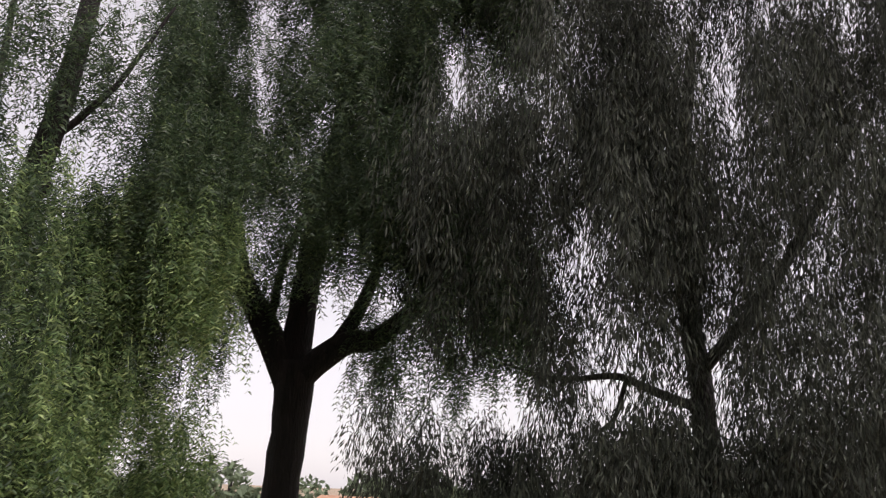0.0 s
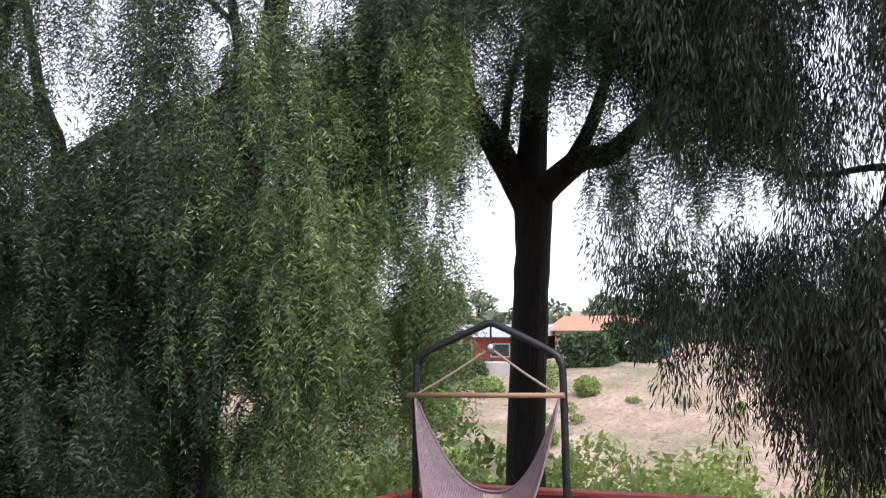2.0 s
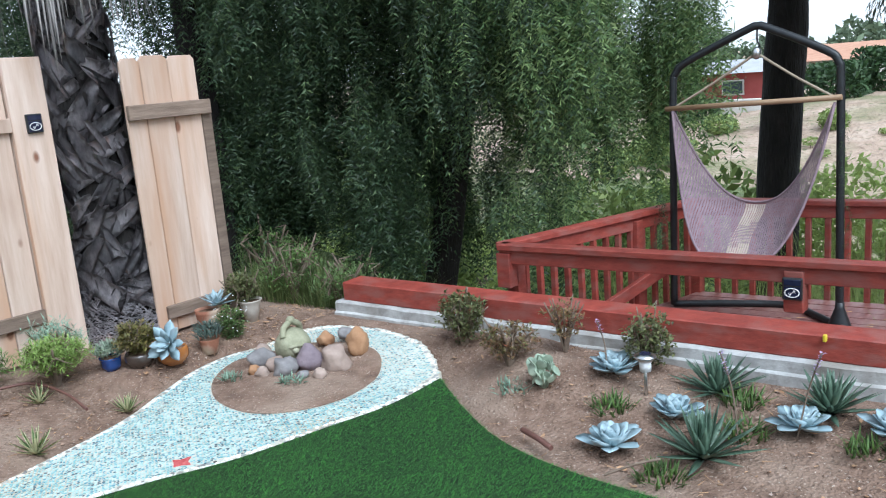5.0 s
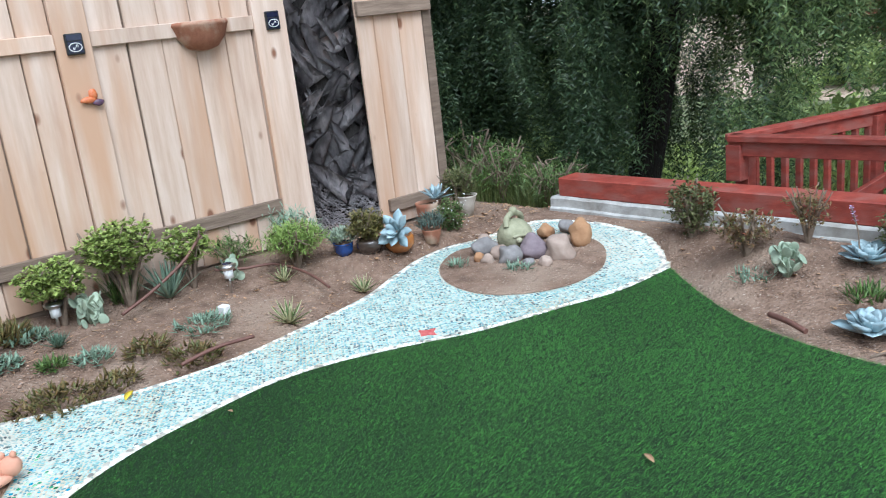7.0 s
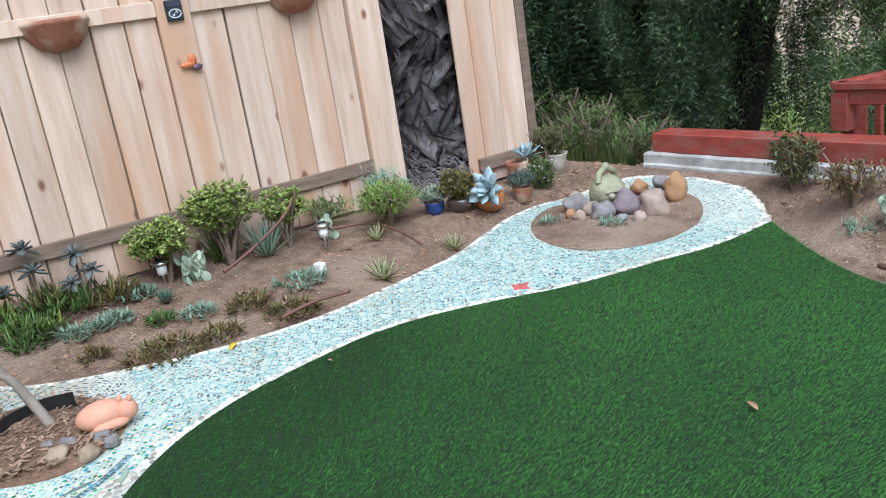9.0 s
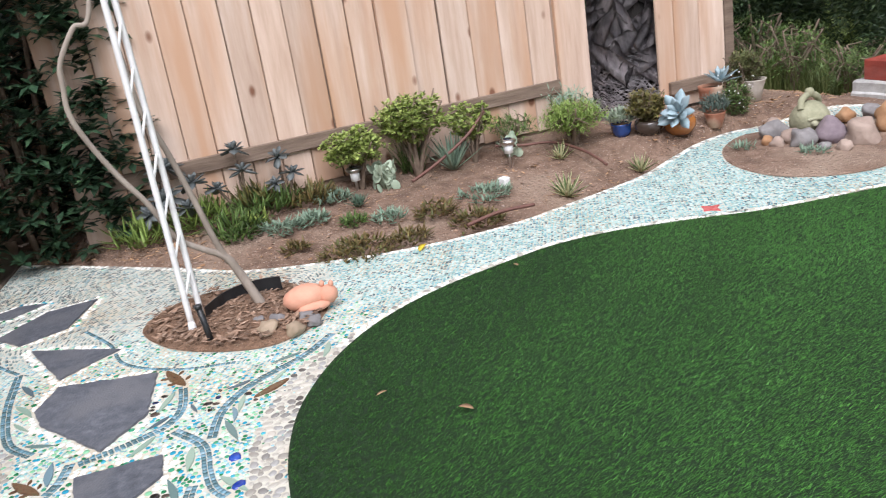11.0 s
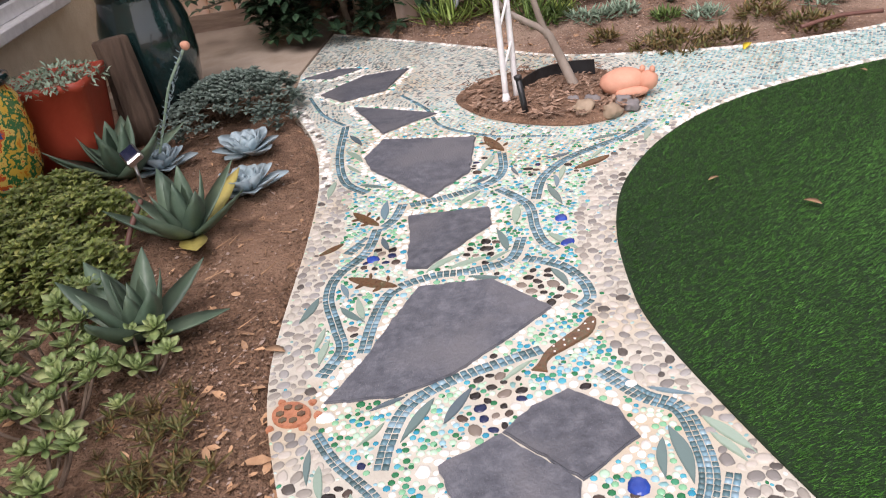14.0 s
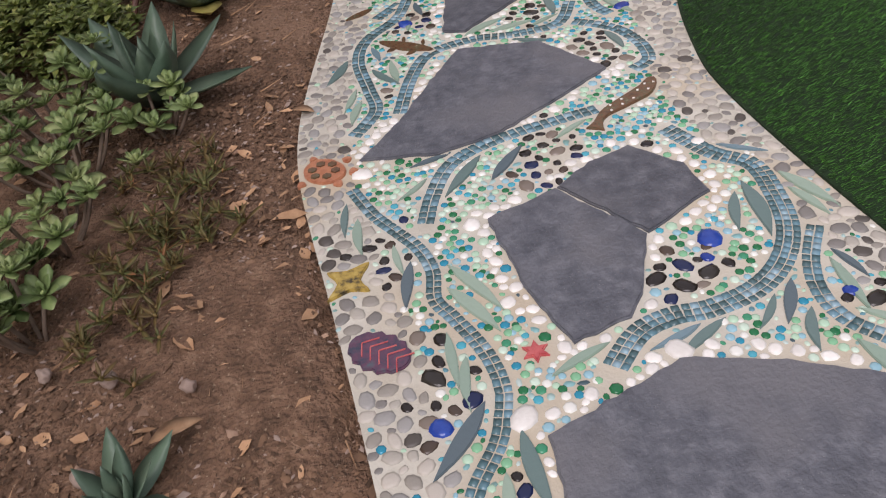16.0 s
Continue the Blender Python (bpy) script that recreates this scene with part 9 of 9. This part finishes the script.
def far_house(name, x0, x1, y0, y1, z0, z1, ridge, wall, roof, label, openings):
    base = thing(name, (0, 0, 0), label, "house")
    part("wall", box(bmesh.new(), (x0, y0, z0 - 2), (x1, y1, z1)), wall, base)
    bm = bmesh.new()
    o, my_ = 0.5, (y0 + y1) / 2
    a = [bm.verts.new(p) for p in ((x0 - o, y0 - o, z1), (x1 + o, y0 - o, z1), (x1 + o, my_, ridge), (x0 - o, my_, ridge), (x0 - o, y1 + o, z1), (x1 + o, y1 + o, z1))]
    for idx in ((0, 1, 2, 3), (3, 2, 5, 4), (0, 3, 4), (1, 5, 2), (0, 4, 5, 1)):
        bm.faces.new([a[i] for i in idx])
    bmesh.ops.recalc_face_normals(bm, faces=list(bm.faces))
    part("roof", bm, roof, base)
    for wx, ww, wz, wh in openings:
        w_ = part("window", box(bmesh.new(), (wx, y0 - 0.06, wz), (wx + ww, y0 - 0.01, wz + wh)), M_farwall, base, "pale window frame")
        part("pane", box(bmesh.new(), (wx + 0.08, y0 - 0.09, wz + 0.08), (wx + ww - 0.08, y0 - 0.065, wz + wh - 0.08)), M_pane, w_)


far_house("red_house", -22.5, -15.8, 44.5, 50, -1.2, 0.45, 1.1, M_redwall, M_greyroof, "long low red house with a grey roof across the gully", [(-20.5, 1.2, -0.7, 0.8), (-18.2, 1.2, -0.7, 0.8)])
far_house("tiled_house", -15.2, -11.6, 47, 54, -1.2, 0.75, 1.55, M_farwall, M_tileroof, "low pale house with a clay-tile roof across the gully", [(-14.6, 1.0, -0.5, 0.9), (-13.1, 1.0, -0.5, 0.9)])
wl_ = part("garden_wall", box(bmesh.new(), (-16.0, 38.2, -3.2), (-13.9, 38.5, -0.55), 0.03), M_farwall)
tagged(wl_, "pale rendered garden wall on the far bank", "wall", kind="structure")
tp_ = part("blue_tarp", box(bmesh.new(), (-9.9, 44.2, -1.0), (-8.2, 44.6, 0.75), 0.1), M_pool)
tagged(tp_, "blue tarpaulin panel behind the hedge", "tarpaulin")


def far_palm(x, y, z, h, seed):
    t = thing("distant_palm", (x, y, z), "tall thin palm far across the gully", "palm tree", "distant palms")
    part("trunk", tube(bmesh.new(), [(0, 0, 0), (0.1, 0, h * 0.5), (0, 0, h)], 0.16, 7), M_bark, t)
    bm = bmesh.new()
    q = random.Random(seed)
    for k in range(34):
        add_leaf(bm, (0, 0, h), k * 137.5, q.uniform(-45, 70), q.uniform(0.9, 1.4), 0.28, 0.03, -70, SPEAR, 4)
    part("frond_crown", bm, M_hazed_leaf, t)


far_palm(-27.2, 60, -1.2, 4.6, 1)
far_palm(-26.0, 61, -1.2, 4.2, 2)
far_palm(-23.4, 66, -1.2, 3.2, 3)
for k in range(44):
    x = -50 + k * 2.0 + fr.uniform(-0.8, 0.8)
    y = fr.uniform(58, 84)
    bush_mass("distant_tree", (x, y, -1.6), (fr.uniform(1.8, 3.0), 1.6, fr.uniform(1.3, 2.6)), 520, 0.36, M_hazed_leaf, "rounded tree on the skyline across the gully", "tree", 100 + k)
